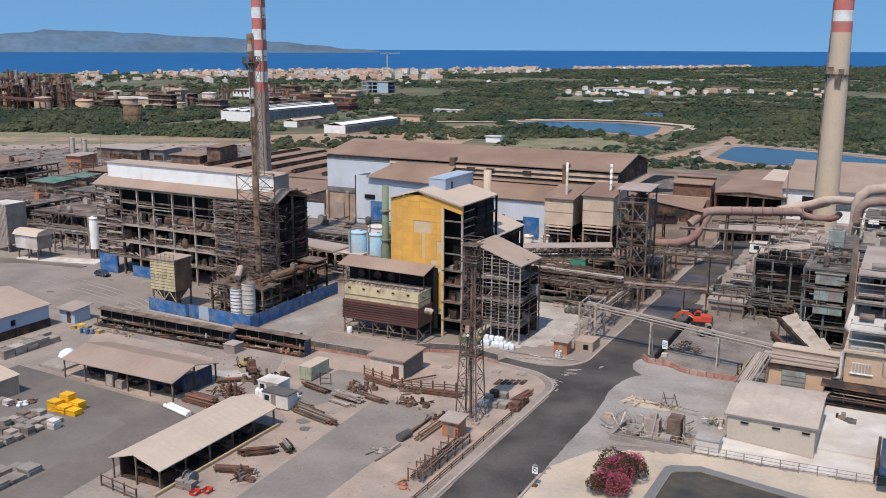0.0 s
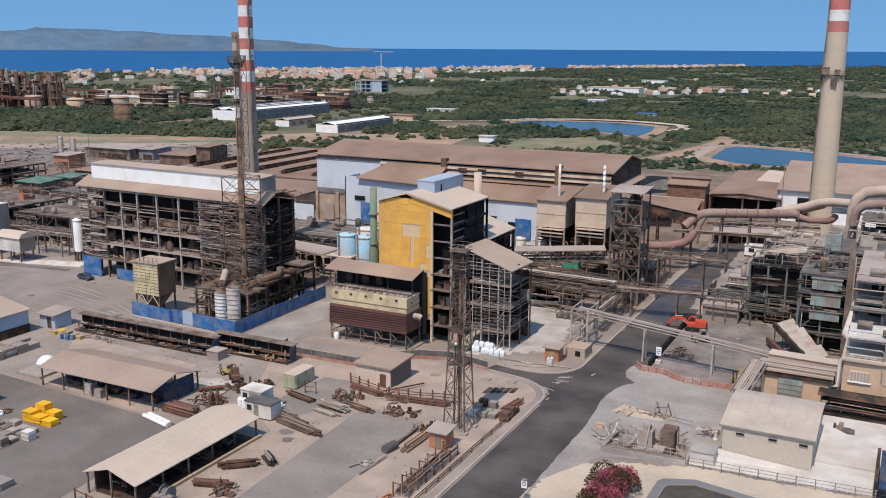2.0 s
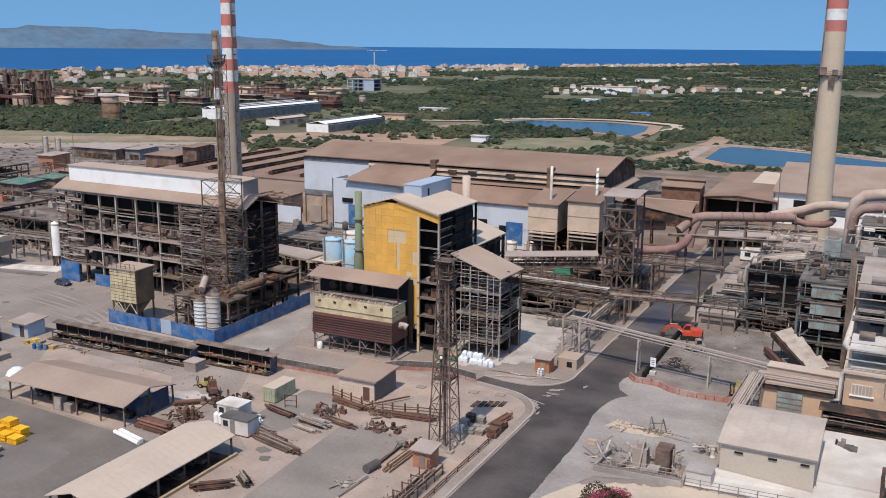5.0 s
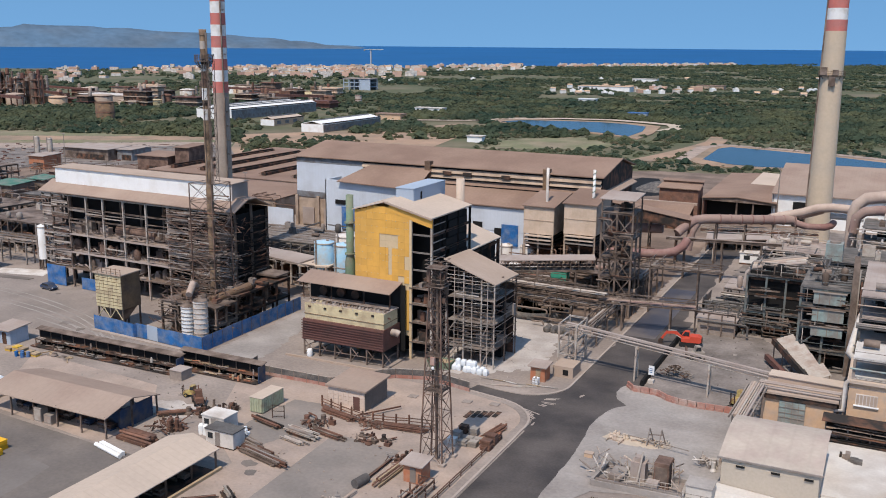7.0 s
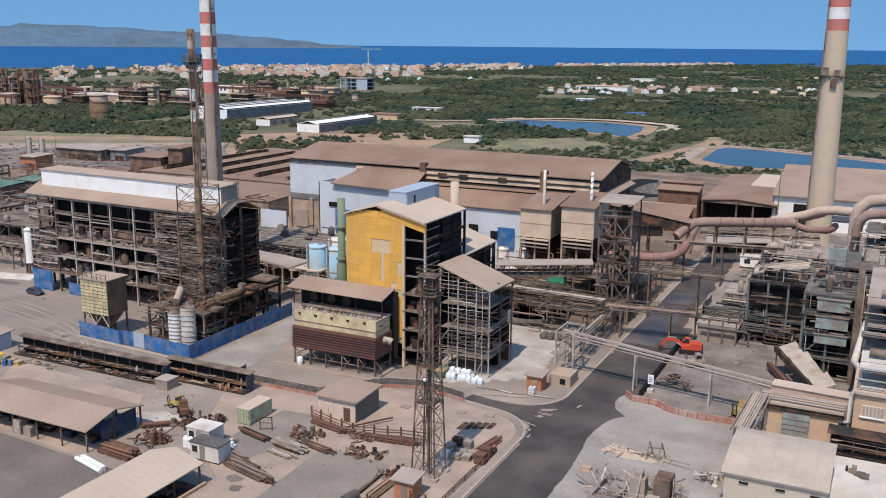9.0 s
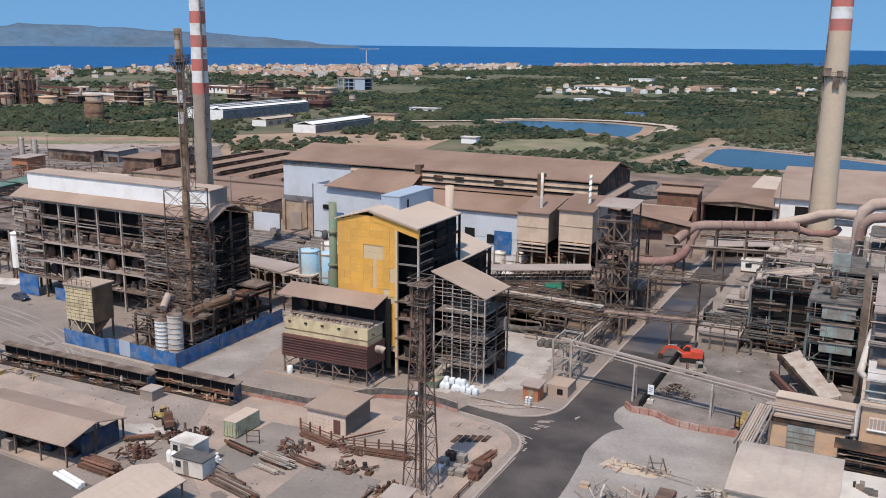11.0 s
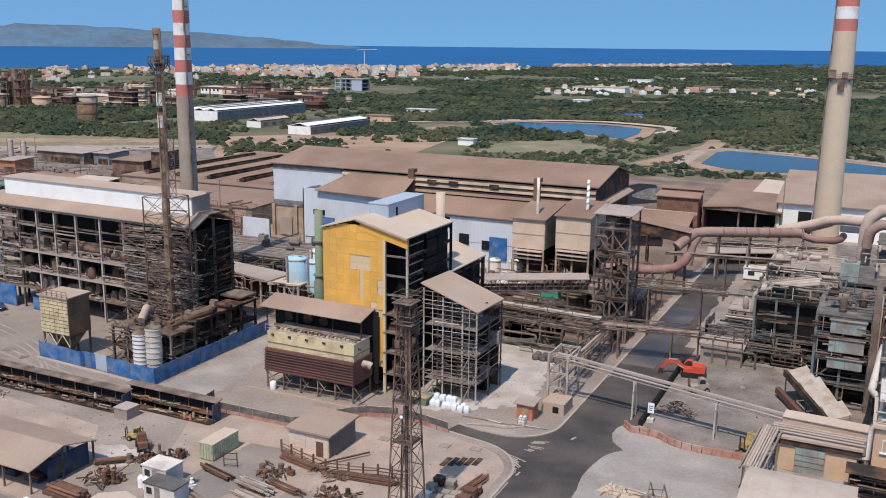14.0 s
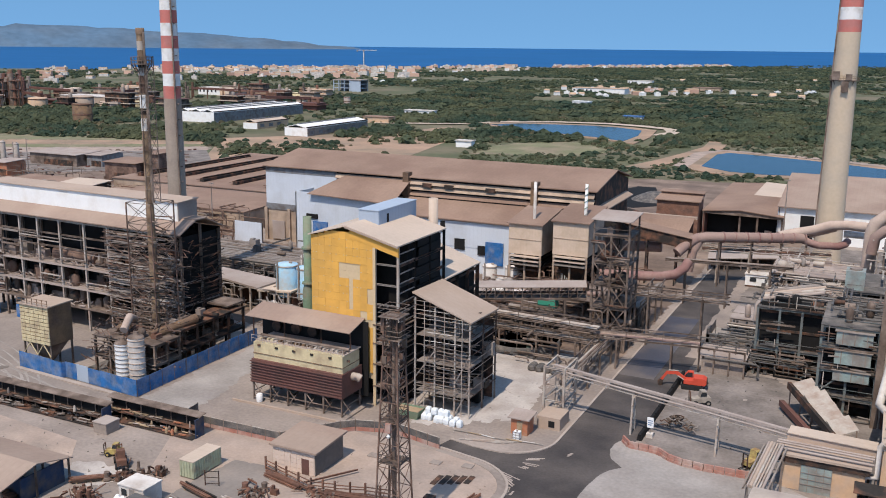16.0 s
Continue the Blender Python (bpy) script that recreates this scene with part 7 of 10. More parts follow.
part("hood", Shape().box(-29.4, -27.6, 118.2, 119.8, .3, 2.7).box(-29.0, -28.0, 118.5, 119.4, 2.7, 3.3), "roofgrey", t)
part("settling_box", Shape().box(-31.6, -29.8, 116.4, 119.4, .3, 1.3), "grey", t)
part("shaft", Shape().tube([(-28.4, 117.6, .4), (-28.0, 118.6, 4.2)], .12, 8), "pale", t)
part("ladder_frame", Shape().beam((-24.3, 118.2, 0), (-24.3, 118.2, 3.6), .1).beam((-24.3, 119, 0), (-24.3, 119, 3.6), .1).beam((-24.3, 118.2, 1.5), (-24.3, 119, 1.5), .1), "pale", t)
for k in range(44):
    a = (R(-34.5, -23.0), R(115.6, 122.5), R(.2, 1.4))
    bar(t, "pipe", a, (a[0] + R(-1.8, 1.8), a[1] + R(-.9, .9), a[2] + R(-.2, 1.5)), R(.08, .22), R(.08, .22), random.choice(("pale", "whitedust", "roofpale", "roofgrey", "grey")), random.choice(("pipe", "box")))
for k in range(5):
    x, y = -31.0 + k * 1.6, 119.4 + (k % 2) * 1.2
    for dx in (0, .9):
        bar(t, "frame_leg", (x + dx, y, 0), (x + dx, y, 2.6 + .3 * (k % 3)), .1, .1, "pale", "box")
    bar(t, "frame_beam", (x, y, 2.4), (x + .9, y, 2.4 + .2 * (k % 2)), .1, .14, "roofgrey", "box")
    bar(t, "frame_brace", (x, y, .4), (x + .9, y, 2.2), .07, .07, "grey", "box")
part("slotted_rim", Shape().beam((-32.9, 115.3, .95), (-23.0, 115.8, .95), .2, .22), "grey", t, "grey slotted steel rim")
for k in range(9):
    part("slot", Shape().beam((-32.4 + k * 1.06, 115.1 + k * .05, .5), (-31.7 + k * 1.06, 115.13 + k * .05, .5), .06, .5), "dark", t)
for h in (.6, 1.1):
    bar(t, "guard_rail", (-30.5, 115.0, 1.1 + h), (-23, 115.5, 1.1 + h), .06, .06, "pale", "box")
for k in range(6):
    bar(t, "rail_post", (-30.5 + k * 1.5, 115.0 + k * .1, 1.1), (-30.5 + k * 1.5, 115.0 + k * .1, 2.2), .06, .06, "pale", "box")
t = thing("pale_hut", -21.2, 119, 0, "low pale concrete box beside the ramp", "box")
part("body", Shape().box(-22.4, -19.4, 117.0, 119.6, 0, 1.7), "slabwhite", t)
part("lid", Shape().box(-22.5, -19.3, 116.9, 119.7, 1.7, 1.82), "paleyard", t)
single("tan_spill", Shape().sheet(ragged([(-36.4, 129.6), (-33, 128.6), (-28, 129.6), (-27.4, 131.4), (-31, 131.8), (-35.8, 131.2)], .35, 91), .052), "sand", "tan dust spilt on the concrete", "dust", kind="structure")
scrap(-33.4, 130.2, 4.4, 1.4, 26, "tan rubble and broken boards on the concrete", ("roofpale", "rooftan", "sand"), .55)
scrap(-29.2, 130.6, 3.4, 1.6, 26, "tan rubble and bent pipes on the concrete", ("roofpale", "pale", "rooftan"), .8)
t = thing("yellow_crate", -36.0, 122.8, 0, "small faded yellow crate on the concrete", "crate")
part("body", Shape().box(-36.6, -35.5, 122.4, 123.2, 0.05, .55), "plaster", t)
part("lid", Shape().box(-36.65, -35.45, 122.35, 123.25, .55, .62), "rooftan", t)
t = thing("dredge_boom", -30, 130, 0, "thin dusty pump boom propped on a frame", "boom")
bar(t, "pole", (-33.0, 130.4, .7), (-24.4, 128.6, .9), .14, .14, "grey", "pipe")
for x in (-30.2, -28.6):
    bar(t, "leg", (x, 129.4, 0), (x + .3, 129.7, 2.6), .12, .12, "grey", "box")
    bar(t, "leg", (x + .8, 130.6, 0), (x + .3, 129.7, 2.6), .12, .12, "grey", "box")
bar(t, "cross_bar", (-30.0, 129.7, 1.6), (-28.2, 129.7, 1.9), .1, .1, "steel", "box")
scrap(-21.6, 127.0, 2.4, 2.6, 22, "pale equipment frame with valves", ("grey", "whitedust", "pale"), 1.6)
pipe_rack((-18.6, 146.5, 5.0), (-19.6, 136.0, 3.6), 6, "bundle of dusty pipes descending to the store", "grey", ("roofgrey", "rooftan", "pale"), 2.6, 2, truss=False, seed=41)
t = thing("pipe_shelf", -2, 143.5, 0, "long dark shelf of stacked pipes", "shelf")
for z in (.5, 1.5, 2.5):
    bar(t, "shelf", (-9, 142.6, z), (8, 142.0, z), 1.6, .12, "dark", "box")
    for k in range(7):
        bar(t, "pipe", (-9 + R(0, 2), 142 + k * .2, z + .2), (8 - R(0, 2), 141.6 + k * .2, z + .2), .18, .18, random.choice(("dark", "steel", "black")), "pipe")
for k in range(7):
    bar(t, "upright", (-9 + k * 2.8, 142.4, 0), (-9 + k * 2.8, 142.4, 3.2), .18, .18, "grey")
part("cover", Shape().slab((-9.5, 141.2, 3.4), (8, 140.8, 3.4), (8, 143.8, 3.6), (-9.5, 144, 3.6), .1), "dark", t)

# ---- excavator and other machines ----


def excavator(x, y, ang, paint, label, k=1.0, name="excavator"):
    t = thing(name, x, y, 0, label, "excavator")
    for a in (-1, 1):
        tr = part("track", Shape().along_y([(-1.9, .25), (-1.6, 0), (1.6, 0), (1.9, .25), (1.9, .7), (1.6, .9), (-1.6, .9), (-1.9, .7)], a * 1.15 - .3, a * 1.15 + .3), "rubber", None)
        tr.matrix_basis = pose(x, y, 0)
        tr.parent, tr.matrix_parent_inverse = t, BASE[t].inverted()
    part("body", moved(Shape().along_y([(-1.5, 1.0), (2.2, 1.0), (2.5, 1.3), (2.5, 2.0), (1.9, 2.3), (.2, 2.3), (.2, 1.8), (-1.5, 1.7)], -1.2, 1.2), x, y), paint, t, "engine house")
    c = part("cab", moved(Shape().along_y([(-1.5, 1.1), (.1, 1.1), (.1, 2.9), (-.9, 2.95), (-1.5, 2.1)], .35, 1.25), x, y), paint, t)
    part("window", moved(Shape().along_y([(-1.4, 1.9), (-.05, 1.9), (-.05, 2.75), (-.85, 2.8), (-1.4, 2.1)], .3, 1.3), x, y), "glass", c)
    part("boom", moved(Shape().beam((-1.2, -.2, 1.5), (-2.9, -.2, 2.7), .45, .6).beam((-2.8, -.2, 2.7), (-4.6, -.2, 2.5), .4, .5), x, y), paint, t)
    part("arm", moved(Shape().beam((-4.5, -.2, 2.7), (-5.6, -.2, 1.0), .35, .45), x, y), paint, t)
    part("bucket", moved(Shape().along_y([(-6.1, .15), (-5.3, .05), (-5.2, .9), (-5.7, 1.2), (-6.2, .8)], -.7, .3), x, y), "dark", t)
    part("ram", moved(Shape().tube([(-1.0, -.55, 1.3), (-2.6, -.55, 2.2)], .1, 8).tube([(-2.6, -.2, 3.1), (-4.3, -.2, 3.0)], .1, 8), x, y), "pale", t)
    part("counterweight", moved(Shape().box(2.2, 2.7, -1.15, 1.15, 1.0, 1.9), x, y), "dark", t)
    t.matrix_basis = pose(x, y, 0, 0, 0, ang) @ Matrix.Diagonal((k, k, k, 1))
    return t


def moved(s, x, y, z=0.0):
    s.v = [(a + x, b + y, c + z) for a, b, c in s.v]
    return s


excavator(-34.2, 175.4, 8, "orange", "orange tracked excavator with folded boom", 0.86)


def loader(x, y, ang, paint, label, name="loader"):
    t = thing(name, x, y, 0, label, "vehicle")
    part("body", moved(Shape().along_y([(-1.8, .6), (1.6, .6), (1.6, 1.5), (.3, 1.6), (-1.8, 1.3)], -.7, .7), x, y), paint, t)
    c = part("cab", moved(Shape().along_y([(-.4, 1.5), (.9, 1.5), (.8, 2.7), (-.2, 2.7)], -.6, .6), x, y), paint, t)
    part("window", moved(Shape().along_y([(-.32, 1.75), (.82, 1.75), (.74, 2.5), (-.15, 2.5)], -.63, .63), x, y), "glass", c)
    part("mast", moved(Shape().beam((-2.0, -.4, .3), (-2.1, -.4, 2.6), .15).beam((-2.0, .4, .3), (-2.1, .4, 2.6), .15).beam((-2.05, -.4, 2.5), (-2.05, .4, 2.5), .12), x, y), "dark", t)
    part("fork", moved(Shape().box(-3.1, -2.0, -.45, -.3, .3, .38).box(-3.1, -2.0, .3, .45, .3, .38), x, y), "dark", t)
    for a in (-1.2, 1.1):
        for b in (-.75, .75):
            w = part("wheel", moved(Shape().tube([(a, b - .18, .5), (a, b + .18, .5)], .5, 14), x, y), "rubber", t)
            part("rim", moved(Shape().tube([(a, b - .2, .5), (a, b + .2, .5)], .25, 10), x, y), paint, w)
    t.matrix_basis = pose(x, y, 0, 0, 0, ang) @ Matrix.Diagonal((.85, .85, .85, 1))
    return t


loader(-31.6, 168.8, 30, "greywood", "small dusty grey dumper", "dumper")
loader(-21.4, 150.4, 60, "fadedyellow", "yellow and blue telescopic loader", "telehandler")
loader(-96.0, 115.4, 20, "fadedyellow", "old yellow forklift among scrap", "forklift").scale = (.66, .66, .66)
loader(-93.2, 113.6, -40, "rust", "rusty stripped forklift beside scrap", "forklift")


def car(x, y, ang, label):
    t = thing("car", x, y, 0, label, "car")
    part("body", moved(Shape().along_y([(-2.1, .3), (2.0, .3), (2.1, .7), (1.2, .85), (.6, 1.4), (-1.1, 1.42), (-1.8, .95), (-2.1, .8)], -.82, .82), x, y), "bluedark", t)
    part("window", moved(Shape().along_y([(1.05, .9), (.55, 1.36), (-1.05, 1.37), (-1.6, .97)], -.84, .84), x, y), "glass", t)
    for a in (-1.3, 1.3):
        for b in (-.75, .75):
            w = part("wheel", moved(Shape().tube([(a, b - .1, .32), (a, b + .1, .32)], .32, 14), x, y), "rubber", t)
            part("rim", moved(Shape().tube([(a, b - .12, .32), (a, b + .12, .32)], .18, 10), x, y), "grey", w)
    for a in (-.6, .6):
        part("headlight", moved(Shape().box(2.0, 2.12, a - .15, a + .15, .6, .72), x, y), "white", t)
    t.matrix_basis = pose(x, y, 0, 0, 0, ang)


car(-165.4, 149.6, -8, "dark blue hatchback parked by the burnt building")
t = thing("tyre_heap", -33.5, 157.5, 0, "heap of scrap hoses and bent steel", "scrap heap")
for k in range(26):
    a, r = R(0, 6.28), R(0, 2.6)
    p = (-32.8 + r * math.cos(a), 158.5 + r * .8 * math.sin(a), max(.1, 1.6 - r * .55))
    part("hose", Shape().tube([(p[0] + R(.3, .9) * math.cos(k + i * .8), p[1] + R(.3, .9) * math.sin(k + i * .8), p[2] + R(-.1, .25)) for i in range(6)], .09, 5), random.choice(("dark", "grey", "steel")), t)

# barriers along the works entrance
t = thing("barrier_row", -30, 146, 0, "row of faded red plastic road barriers", "barrier")
line = [(-38.4, 150.2), (-37.2, 148.7), (-34.5, 148.6), (-33.2, 148.5), (-31.6, 147.1), (-29.6, 146.4), (-26.9, 146.2), (-23.0, 146.4), (-19.3, 146.8)]
for a, b in zip(line, line[1:]):
    k = max(1, round(math.hypot(b[0] - a[0], b[1] - a[1]) / 1.4))
    for i in range(k):
        p = Vector((a[0] + (b[0] - a[0]) * i / k, a[1] + (b[1] - a[1]) * i / k, 0))
        q = Vector((a[0] + (b[0] - a[0]) * (i + .94) / k, a[1] + (b[1] - a[1]) * (i + .94) / k, 0))
        part("segment", Shape().beam(p + Vector((0, 0, .2)), q + Vector((0, 0, .2)), .5, .4).beam(p + Vector((0, 0, .65)), q + Vector((0, 0, .65)), .28, .6), "barrier", t)
t = thing("notice_board", -35.5, 153.4, 0, "white notice board on a post at the entrance", "sign")
part("board", Shape().box(-36.0, -35.1, 153.3, 153.4, 1.4, 2.9), "white", t)
for x1, z in ((-35.25, 2.4), (-35.25, 2.1), (-35.4, 1.8)):
    part("writing_bar", Shape().box(-35.85, x1, 153.27, 153.3, z, z + .1), "blue", t)
part("foot", Shape().box(-36.0, -35.1, 153.0, 153.8, 0, .6), "whitedust", t)
bar(t, "post", (-35.55, 153.45, .5), (-35.55, 153.45, 2.9), .1, .1, "grey", "pipe")
t = thing("lane_divider", -38.4, 162, 0, "low black concrete kerb blocks beside the road", "barrier")
for k in range(10):
    part("block", Shape().along_y([(-36.9, 0), (-36.2, 0), (-36.35, .9), (-36.75, .9)], 151.5 + k * 2.9, 154.2 + k * 2.9), "black", t)
t = thing("road_sign", -37.4, 97.6, 0, "white road sign on a grey post", "sign")
bar(t, "post", (-37.4, 97.6, 0), (-37.4, 97.6, 3.0), .08, .08, "grey", "pipe")
part("board", Shape().box(-37.75, -37.05, 97.5, 97.55, 1.7, 2.6), "white", t)
part("board", Shape().lathe(-37.4, 97.55, [(.3, 2.75), (.3, 2.8)], 14), "grey", t)
part("symbol", Shape().tube([(-37.4 + .2 * math.cos(a * .524), 97.48, 2.2 + .2 * math.sin(a * .524)) for a in range(13)], .04, 5), "dark", t)
part("foot", Shape().box(-37.7, -37.1, 97.3, 97.9, 0, .25), "dark", t)

# ---- storage yard ----
shed("open_store", -118.4, -95.6, 98.0, 107.6, 3.2, 1.2, "x", "roofmain", "open shed with tan sheet roof on posts", nx=6, ny=3)
t = thing("shed_screen", -97, 103, 0, "dark blue sheet screen inside the open shed", "screen")
# long rear sheet added so the space under the roof looks shaded
part("sheet", Shape().box(-117.5, -96.2, 101.6, 101.75, 0, 3.0), "bluedark", t)
part("sheet", Shape().box(-96.2, -96.0, 101, 107.2, 0, 2.9), "bluedark", t)
shed("timber_store", -84.2, -76.6, 75.6, 97.6, 2.9, 1.15, "y", "roofpale", "long open shed with pale sheet roof", nx=3, ny=6)
t = thing("store_screen", -84, 86, 0, "dark sheet side of the long open shed", "screen")
part("sheet", Shape().box(-84.1, -83.9, 76.5, 97.4, 0, 2.7), "dark", t)
# black sheet and dark floor layer paint the shade below the roof
part("inner_sheet", Shape().box(-80.0, -79.85, 77.5, 97.2, 0, 3.3), "black", t, "added black sheet for shade under the roof")
part("floor_mat", Shape().box(-83.8, -76.9, 76.2, 97.3, 0.0, .07), "dark", t, "dark layer painting shade on the shed floor")
part("kerb", Shape().box(-76.3, -75.9, 74, 98, 0, .4), "wood", t)
# goods below both sheds are added in dark colours to deepen the shade
for k in range(9):
    pallet_pile(-82.8 + (k % 2) * 3, 78 + k * 2.1, 2, 1, 4, ("dark", "steel", "black"), "dark goods added to deepen shade under the long shed", "goods under the shed")
for k in range(5):
    pallet_pile(-115.5 + k * 4, 100.2, 2, 1, 4, ("dark", "bluedark", "steel"), "dark goods added to deepen shade under the tan shed", "goods under the shed")
for x in (-108.5, -106.6):
    t = thing("switch_cabinet", x, 98.6, 0, "grey switch cabinet beside the shed", "cabinet", "cabinets")
    part("body", Shape().box(x - .7, x + .7, 97.9, 99.1, .15, 2.1 if x < -107 else 1.4), "grey", t)
    part("door", Shape().box(x - .6, x + .6, 97.84, 97.9, .3, 1.9 if x < -107 else 1.2), "pale", t)
    part("plinth", Shape().box(x - .75, x + .75, 97.85, 99.15, 0, .15), "kerb", t)

# lean-to racks by the lane
for x0, x1, y in ((-137.0, -104.4, 120.6), (-106.8, -90.3, 123.4)):
    t = thing("lean_to_rack", (x0 + x1) / 2, y, 0, "long dark lean-to rack full of spare parts", "rack", "lean-to racks")
    part("back_wall", Shape().box(x0, x1, y + 2.4, y + 2.55, 0, 3.0), "black", t)
    part("roof", Shape().slab((x0 - .2, y + 1.6, 2.85), (x1 + .2, y + 1.6, 2.85), (x1 + .2, y + 2.9, 3.1), (x0 - .2, y + 2.9, 3.1), .1), "steel", t, "rusty narrow sheet roof")
    n = int((x1 - x0) / 2.6)
    for i in range(n + 1):
        x = x0 + (x1 - x0) * i / n
        bar(t, "upright", (x, y + 1.3, 0), (x, y + 1.3, 1.3), .12, .12, "steel")
        bar(t, "upright", (x, y + 2.3, 0), (x, y + 2.3, 2.9), .12, .12, "steel")
    for z in (.15, 1.1):
        part("shelf", Shape().box(x0, x1, y + (.0 if z < 1 else 1.0), y + 2.3, z, z + .08), "dark", t)
    part("end_panel", Shape().box(x1 - .05, x1 + .1, y + .8, y + 2.5, 0, 2.7), "bluedark", t)
    for k in range(int((x1 - x0) * 3.0)):
        x, z = R(x0, x1 - 1), random.choice((.23, .23, 1.18))
        yy = y + (R(.0, 1.6) if z < 1 else R(1.1, 1.8))
        m = random.choice(("grey", "steel", "greywood", "dark", "pale", "steel", "grey", "dark") if x0 < -110 else ("wood", "rust", "wood", "roofgrey", "brick", "steel"))
        if random.random() < .88:
            bar(t, "spare_part", (x, yy, z + .2), (x + R(.5, 2.4), yy + R(-.4, .4), z + R(.1, .4)), R(.08, .24), R(.06, .22), m, random.choice(("box", "pipe", "I")))
        else:
            r = R(.12, .24)
            part("spare_part", Shape().lathe(x, yy, [(r, z), (r, z + R(.3, .8)), (r * .5, z + .85)], 8), m, t)
t = thing("generator_box", -103.3, 121.5, 0, "grey concrete box between the racks", "box")
part("body", Shape().box(-104.2, -101.8, 119.6, 122.0, 0, 1.5), "yard", t)
part("lid", Shape().box(-104.3, -101.7, 119.5, 122.1, 1.5, 1.62), "roofgrey", t)

# block hut
t = thing("block_hut", -73, 124, 0, "pink block hut with flat dusty grey-brown roof", "hut")
part("wall", Shape().box(-75.9, -69.7, 122.2, 128.6, 0, 3.1), "block", t)
# thin grey skin puts the shade of the right side into its colour
part("side_wall", Shape().box(-69.7, -69.6, 122.2, 128.6, 0, 3.1), "greypatch", t)
part("roof", Shape().slab((-76.3, 121.8, 3.3), (-69.2, 121.8, 3.3), (-69.2, 129.1, 3.6), (-76.3, 129.1, 3.6), .25), "roofmain", t)
part("door", Shape().box(-71.6, -70.5, 122.08, 122.2, 0, 2.1), "maroon", t)
for k in range(5):
    for j in range(7):
        part("block", Shape().box(-75.9 + j * .886, -75.9 + j * .886 + .85, 122.13, 122.2, .06 + k * .6, .06 + k * .6 + .55), "block", t)
t = thing("tube_barrier", -68, 118, 0, "rusty tube barrier round the hut", "barrier")
LINE = [(-76.4, 121.2), (-72.4, 120.0), (-68.0, 118.8), (-65.0, 119.4), (-61.5, 120.6), (-57.8, 121.2)]
for (xa, ya), (xb, yb) in zip(LINE, LINE[1:]):
    for z in (.35, .8, 1.25):
        bar(t, "rail", (xa, ya, z), (xb, yb, z + R(-.1, .1)), .14, .14, "rust", "pipe")
    for f in (0.0, .5):
        x, y = xa + (xb - xa) * f, ya + (yb - ya) * f
        bar(t, "post", (x, y, 0), (x, y, 1.75), .2, .2, "rust", "I")
bar(t, "rail", (-69.5, 119.5, .5), (-65.5, 125.5, .5), .2, .2, "rust", "I")
pipe_pile(-62.6, 119.2, 9, 8, 5, "rust", "long rusty steel sections beside the barrier", 2)
scrap(-66.5, 118.0, 4, 1.6, 26, "rusty fittings heaped at the barrier", ("rust", "rust", "steel"), .9)
pipe_pile(-72.0, 119.2, 7, -12, 4, "rust", "rusty channels along the hut", 2)

# radio mast
t = thing("lattice_mast", -54.2, 114.5, 0, "rusty lattice mast with cable boxes", "mast")
MX, MY, MH = -53.4, 113.0, 25.6


def leg_at(i, z):
    w = 1.6 - (1.6 - .75) * min(z / 24.0, 1)
    a, b = ((-1, -1), (1, -1), (1, 1), (-1, 1))[i % 4]
    return (MX + a * w, MY + b * w, z)


for i in range(4):
    bar(t, "leg", leg_at(i, 0), leg_at(i, 22), .15, .15, "mastbrown", "box")
    bar(t, "leg", leg_at(i, 22), leg_at(i, MH), .15, .15, "mastbrown", "box")
zs = [0, 3.4, 6.4, 9.2, 11.8, 14.2, 16.4, 18.4, 20.2, 21.8, 23.2, 24.4, 25.6]
for za, zb in zip(zs, zs[1:]):
    for i in range(4):
        bar(t, "rung", leg_at(i, zb), leg_at(i + 1, zb), .07, .07, "mastbrown", "box")
        bar(t, "brace", leg_at(i, za), leg_at(i + 1, zb), .055, .055, "mastbrown", "box")
        bar(t, "brace", leg_at(i + 1, za), leg_at(i, zb), .055, .055, "mastbrown", "box")
for z, w_ in ((9.6, 1.25), (14.3, 1.1), (23.2, 1.3), (25.5, 1.2)):
    part("platform", Shape().box(MX - w_, MX + w_, MY - w_, MY + w_, z, z + .08), "steel", t)
    for h in (.5, 1.0):
        for i in range(4):
            c = ((-w_, -w_), (w_, -w_), (w_, w_), (-w_, w_))
            bar(t, "guard_rail", (MX + c[i][0], MY + c[i][1], z + h), (MX + c[(i + 1) % 4][0], MY + c[(i + 1) % 4][1], z + h), .06, .06, "steel", "box")
part("cable_duct", Shape().beam((MX, MY, .2), (MX, MY, 25), .3, .3), "steel", t)
part("box", Shape().box(MX - .3, MX + .3, MY - 1.4, MY - 1.0, 13.2, 14.2), "barrier", t, "small red and white box")
part("lamp", Shape().lathe(MX, MY - 1.2, [(.15, 12.6), (.22, 12.8), (.1, 13.0)], 8), "white", t)
for i in range(4):
    p = leg_at(i, 0)
    part("footing", Shape().box(p[0] - .45, p[0] + .45, p[1] - .45, p[1] + .45, 0, .35), "kerb", t)

for k in range(12):
    z, a = R(15.5, 25), R(0, 6.28)
    part("aerial", Shape().box(MX + 1.1 * math.cos(a) - .25, MX + 1.1 * math.cos(a) + .25, MY + 1.1 * math.sin(a) - .12, MY + 1.1 * math.sin(a) + .12, z, z + R(.5, 1.6)), random.choice(("mastbrown", "dark", "steel")), t, "small weathered panel aerial")
for k in range(5):
    bar(t, "cable", (MX + R(-.8, .8), MY + R(-.8, .8), 0.3), (MX + R(-.7, .7), MY + R(-.7, .7), 24), .1, .1, "mastbrown", "pipe")

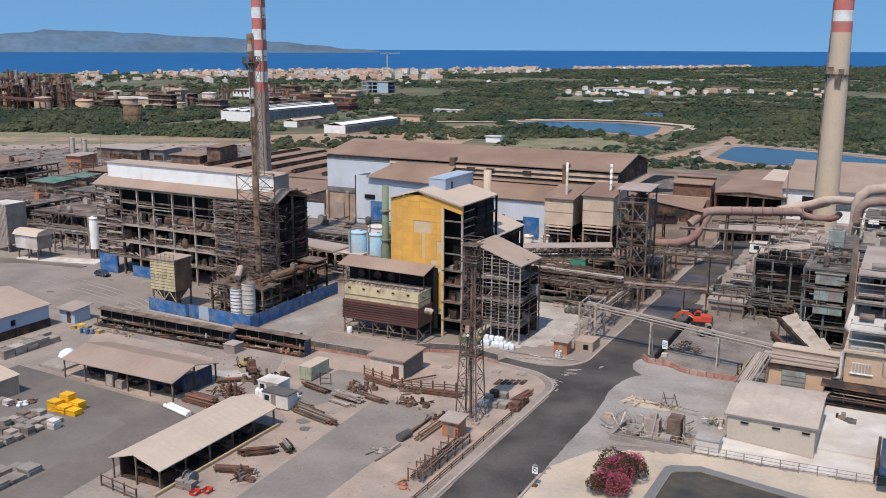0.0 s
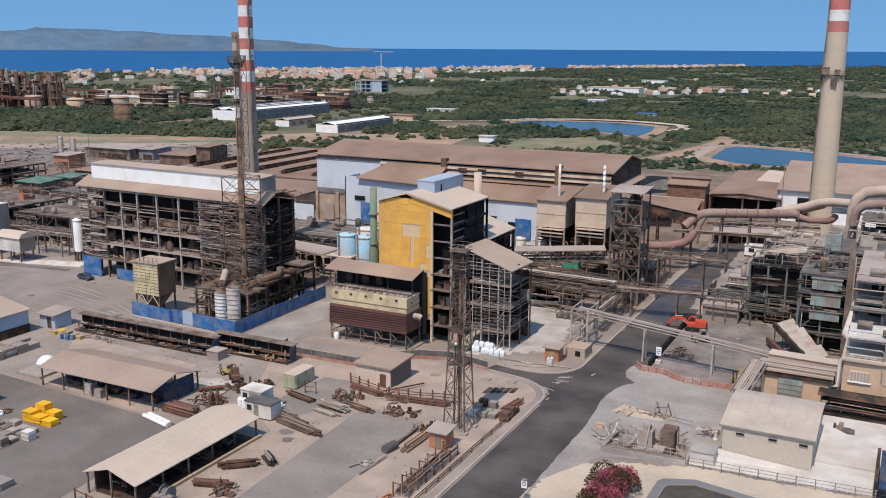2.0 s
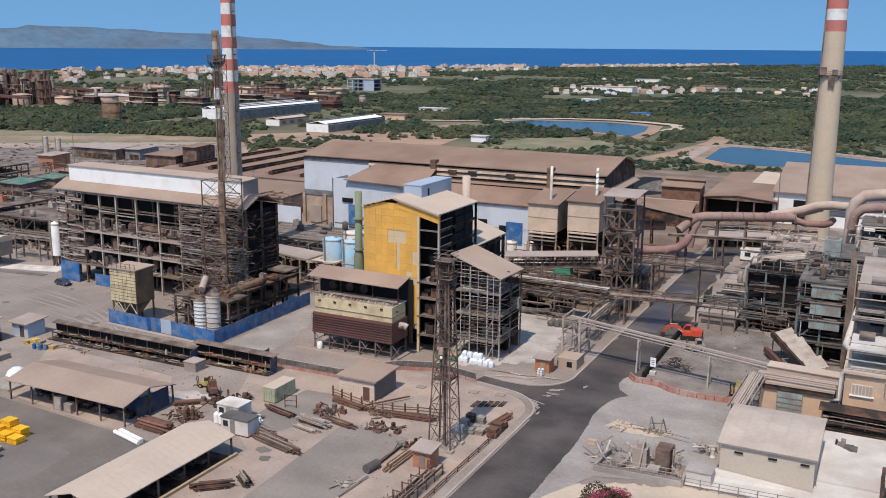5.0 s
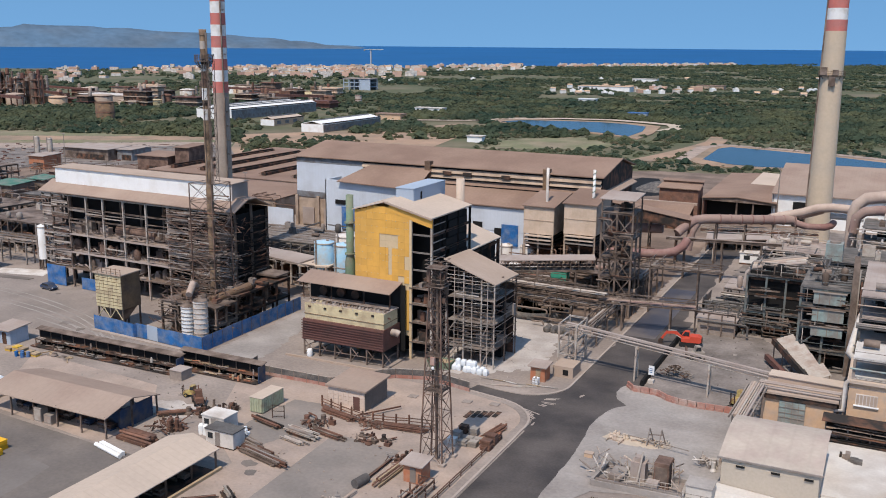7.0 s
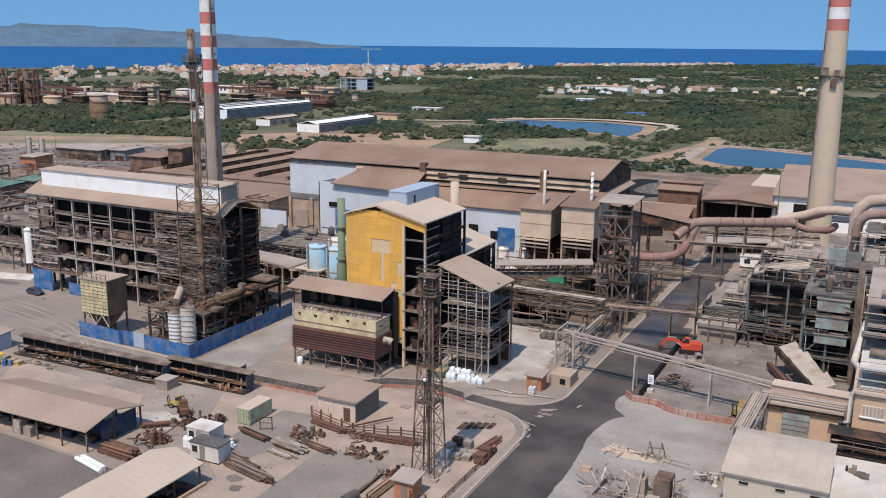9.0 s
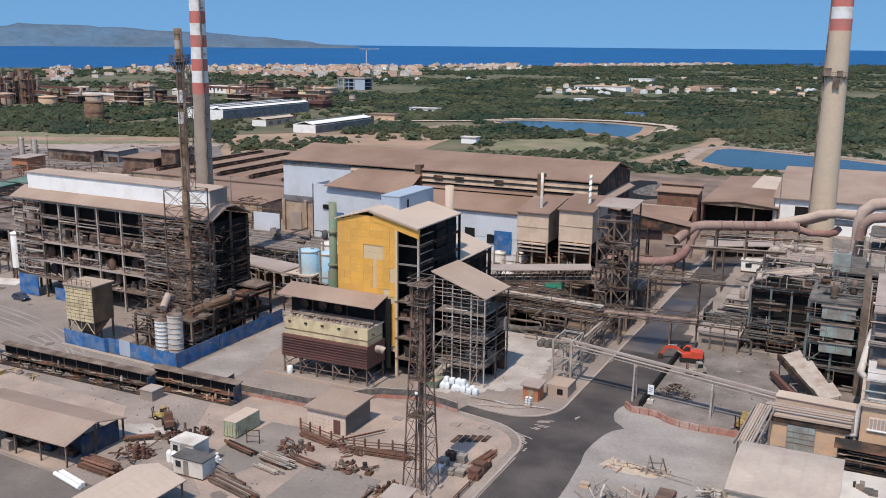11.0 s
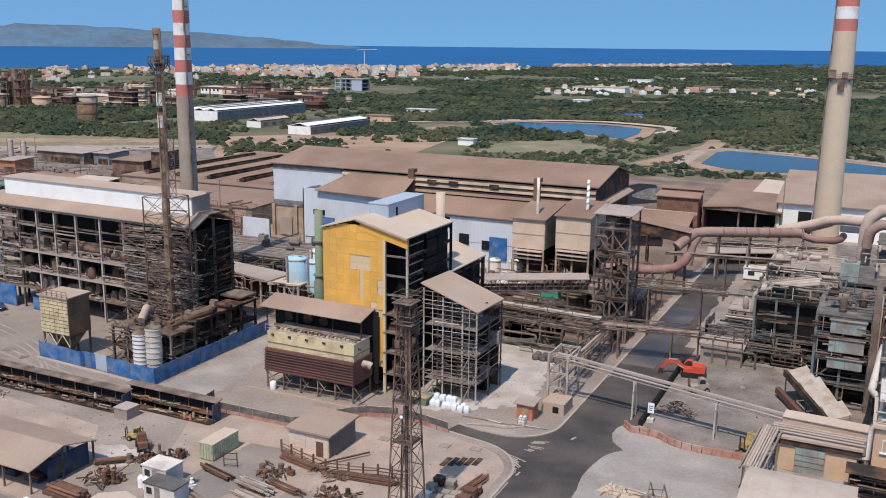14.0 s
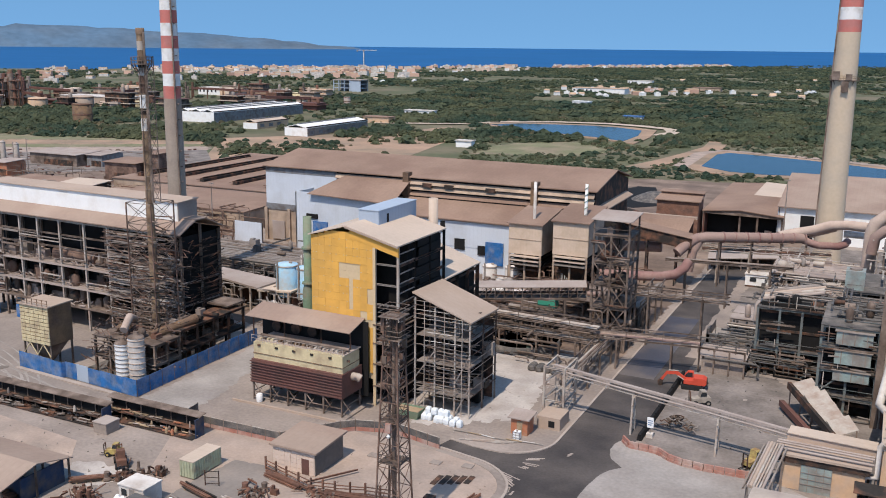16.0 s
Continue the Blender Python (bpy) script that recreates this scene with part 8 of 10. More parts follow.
# small orange huts
for x, y, lab, c in ((-53.0, 106.8, "small orange masonry hut with flat roof", 1), (-51.9, 147.0, "orange guard hut with brown roof", 2)):
    t = thing("small_hut", x, y, 0, lab, "hut", "orange huts")
    part("wall", Shape().box(x - 1.2, x + 1.2, y - 1.2, y + 1.2, 0, 2.4), "brick", t)
    part("door", Shape().box(x - .3, x + .5, y - 1.26, y - 1.2, 0, 2.0), "wood" if c == 2 else "greypatch", t)
    part("roof", Shape().slab((x - 1.6, y - 1.6, 2.5), (x + 1.6, y - 1.6, 2.5), (x + 1.6, y + 1.6, 2.75), (x - 1.6, y + 1.6, 2.75), .15), "roofgrey", t)
    part("side_wall", Shape().box(x + 1.2, x + 1.24, y - 1.2, y + 1.2, 0, 2.4), "brick", t)
t = thing("bulk_container", -51.6, 144.4, 0, "white plastic liquid container in a cage by the guard hut", "container")
part("tank", Shape().box(-52.05, -51.15, 143.9, 144.8, .15, 1.15), "white", t)
part("cap", Shape().lathe(-51.6, 144.35, [(.16, 1.15), (.16, 1.25), (.02, 1.27)], 10), "grey", t)
part("pallet", Shape().box(-52.1, -51.1, 143.85, 144.85, 0, .14), "greywood", t)
for x in (-52.1, -51.6, -51.1):
    bar(t, "cage_bar", (x, 143.84, .14), (x, 143.84, 1.2), .04, .04, "grey", "box")
for z in (.4, .8, 1.2):
    bar(t, "cage_bar", (-52.1, 143.84, z), (-51.1, 143.84, z), .04, .04, "grey", "box")
t = thing("loose_plank", -57, 143.8, 0, "weathered planks lying along the kerb", "plank")
for k in range(7):
    xa = -60.5 + k * 1.9
    bar(t, "board", (xa, 143.1 + .12 * k * (k > 3) + R(-.15, .15), .14), (xa + R(1.4, 2.4), 143.0 + .16 * k * (k > 3) + R(-.15, .15), .16), R(.12, .25), .06, ("greywood", "wood", "whitedust")[k % 3], "box")
t = thing("concrete_pit", -48.5, 151, 0, "small tan concrete pit wall with an opening", "pit")
part("wall", Shape().box(-50.6, -47.2, 149.4, 153.4, 0, 1.8), "rooftan", t)
part("opening", Shape().box(-48.9, -48.0, 149.34, 149.42, .4, 1.3), "black", t)

# white bulk bags
for k in range(17):
    if k < 13:
        x, y, z = -66.0 + (k % 7) * .95 + R(-.2, .2), 144.6 + (k // 7) * 1.0 + R(-.3, .3), 0.0
    else:
        x, y, z = -65.4 + (k - 13) * .95 + R(-.2, .2), 145.2 + R(-.3, .2), .88
    t = thing("bulk_bag", x, y, z, "white woven bulk bag standing on the concrete", "bulk bag", "bulk bags")
    w = R(.36, .44)
    ring = lambda f, h: [(x + w * f * cx, y + w * f * cy, z + h) for cx, cy in ((-1, -.8), (-.8, -1), (.8, -1), (1, -.8), (1, .8), (.8, 1), (-.8, 1), (-1, .8))]
    sh = Shape()
    hs = ((.92, 0), (1.08, .25), (1.05, .7), (.8, .92), (.3, 1.0 + R(0, .1)))
    for f, h in hs:
        sh.v += ring(f, h)
    for i in range(4):
        for j in range(8):
            sh.f.append((i * 8 + j, i * 8 + (j + 1) % 8, i * 8 + 8 + (j + 1) % 8, i * 8 + 8 + j))
    sh.f.append(tuple(range(32, 40)))
    sh.f.append(tuple(reversed(range(8))))
    part("bag", sh, "sack", t)
t = thing("skip_bin", -68.2, 145.2, 0, "rusty green skip beside the bags", "skip")
part("tub", Shape().add([(-70.2, 143.8, 0), (-66.8, 143.8, 0), (-66.8, 145.6, 0), (-70.2, 145.6, 0), (-70.6, 143.5, 1.3), (-66.4, 143.5, 1.3), (-66.4, 145.9, 1.3), (-70.6, 145.9, 1.3)], [(3, 2, 1, 0), (0, 1, 5, 4), (1, 2, 6, 5), (2, 3, 7, 6), (3, 0, 4, 7)]), "green", t)
part("load", Shape().box(-70.3, -66.7, 143.7, 145.7, .5, 1.1), "wood", t)

# netting fence round the side lane
t = thing("net_fence", -78, 131, 0, "red and grey netting fence along the lane", "fence")
line = [(-96.0, 131.4), (-95.6, 128.0), (-79.4, 128.3), (-74.2, 135.2), (-72.6, 136.6), (-67.4, 138.3), (-59.6, 136.6)]
for a, b in zip(line, line[1:]):
    k = max(1, round(math.hypot(b[0] - a[0], b[1] - a[1]) / 2.2))
    for i in range(k):
        p = (a[0] + (b[0] - a[0]) * i / k, a[1] + (b[1] - a[1]) * i / k)
        q = (a[0] + (b[0] - a[0]) * (i + 1) / k, a[1] + (b[1] - a[1]) * (i + 1) / k)
        bar(t, "net", (*p, .3), (*q, .3), .05, .58, "barrier", "box")
        bar(t, "net_top", (*p, 1.1), (*q, 1.1), .06, .96, "netgrey", "box")
        bar(t, "net_cord", (*p, 1.62), (*q, 1.62), .1, .09, "pale", "box")
        bar(t, "post", (*p, 0), (*p, 1.7), .1, .1, "steel", "box")
for k in range(4):
    bar(t, "tube", (-58.6 + k * .8, 140.6 + k * .35, .12), (-52.5 + k * .5, 141.9 + k * .45, .12), .1, .1, "pale", "pipe")

single("dust_patch", Shape().sheet(ragged([(-99, 108.5), (-92.5, 107.5), (-90.5, 110.5), (-92, 113.6), (-96.8, 113.2), (-99.4, 111.4)], .5, 81), .036), "chalk", "pale dust patch on the gravel", "dust", kind="structure")
single("cabin_pad", Shape().sheet(ragged([(-82.0, 104), (-77.0, 104.0), (-72.6, 114), (-75.5, 122), (-81.5, 121.5), (-82.4, 112)], .2, 82), .038), "patchgrey", "grey concrete strip between cabins and container", "pavement", kind="structure")
# container, cabins
t = thing("shipping_container", -83.4, 117, 0, "faded pale green shipping container", "container")
part("body", Shape().box(-84.5, -82.3, 114.6, 119.8, .15, 2.3), "containerpaint", t)
part("roof", Shape().box(-84.55, -82.25, 114.55, 119.85, 2.3, 2.38), "roofpale", t)
for k in range(11):
    part("rib", Shape().box(-82.3, -82.22, 114.8 + k * .44, 115.02 + k * .44, .25, 2.2), "containerpaint", t)
for k in range(5):
    part("rib", Shape().box(-84.4 + k * .45, -84.2 + k * .45, 114.52, 114.6, .25, 2.2), "containerpaint", t)
for x0, x1, y0, y1, rf in ((-86.2, -82.4, 106.3, 109.2, "whitedust"), (-82.7, -78.1, 102.9, 105.3, "coolsteel")):
    t = thing("site_cabin", (x0 + x1) / 2, (y0 + y1) / 2, 0, "white site cabin with flat roof", "cabin", "white cabins")
    part("body", Shape().box(x0, x1, y0, y1, .2, 2.3), "whitedust", t)
    part("roof", Shape().box(x0 - .1, x1 + .1, y0 - .1, y1 + .1, 2.3, 2.45), rf, t)
    part("door", Shape().box(x0 + 1.6, x0 + 2.4, y0 - .04, y0, .25, 2.1), "grey", t)
    part("window", Shape().box(x0 + .4, x0 + 1.2, y0 - .04, y0, 1.1, 1.9), "glass", t)
    part("base", Shape().box(x0, x1, y0, y1, 0, .2), "dark", t)
for k in range(3):
    part("bottle", Shape().lathe(-85.6 + k * .8, 105.4, [(.4, 0), (.4, 1.2), (.2, 1.5)], 10), "white", t)

# long goods in the yard
pipe_pile(-73.2, 102.9, 8.6, -14, 6, ("steel", "grey", "rust"), "bundles of long dark steel sections", 3)
pipe_pile(-74.6, 104.2, 7, -14, 4, ("rust", "rust", "steel"), "bundle of rusty pipes beside the cabins", 2)
pipe_pile(-73.0, 111.2, 5.6, -10, 6, ("grey", "dark", "pale"), "stack of grey grating panels", 3)
pipe_pile(-72.6, 109.0, 4.6, -12, 4, ("pale", "grey"), "low stack of pale steel sections", 1)
scrap(-73.6, 115.0, 4.2, 3, 30, "heap of rusty bent steel", ("rust", "rust", "steel"))
pipe_pile(-70.2, 92.4, 2.8, -35, 5, ("greywood", "dark"), "stack of dark timber sleepers", 4)
pipe_pile(-72.9, 89.4, 5, 40, 5, ("rust", "dark"), "rack of rusty pipes", 3)
pipe_pile(-72.6, 83.8, 5, 20, 5, ("rust", "dark", "steel"), "rusty pipe fittings beside the shed", 2)
scrap(-70.0, 82.8, 3.4, 2, 18, "small heap of rusty fittings")
pipe_pile(-58.5, 107.2, 6.0, 90, 2, ("rust", "steel"), "rusty pipes lying on the gravel", 1)
pipe_pile(-56.5, 106.0, 6.4, 88, 5, ("rust", "wood", "roof"), "rust-brown plates on bearers", 2)
pipe_pile(-58.0, 97.0, 6, 86, 1, ("grey", "steel"), "grey angle section on the gravel", 1)
scrap(-59.2, 97.2, 1.6, 1.8, 14, "heap of grey wire mesh panels", ("grey", "pale", "grey"), .6)
t = thing("steel_drum", -58.2, 102.2, 0, "dark rolled steel drum lying on its side", "drum")
part("shell", Shape().tube([(-58.5, 101.2, .58), (-58.1, 103.4, .58)], .58, 18), "coolsteel", t, "", True)
scrap(-51.8, 90.4, 1.6, 1.8, 9, "scattered rusty castings on gravel", ("brick", "rust", "brick"), .6)
t = thing("rack_frame", -52, 97, 0, "rusty tube racks holding pipes along the footway", "rack")
for k in range(7):
    y = 92.0 + k * 2.2
    bar(t, "upright", (-51.9, y, 0), (-51.9, y, 1.6), .14, .14, "rust", "I")
    bar(t, "upright", (-49.8, y, 0), (-49.8, y, 1.6), .14, .14, "grey" if k < 2 else "rust", "I")
    bar(t, "cross_bar", (-51.9, y, 1.5), (-49.8, y, 1.5), .1, .1, "rust", "box")
for k in range(9):
    bar(t, "pipe", (-51.6 + k * .2, 91.5 + R(0, 1), .3 + (k % 3) * .4), (-51.6 + k * .2, 106 - R(0, 3), .3 + (k % 3) * .4), .14, .14, random.choice(("rust", "grey", "dark")), "pipe")
for z in (.8, 1.55):
    bar(t, "rail", (-49.75, 91.5, z), (-49.75, 106, z), .08, .08, "grey", "pipe")
t = bpy.data.objects["rack_frame"]
for k in range(46):
    y, z = R(91.5, 104.5), R(.15, 1.5)
    x = R(-51.8, -49.9)
    if k % 3:
        bar(t, "pipe", (x, y, z), (x + R(-.3, .3), y + R(.8, 2.6), z + R(-.15, .15)), R(.06, .16), R(.06, .16), random.choice(("rust", "grey", "dark", "steel", "greywood")), random.choice(("pipe", "box")))
    else:
        bar(t, "upright", (x, y, 0), (x + R(-.1, .1), y, R(.8, 1.9)), .08, .08, random.choice(("grey", "rust", "pale")), "box")
t = thing("pipe_railing", -48.6, 100, 0, "rusty double pipe railing along the footway", "railing")
for k in range(20):
    bar(t, "post", (-48.5, 62 + k * 3.2, 0), (-48.5, 62 + k * 3.2, .8), .12, .12, "rust", "box")
for z in (.4, .75):
    bar(t, "rail", (-48.5, 60, z), (-48.5, 123, z), .16, .16, "rust", "pipe")
for k in range(12):
    x, y = -54.4 + (k % 4) * 1.6 + R(-.2, .2), 118.0 + (k // 4) * 1.8 + R(-.2, .2)
    if k in (3, 7):
        pallet_pile(x, y, 1, 1, 5, "rust", "rusty steel frames stacked near the mast", "goods near the mast", (1.4, 1.2))
    else:
        pallet_pile(x, y, 1, 1, random.choice((2, 3, 4)), random.choice(("grey", "greywood", "dark", "whitedust")), "grey crates stacked near the mast", "goods near the mast")
pipe_pile(-49.9, 124.2, 4.6, 80, 5, ("rust",), "rusty scaffold frames near the kerb", 2)
# five thin dark sheets, stepped, just above the gravel
t = thing("grating_sheets", -55.6, 127.5, 0, "thin dark sheets lying on gravel", "grating")
for k in range(5):
    part("sheet", Shape().box(-56.2 + k * .9, -55.5 + k * .9, 127.0 + k * .5, 129.6 + k * .4, .05, .12), "dark", t)
for k in range(4):
    t = thing("flat_plate", -66 + k * 4, 130, 0, "concrete cover plate on the gravel", "plate", "cover plates")
    part("plate", Shape().box(-67 + k * 4.1, -65.6 + k * 4.1, 130.2 + k * .9, 131.4 + k * .9, .03, .15), "yard", t)
scrap(-91.0, 104.4, 4.6, 4, 46, "big heap of rusty pump casings", ("rust", "rust", "dark"), 1.8)
pipe_pile(-91.2, 99.8, 5.6, -4, 6, ("rust",), "stack of rusty girders", 3, .4, r=.2)
scrap(-90.8, 111.6, 3, 4, 20, "rusty scrap with coiled cable", ("rust", "dark", "steel"), 1.4)
pipe_pile(-93.5, 108.8, 5, 40, 4, ("rust", "dark"), "bent rusty beams on gravel", 2)
pipe_pile(-92.2, 95.7, 6.6, -14, 2, ("white",), "white steel beams lying on concrete", 1, .62, r=.3)
# yellow stacks and pallets
for i, (x, y, l) in enumerate(((-109.4, 86.9, 7), (-107.5, 86.7, 6), (-105.6, 86.9, 4), (-108.6, 88.5, 10), (-106.7, 88.5, 7))):
    pallet_pile(x, y, 1, 1, l, "stackyellow", "stack of yellow painted steel blocks", "yellow stacks", (1.85, 1.5), .22)
for k in range(32):
    pallet_pile(-110.2 + (k % 4) * 1.62 + R(-.2, .2), 72.6 + (k // 4) * 1.62 + R(-.15, .15), 1, 1, random.choice((2, 3, 3, 4)), ("greywood", "grey", "kerb", "steel"), "grey pallets stacked on the lane", "grey pallets", (1.5, 1.2), .32)
pallet_pile(-103.9, 82.2, 1, 1, 7, "whitedust", "white slatted pallet stack", "grey pallets", (1.4, 1.2), .22)
for k in range(6):
    pallet_pile(-98.2 + (k % 2) * 2.5, 66 + (k // 2) * 2.4, 1, 1, random.choice((2, 3)), "grey", "bundles of grey slabs on the lane", "pale slabs", (2.2, 2.0), .3)
t = thing("cable_reel", -74.6, 79.6, 0, "blue-grey cable reel standing beside crates", "cable reel")
part("flange", Shape().tube([(-75.1, 78.4, .95), (-74.95, 78.4, .95)], .95, 20), "darkclad", t)
part("flange", Shape().tube([(-74.1, 78.4, .95), (-73.95, 78.4, .95)], .95, 20), "darkclad", t)
part("coil", Shape().tube([(-74.95, 78.4, .95), (-74.1, 78.4, .95)], .6, 16), "darkclad", t)
pallet_pile(-75.6, 77.0, 2, 1, 4, "grey", "grey metal crates beside the reel", "")
for k in range(2):
    t = thing("red_tray", -72.8 + k * .9, 76.6 + (k % 2), 0, "bright red plastic tray", "tray", "red trays")
    x, y = -72.8 + k * .95, 76.4 + (k % 2) * 1.1
    part("tray", Shape().add([(x, y, 0), (x + .8, y, 0), (x + .8, y + .9, 0), (x, y + .9, 0), (x - .1, y - .1, .5), (x + .9, y - .1, .4), (x + .9, y + 1, .6), (x - .1, y + 1, .5)], [(3, 2, 1, 0), (0, 1, 5, 4), (1, 2, 6, 5), (2, 3, 7, 6), (3, 0, 4, 7)]), "redplastic", t)
t = thing("yard_gate", -81, 73.5, 0, "low rusty gate with wire panels", "gate")
for k in range(4):
    bar(t, "post", (-84 + k * 2.2, 73.4 - k * .3, 0), (-84 + k * 2.2, 73.4 - k * .3, 1.6), .16, .16, "rust", "I")
for z in (.3, 1.4):
    bar(t, "rail", (-84, 73.4, z), (-77.4, 72.5, z), .1, .1, "rust", "box")

# buildings at the yard's edge
t = thing("blue_store", -154, 104, 0, "store with blue-grey sheet walls and tan roof", "store")
gable(t, -166, -143.6, 92, 116.6, 4.4, 2.0, "rooftan", .15, .3, along="y")
part("wall", Shape().box(-166, -143.6, 92, 116.4, 0, 4.3), "bluegrey", t)
part("plinth", Shape().box(-143.6, -143.4, 92, 116.4, 0, 1.6), "dark", t)
part("window", Shape().box(-143.6, -143.4, 108, 108.8, 2.2, 3.2), "black", t)
part("gable_wall", Shape().along_y([(-166, 4.3), (-143.6, 4.3), (-154.8, 6.2)], 116.0, 116.4), "bluegrey", t)
t = thing("pump_cabin", -141, 121, 0, "blue-grey pump cabin with brown flat roof", "cabin")
part("wall", Shape().box(-144.6, -140.6, 119.6, 123.4, 0, 2.6), "bluegrey", t)
part("roof", Shape().slab((-145.2, 119, 2.7), (-140.2, 119, 2.7), (-140.2, 124, 3.1), (-145.2, 124, 3.1), .15), "roofgrey", t)
part("door", Shape().box(-142.6, -141.6, 119.52, 119.6, 0, 2.1), "dark", t)
t = thing("beige_store", -124, 85, 0, "beige store with tan sheet roof", "store")
part("wall", Shape().box(-134, -119.0, 70, 89.8, 0, 3.0), "tanwall", t)
part("side_wall", Shape().box(-119.0, -118.9, 70, 89.8, 0, 3.0), "tanwall", t)
gable(t, -134, -119, 70, 89.8, 3.1, 1.2, "roofpale", .15, .3, along="y")
for k in range(10):
    pallet_pile(-138.6 + (k % 2) * 2.3, 99 + (k // 2) * 2.4, 1, 1, 3, ("greywood", "roofgrey", "grey", "pale"), "timber and steel stacked beside the store", "timber stacks", (2.1, 2.2), .5)
for k in range(5):
    pallet_pile(-139.0 + k * 1.6, 117.0 + R(-.3, .3), 1, 1, 3, ("wood", "machyellow"), "wooden crates by the lean-to rack", "crates", (1.3, 1.2), .32)
t = thing("blue_barrels", -134.6, 116.6, 0, "blue steel barrels standing together", "barrels")
for k in range(4):
    part("barrel", Shape().lathe(-134.8 + k * .7, 116.0 + (k % 2) * .6, [(.3, 0), (.32, .3), (.3, .45), (.32, .6), (.3, .9)], 12), "blue", t, "", True)
t = thing("tarpaulin_heap", -125.6, 104.4, 0, "white tarpaulin over a pile of boards", "tarpaulin")
part("board", Shape().box(-126.5, -121.0, 99.6, 103.6, 0, .4), "greywood", t)
part("sheet", Shape().lathe(-126.0, 105.2, [(1.7, .3), (1.4, .9), (.7, 1.4), (.1, 1.5)], 9), "sack", t)
pallet_pile(-118.2, 85.2, 2, 1, 3, ("sack", "whitedust", "grey"), "white sacks on pallets by the store", "")
scrap(-115.0, 87.0, 3, 2, 16, "torn white sacks and scrap by the store", ("sack", "grey", "rust"), .7)

# floor markings of the junction: worn pale smears on the asphalt
MARKS = ((-50.6, 134.3, -46.5, 132.7), (-50.0, 133.4, -46.5, 131.8), (-47.9, 132.0, -46.6, 131.0), (-47.2, 130.7, -46.8, 128.7), (-48.3, 138.9, -45.9, 140.0), (-48.3, 136.6, -46.6, 136.3), (-48.3, 137.5, -45.8, 137.7), (-43.7, 142.2, -43.3, 143.2), (-46.3, 129.7, -46.4, 128.7))
for n_, (xa, ya, xb, yb) in enumerate(MARKS):
    for k in range(2):
        f, g, o = R(0, .3), R(.65, 1.0), (k - .5) * .42
        single("dust_smear", Shape().beam((xa + (xb - xa) * f, ya + (yb - ya) * f + o, .045 + .004 * n_), (xa + (xb - xa) * g, ya + (yb - ya) * g + o, .045 + .004 * n_), R(.14, .34), .02), "kerb", "worn pale marking on the asphalt", "marking", kind="structure")

# round basin below the gallery, dark bales, more yard clutter
t = thing("round_basin", -66.5, 184, 0, "round dark-walled settling basin half full of slurry", "basin")
part("wall", Shape().lathe(-66.5, 184, [(7.2, 0), (7.2, 1.3), (6.9, 1.3), (6.9, .3)], 32), "netgrey", t, "", True)
part("slurry", Shape().lathe(-66.5, 184, [(6.9, .5), (0.02, .5)], 32), "murk", t, "brown slurry with green and ochre scum")
for k in range(6):
    x, y, r = -66.5 + R(-4.5, 4.5), 184 + R(-4, 4), R(.7, 1.7)
    part("scum", Shape().prism([(x + r * R(.6, 1.2) * math.cos(a * .7), y + r * R(.5, 1.0) * math.sin(a * .7)) for a in range(9)], .5, .53 + k * .004), ("leafdry", "reddirt", "green")[k % 3], t)
for k in range(7):
    t = thing("dark_bale", -57.1 + k * .9, 172, 0, "dark wire-tied bale beside the rack", "bale", "dark bales")
    x, y = -59.6 + (k % 4) * 1.3, 171.2 + (k // 4) * 1.2
    part("bale", Shape().lathe(x, y, [(.55, 0), (.68, .3), (.66, .8), (.4, 1.05)], 9), "netgrey", t)
pipe_pile(-79.6, 112.2, 6, -14, 4, ("rust", "dark"), "rusty channel sections near the container", 2)
pipe_pile(-77.4, 105.6, 5, -18, 5, ("grey", "steel", "pale"), "grey steel bars laid on bearers", 3)
pipe_pile(-69.8, 112.8, 5.5, -12, 4, ("rust", "steel"), "rusty beams beside the lane", 2)
scrap(-80.4, 108.4, 2.6, 2, 10, "small pile of white sacks and scrap", ("sack", "grey", "dark"), .9)
scrap(-63.2, 113.6, 5, 2.5, 26, "rusty fittings spread below the mast", ("rust", "dark", "steel"), 1.0)
scrap(-57.2, 110.4, 3, 3, 20, "metal scraps at the foot of the mast", ("rust", "dark", "grey"), 1.1)
scrap(-50.2, 121.6, 2.2, 4, 18, "rusty clamps piled along the kerb", ("rust", "brick", "rust"), .8)
scrap(-87.6, 113.2, 2.6, 3, 18, "cable drums and scrap near the rack", ("dark", "rust", "steel"), 1.5)
scrap(-116.5, 109.6, 8, 1.6, 14, "broken slabs behind the tan shed", ("whitedust", "kerb", "greywood"), .4)
scrap(-129, 118.6, 8, 1.2, 16, "loose timber in front of the rack", ("wood", "greywood", "grey"), .5)
t = thing("wire_gate", -78.2, 113.6, 0, "small leaning wire gate panel", "gate")
for a in ((0, 0), (1.6, .6)):
    bar(t, "post", (-80.2 + a[0], 114.2 + a[1], 0), (-80.2 + a[0], 114.2 + a[1], 2.0), .1, .1, "dark", "box")
for z in (.3, 1.1, 1.9):
    bar(t, "rail", (-80.2, 114.2, z), (-78.6, 114.8, z), .07, .07, "dark", "box")

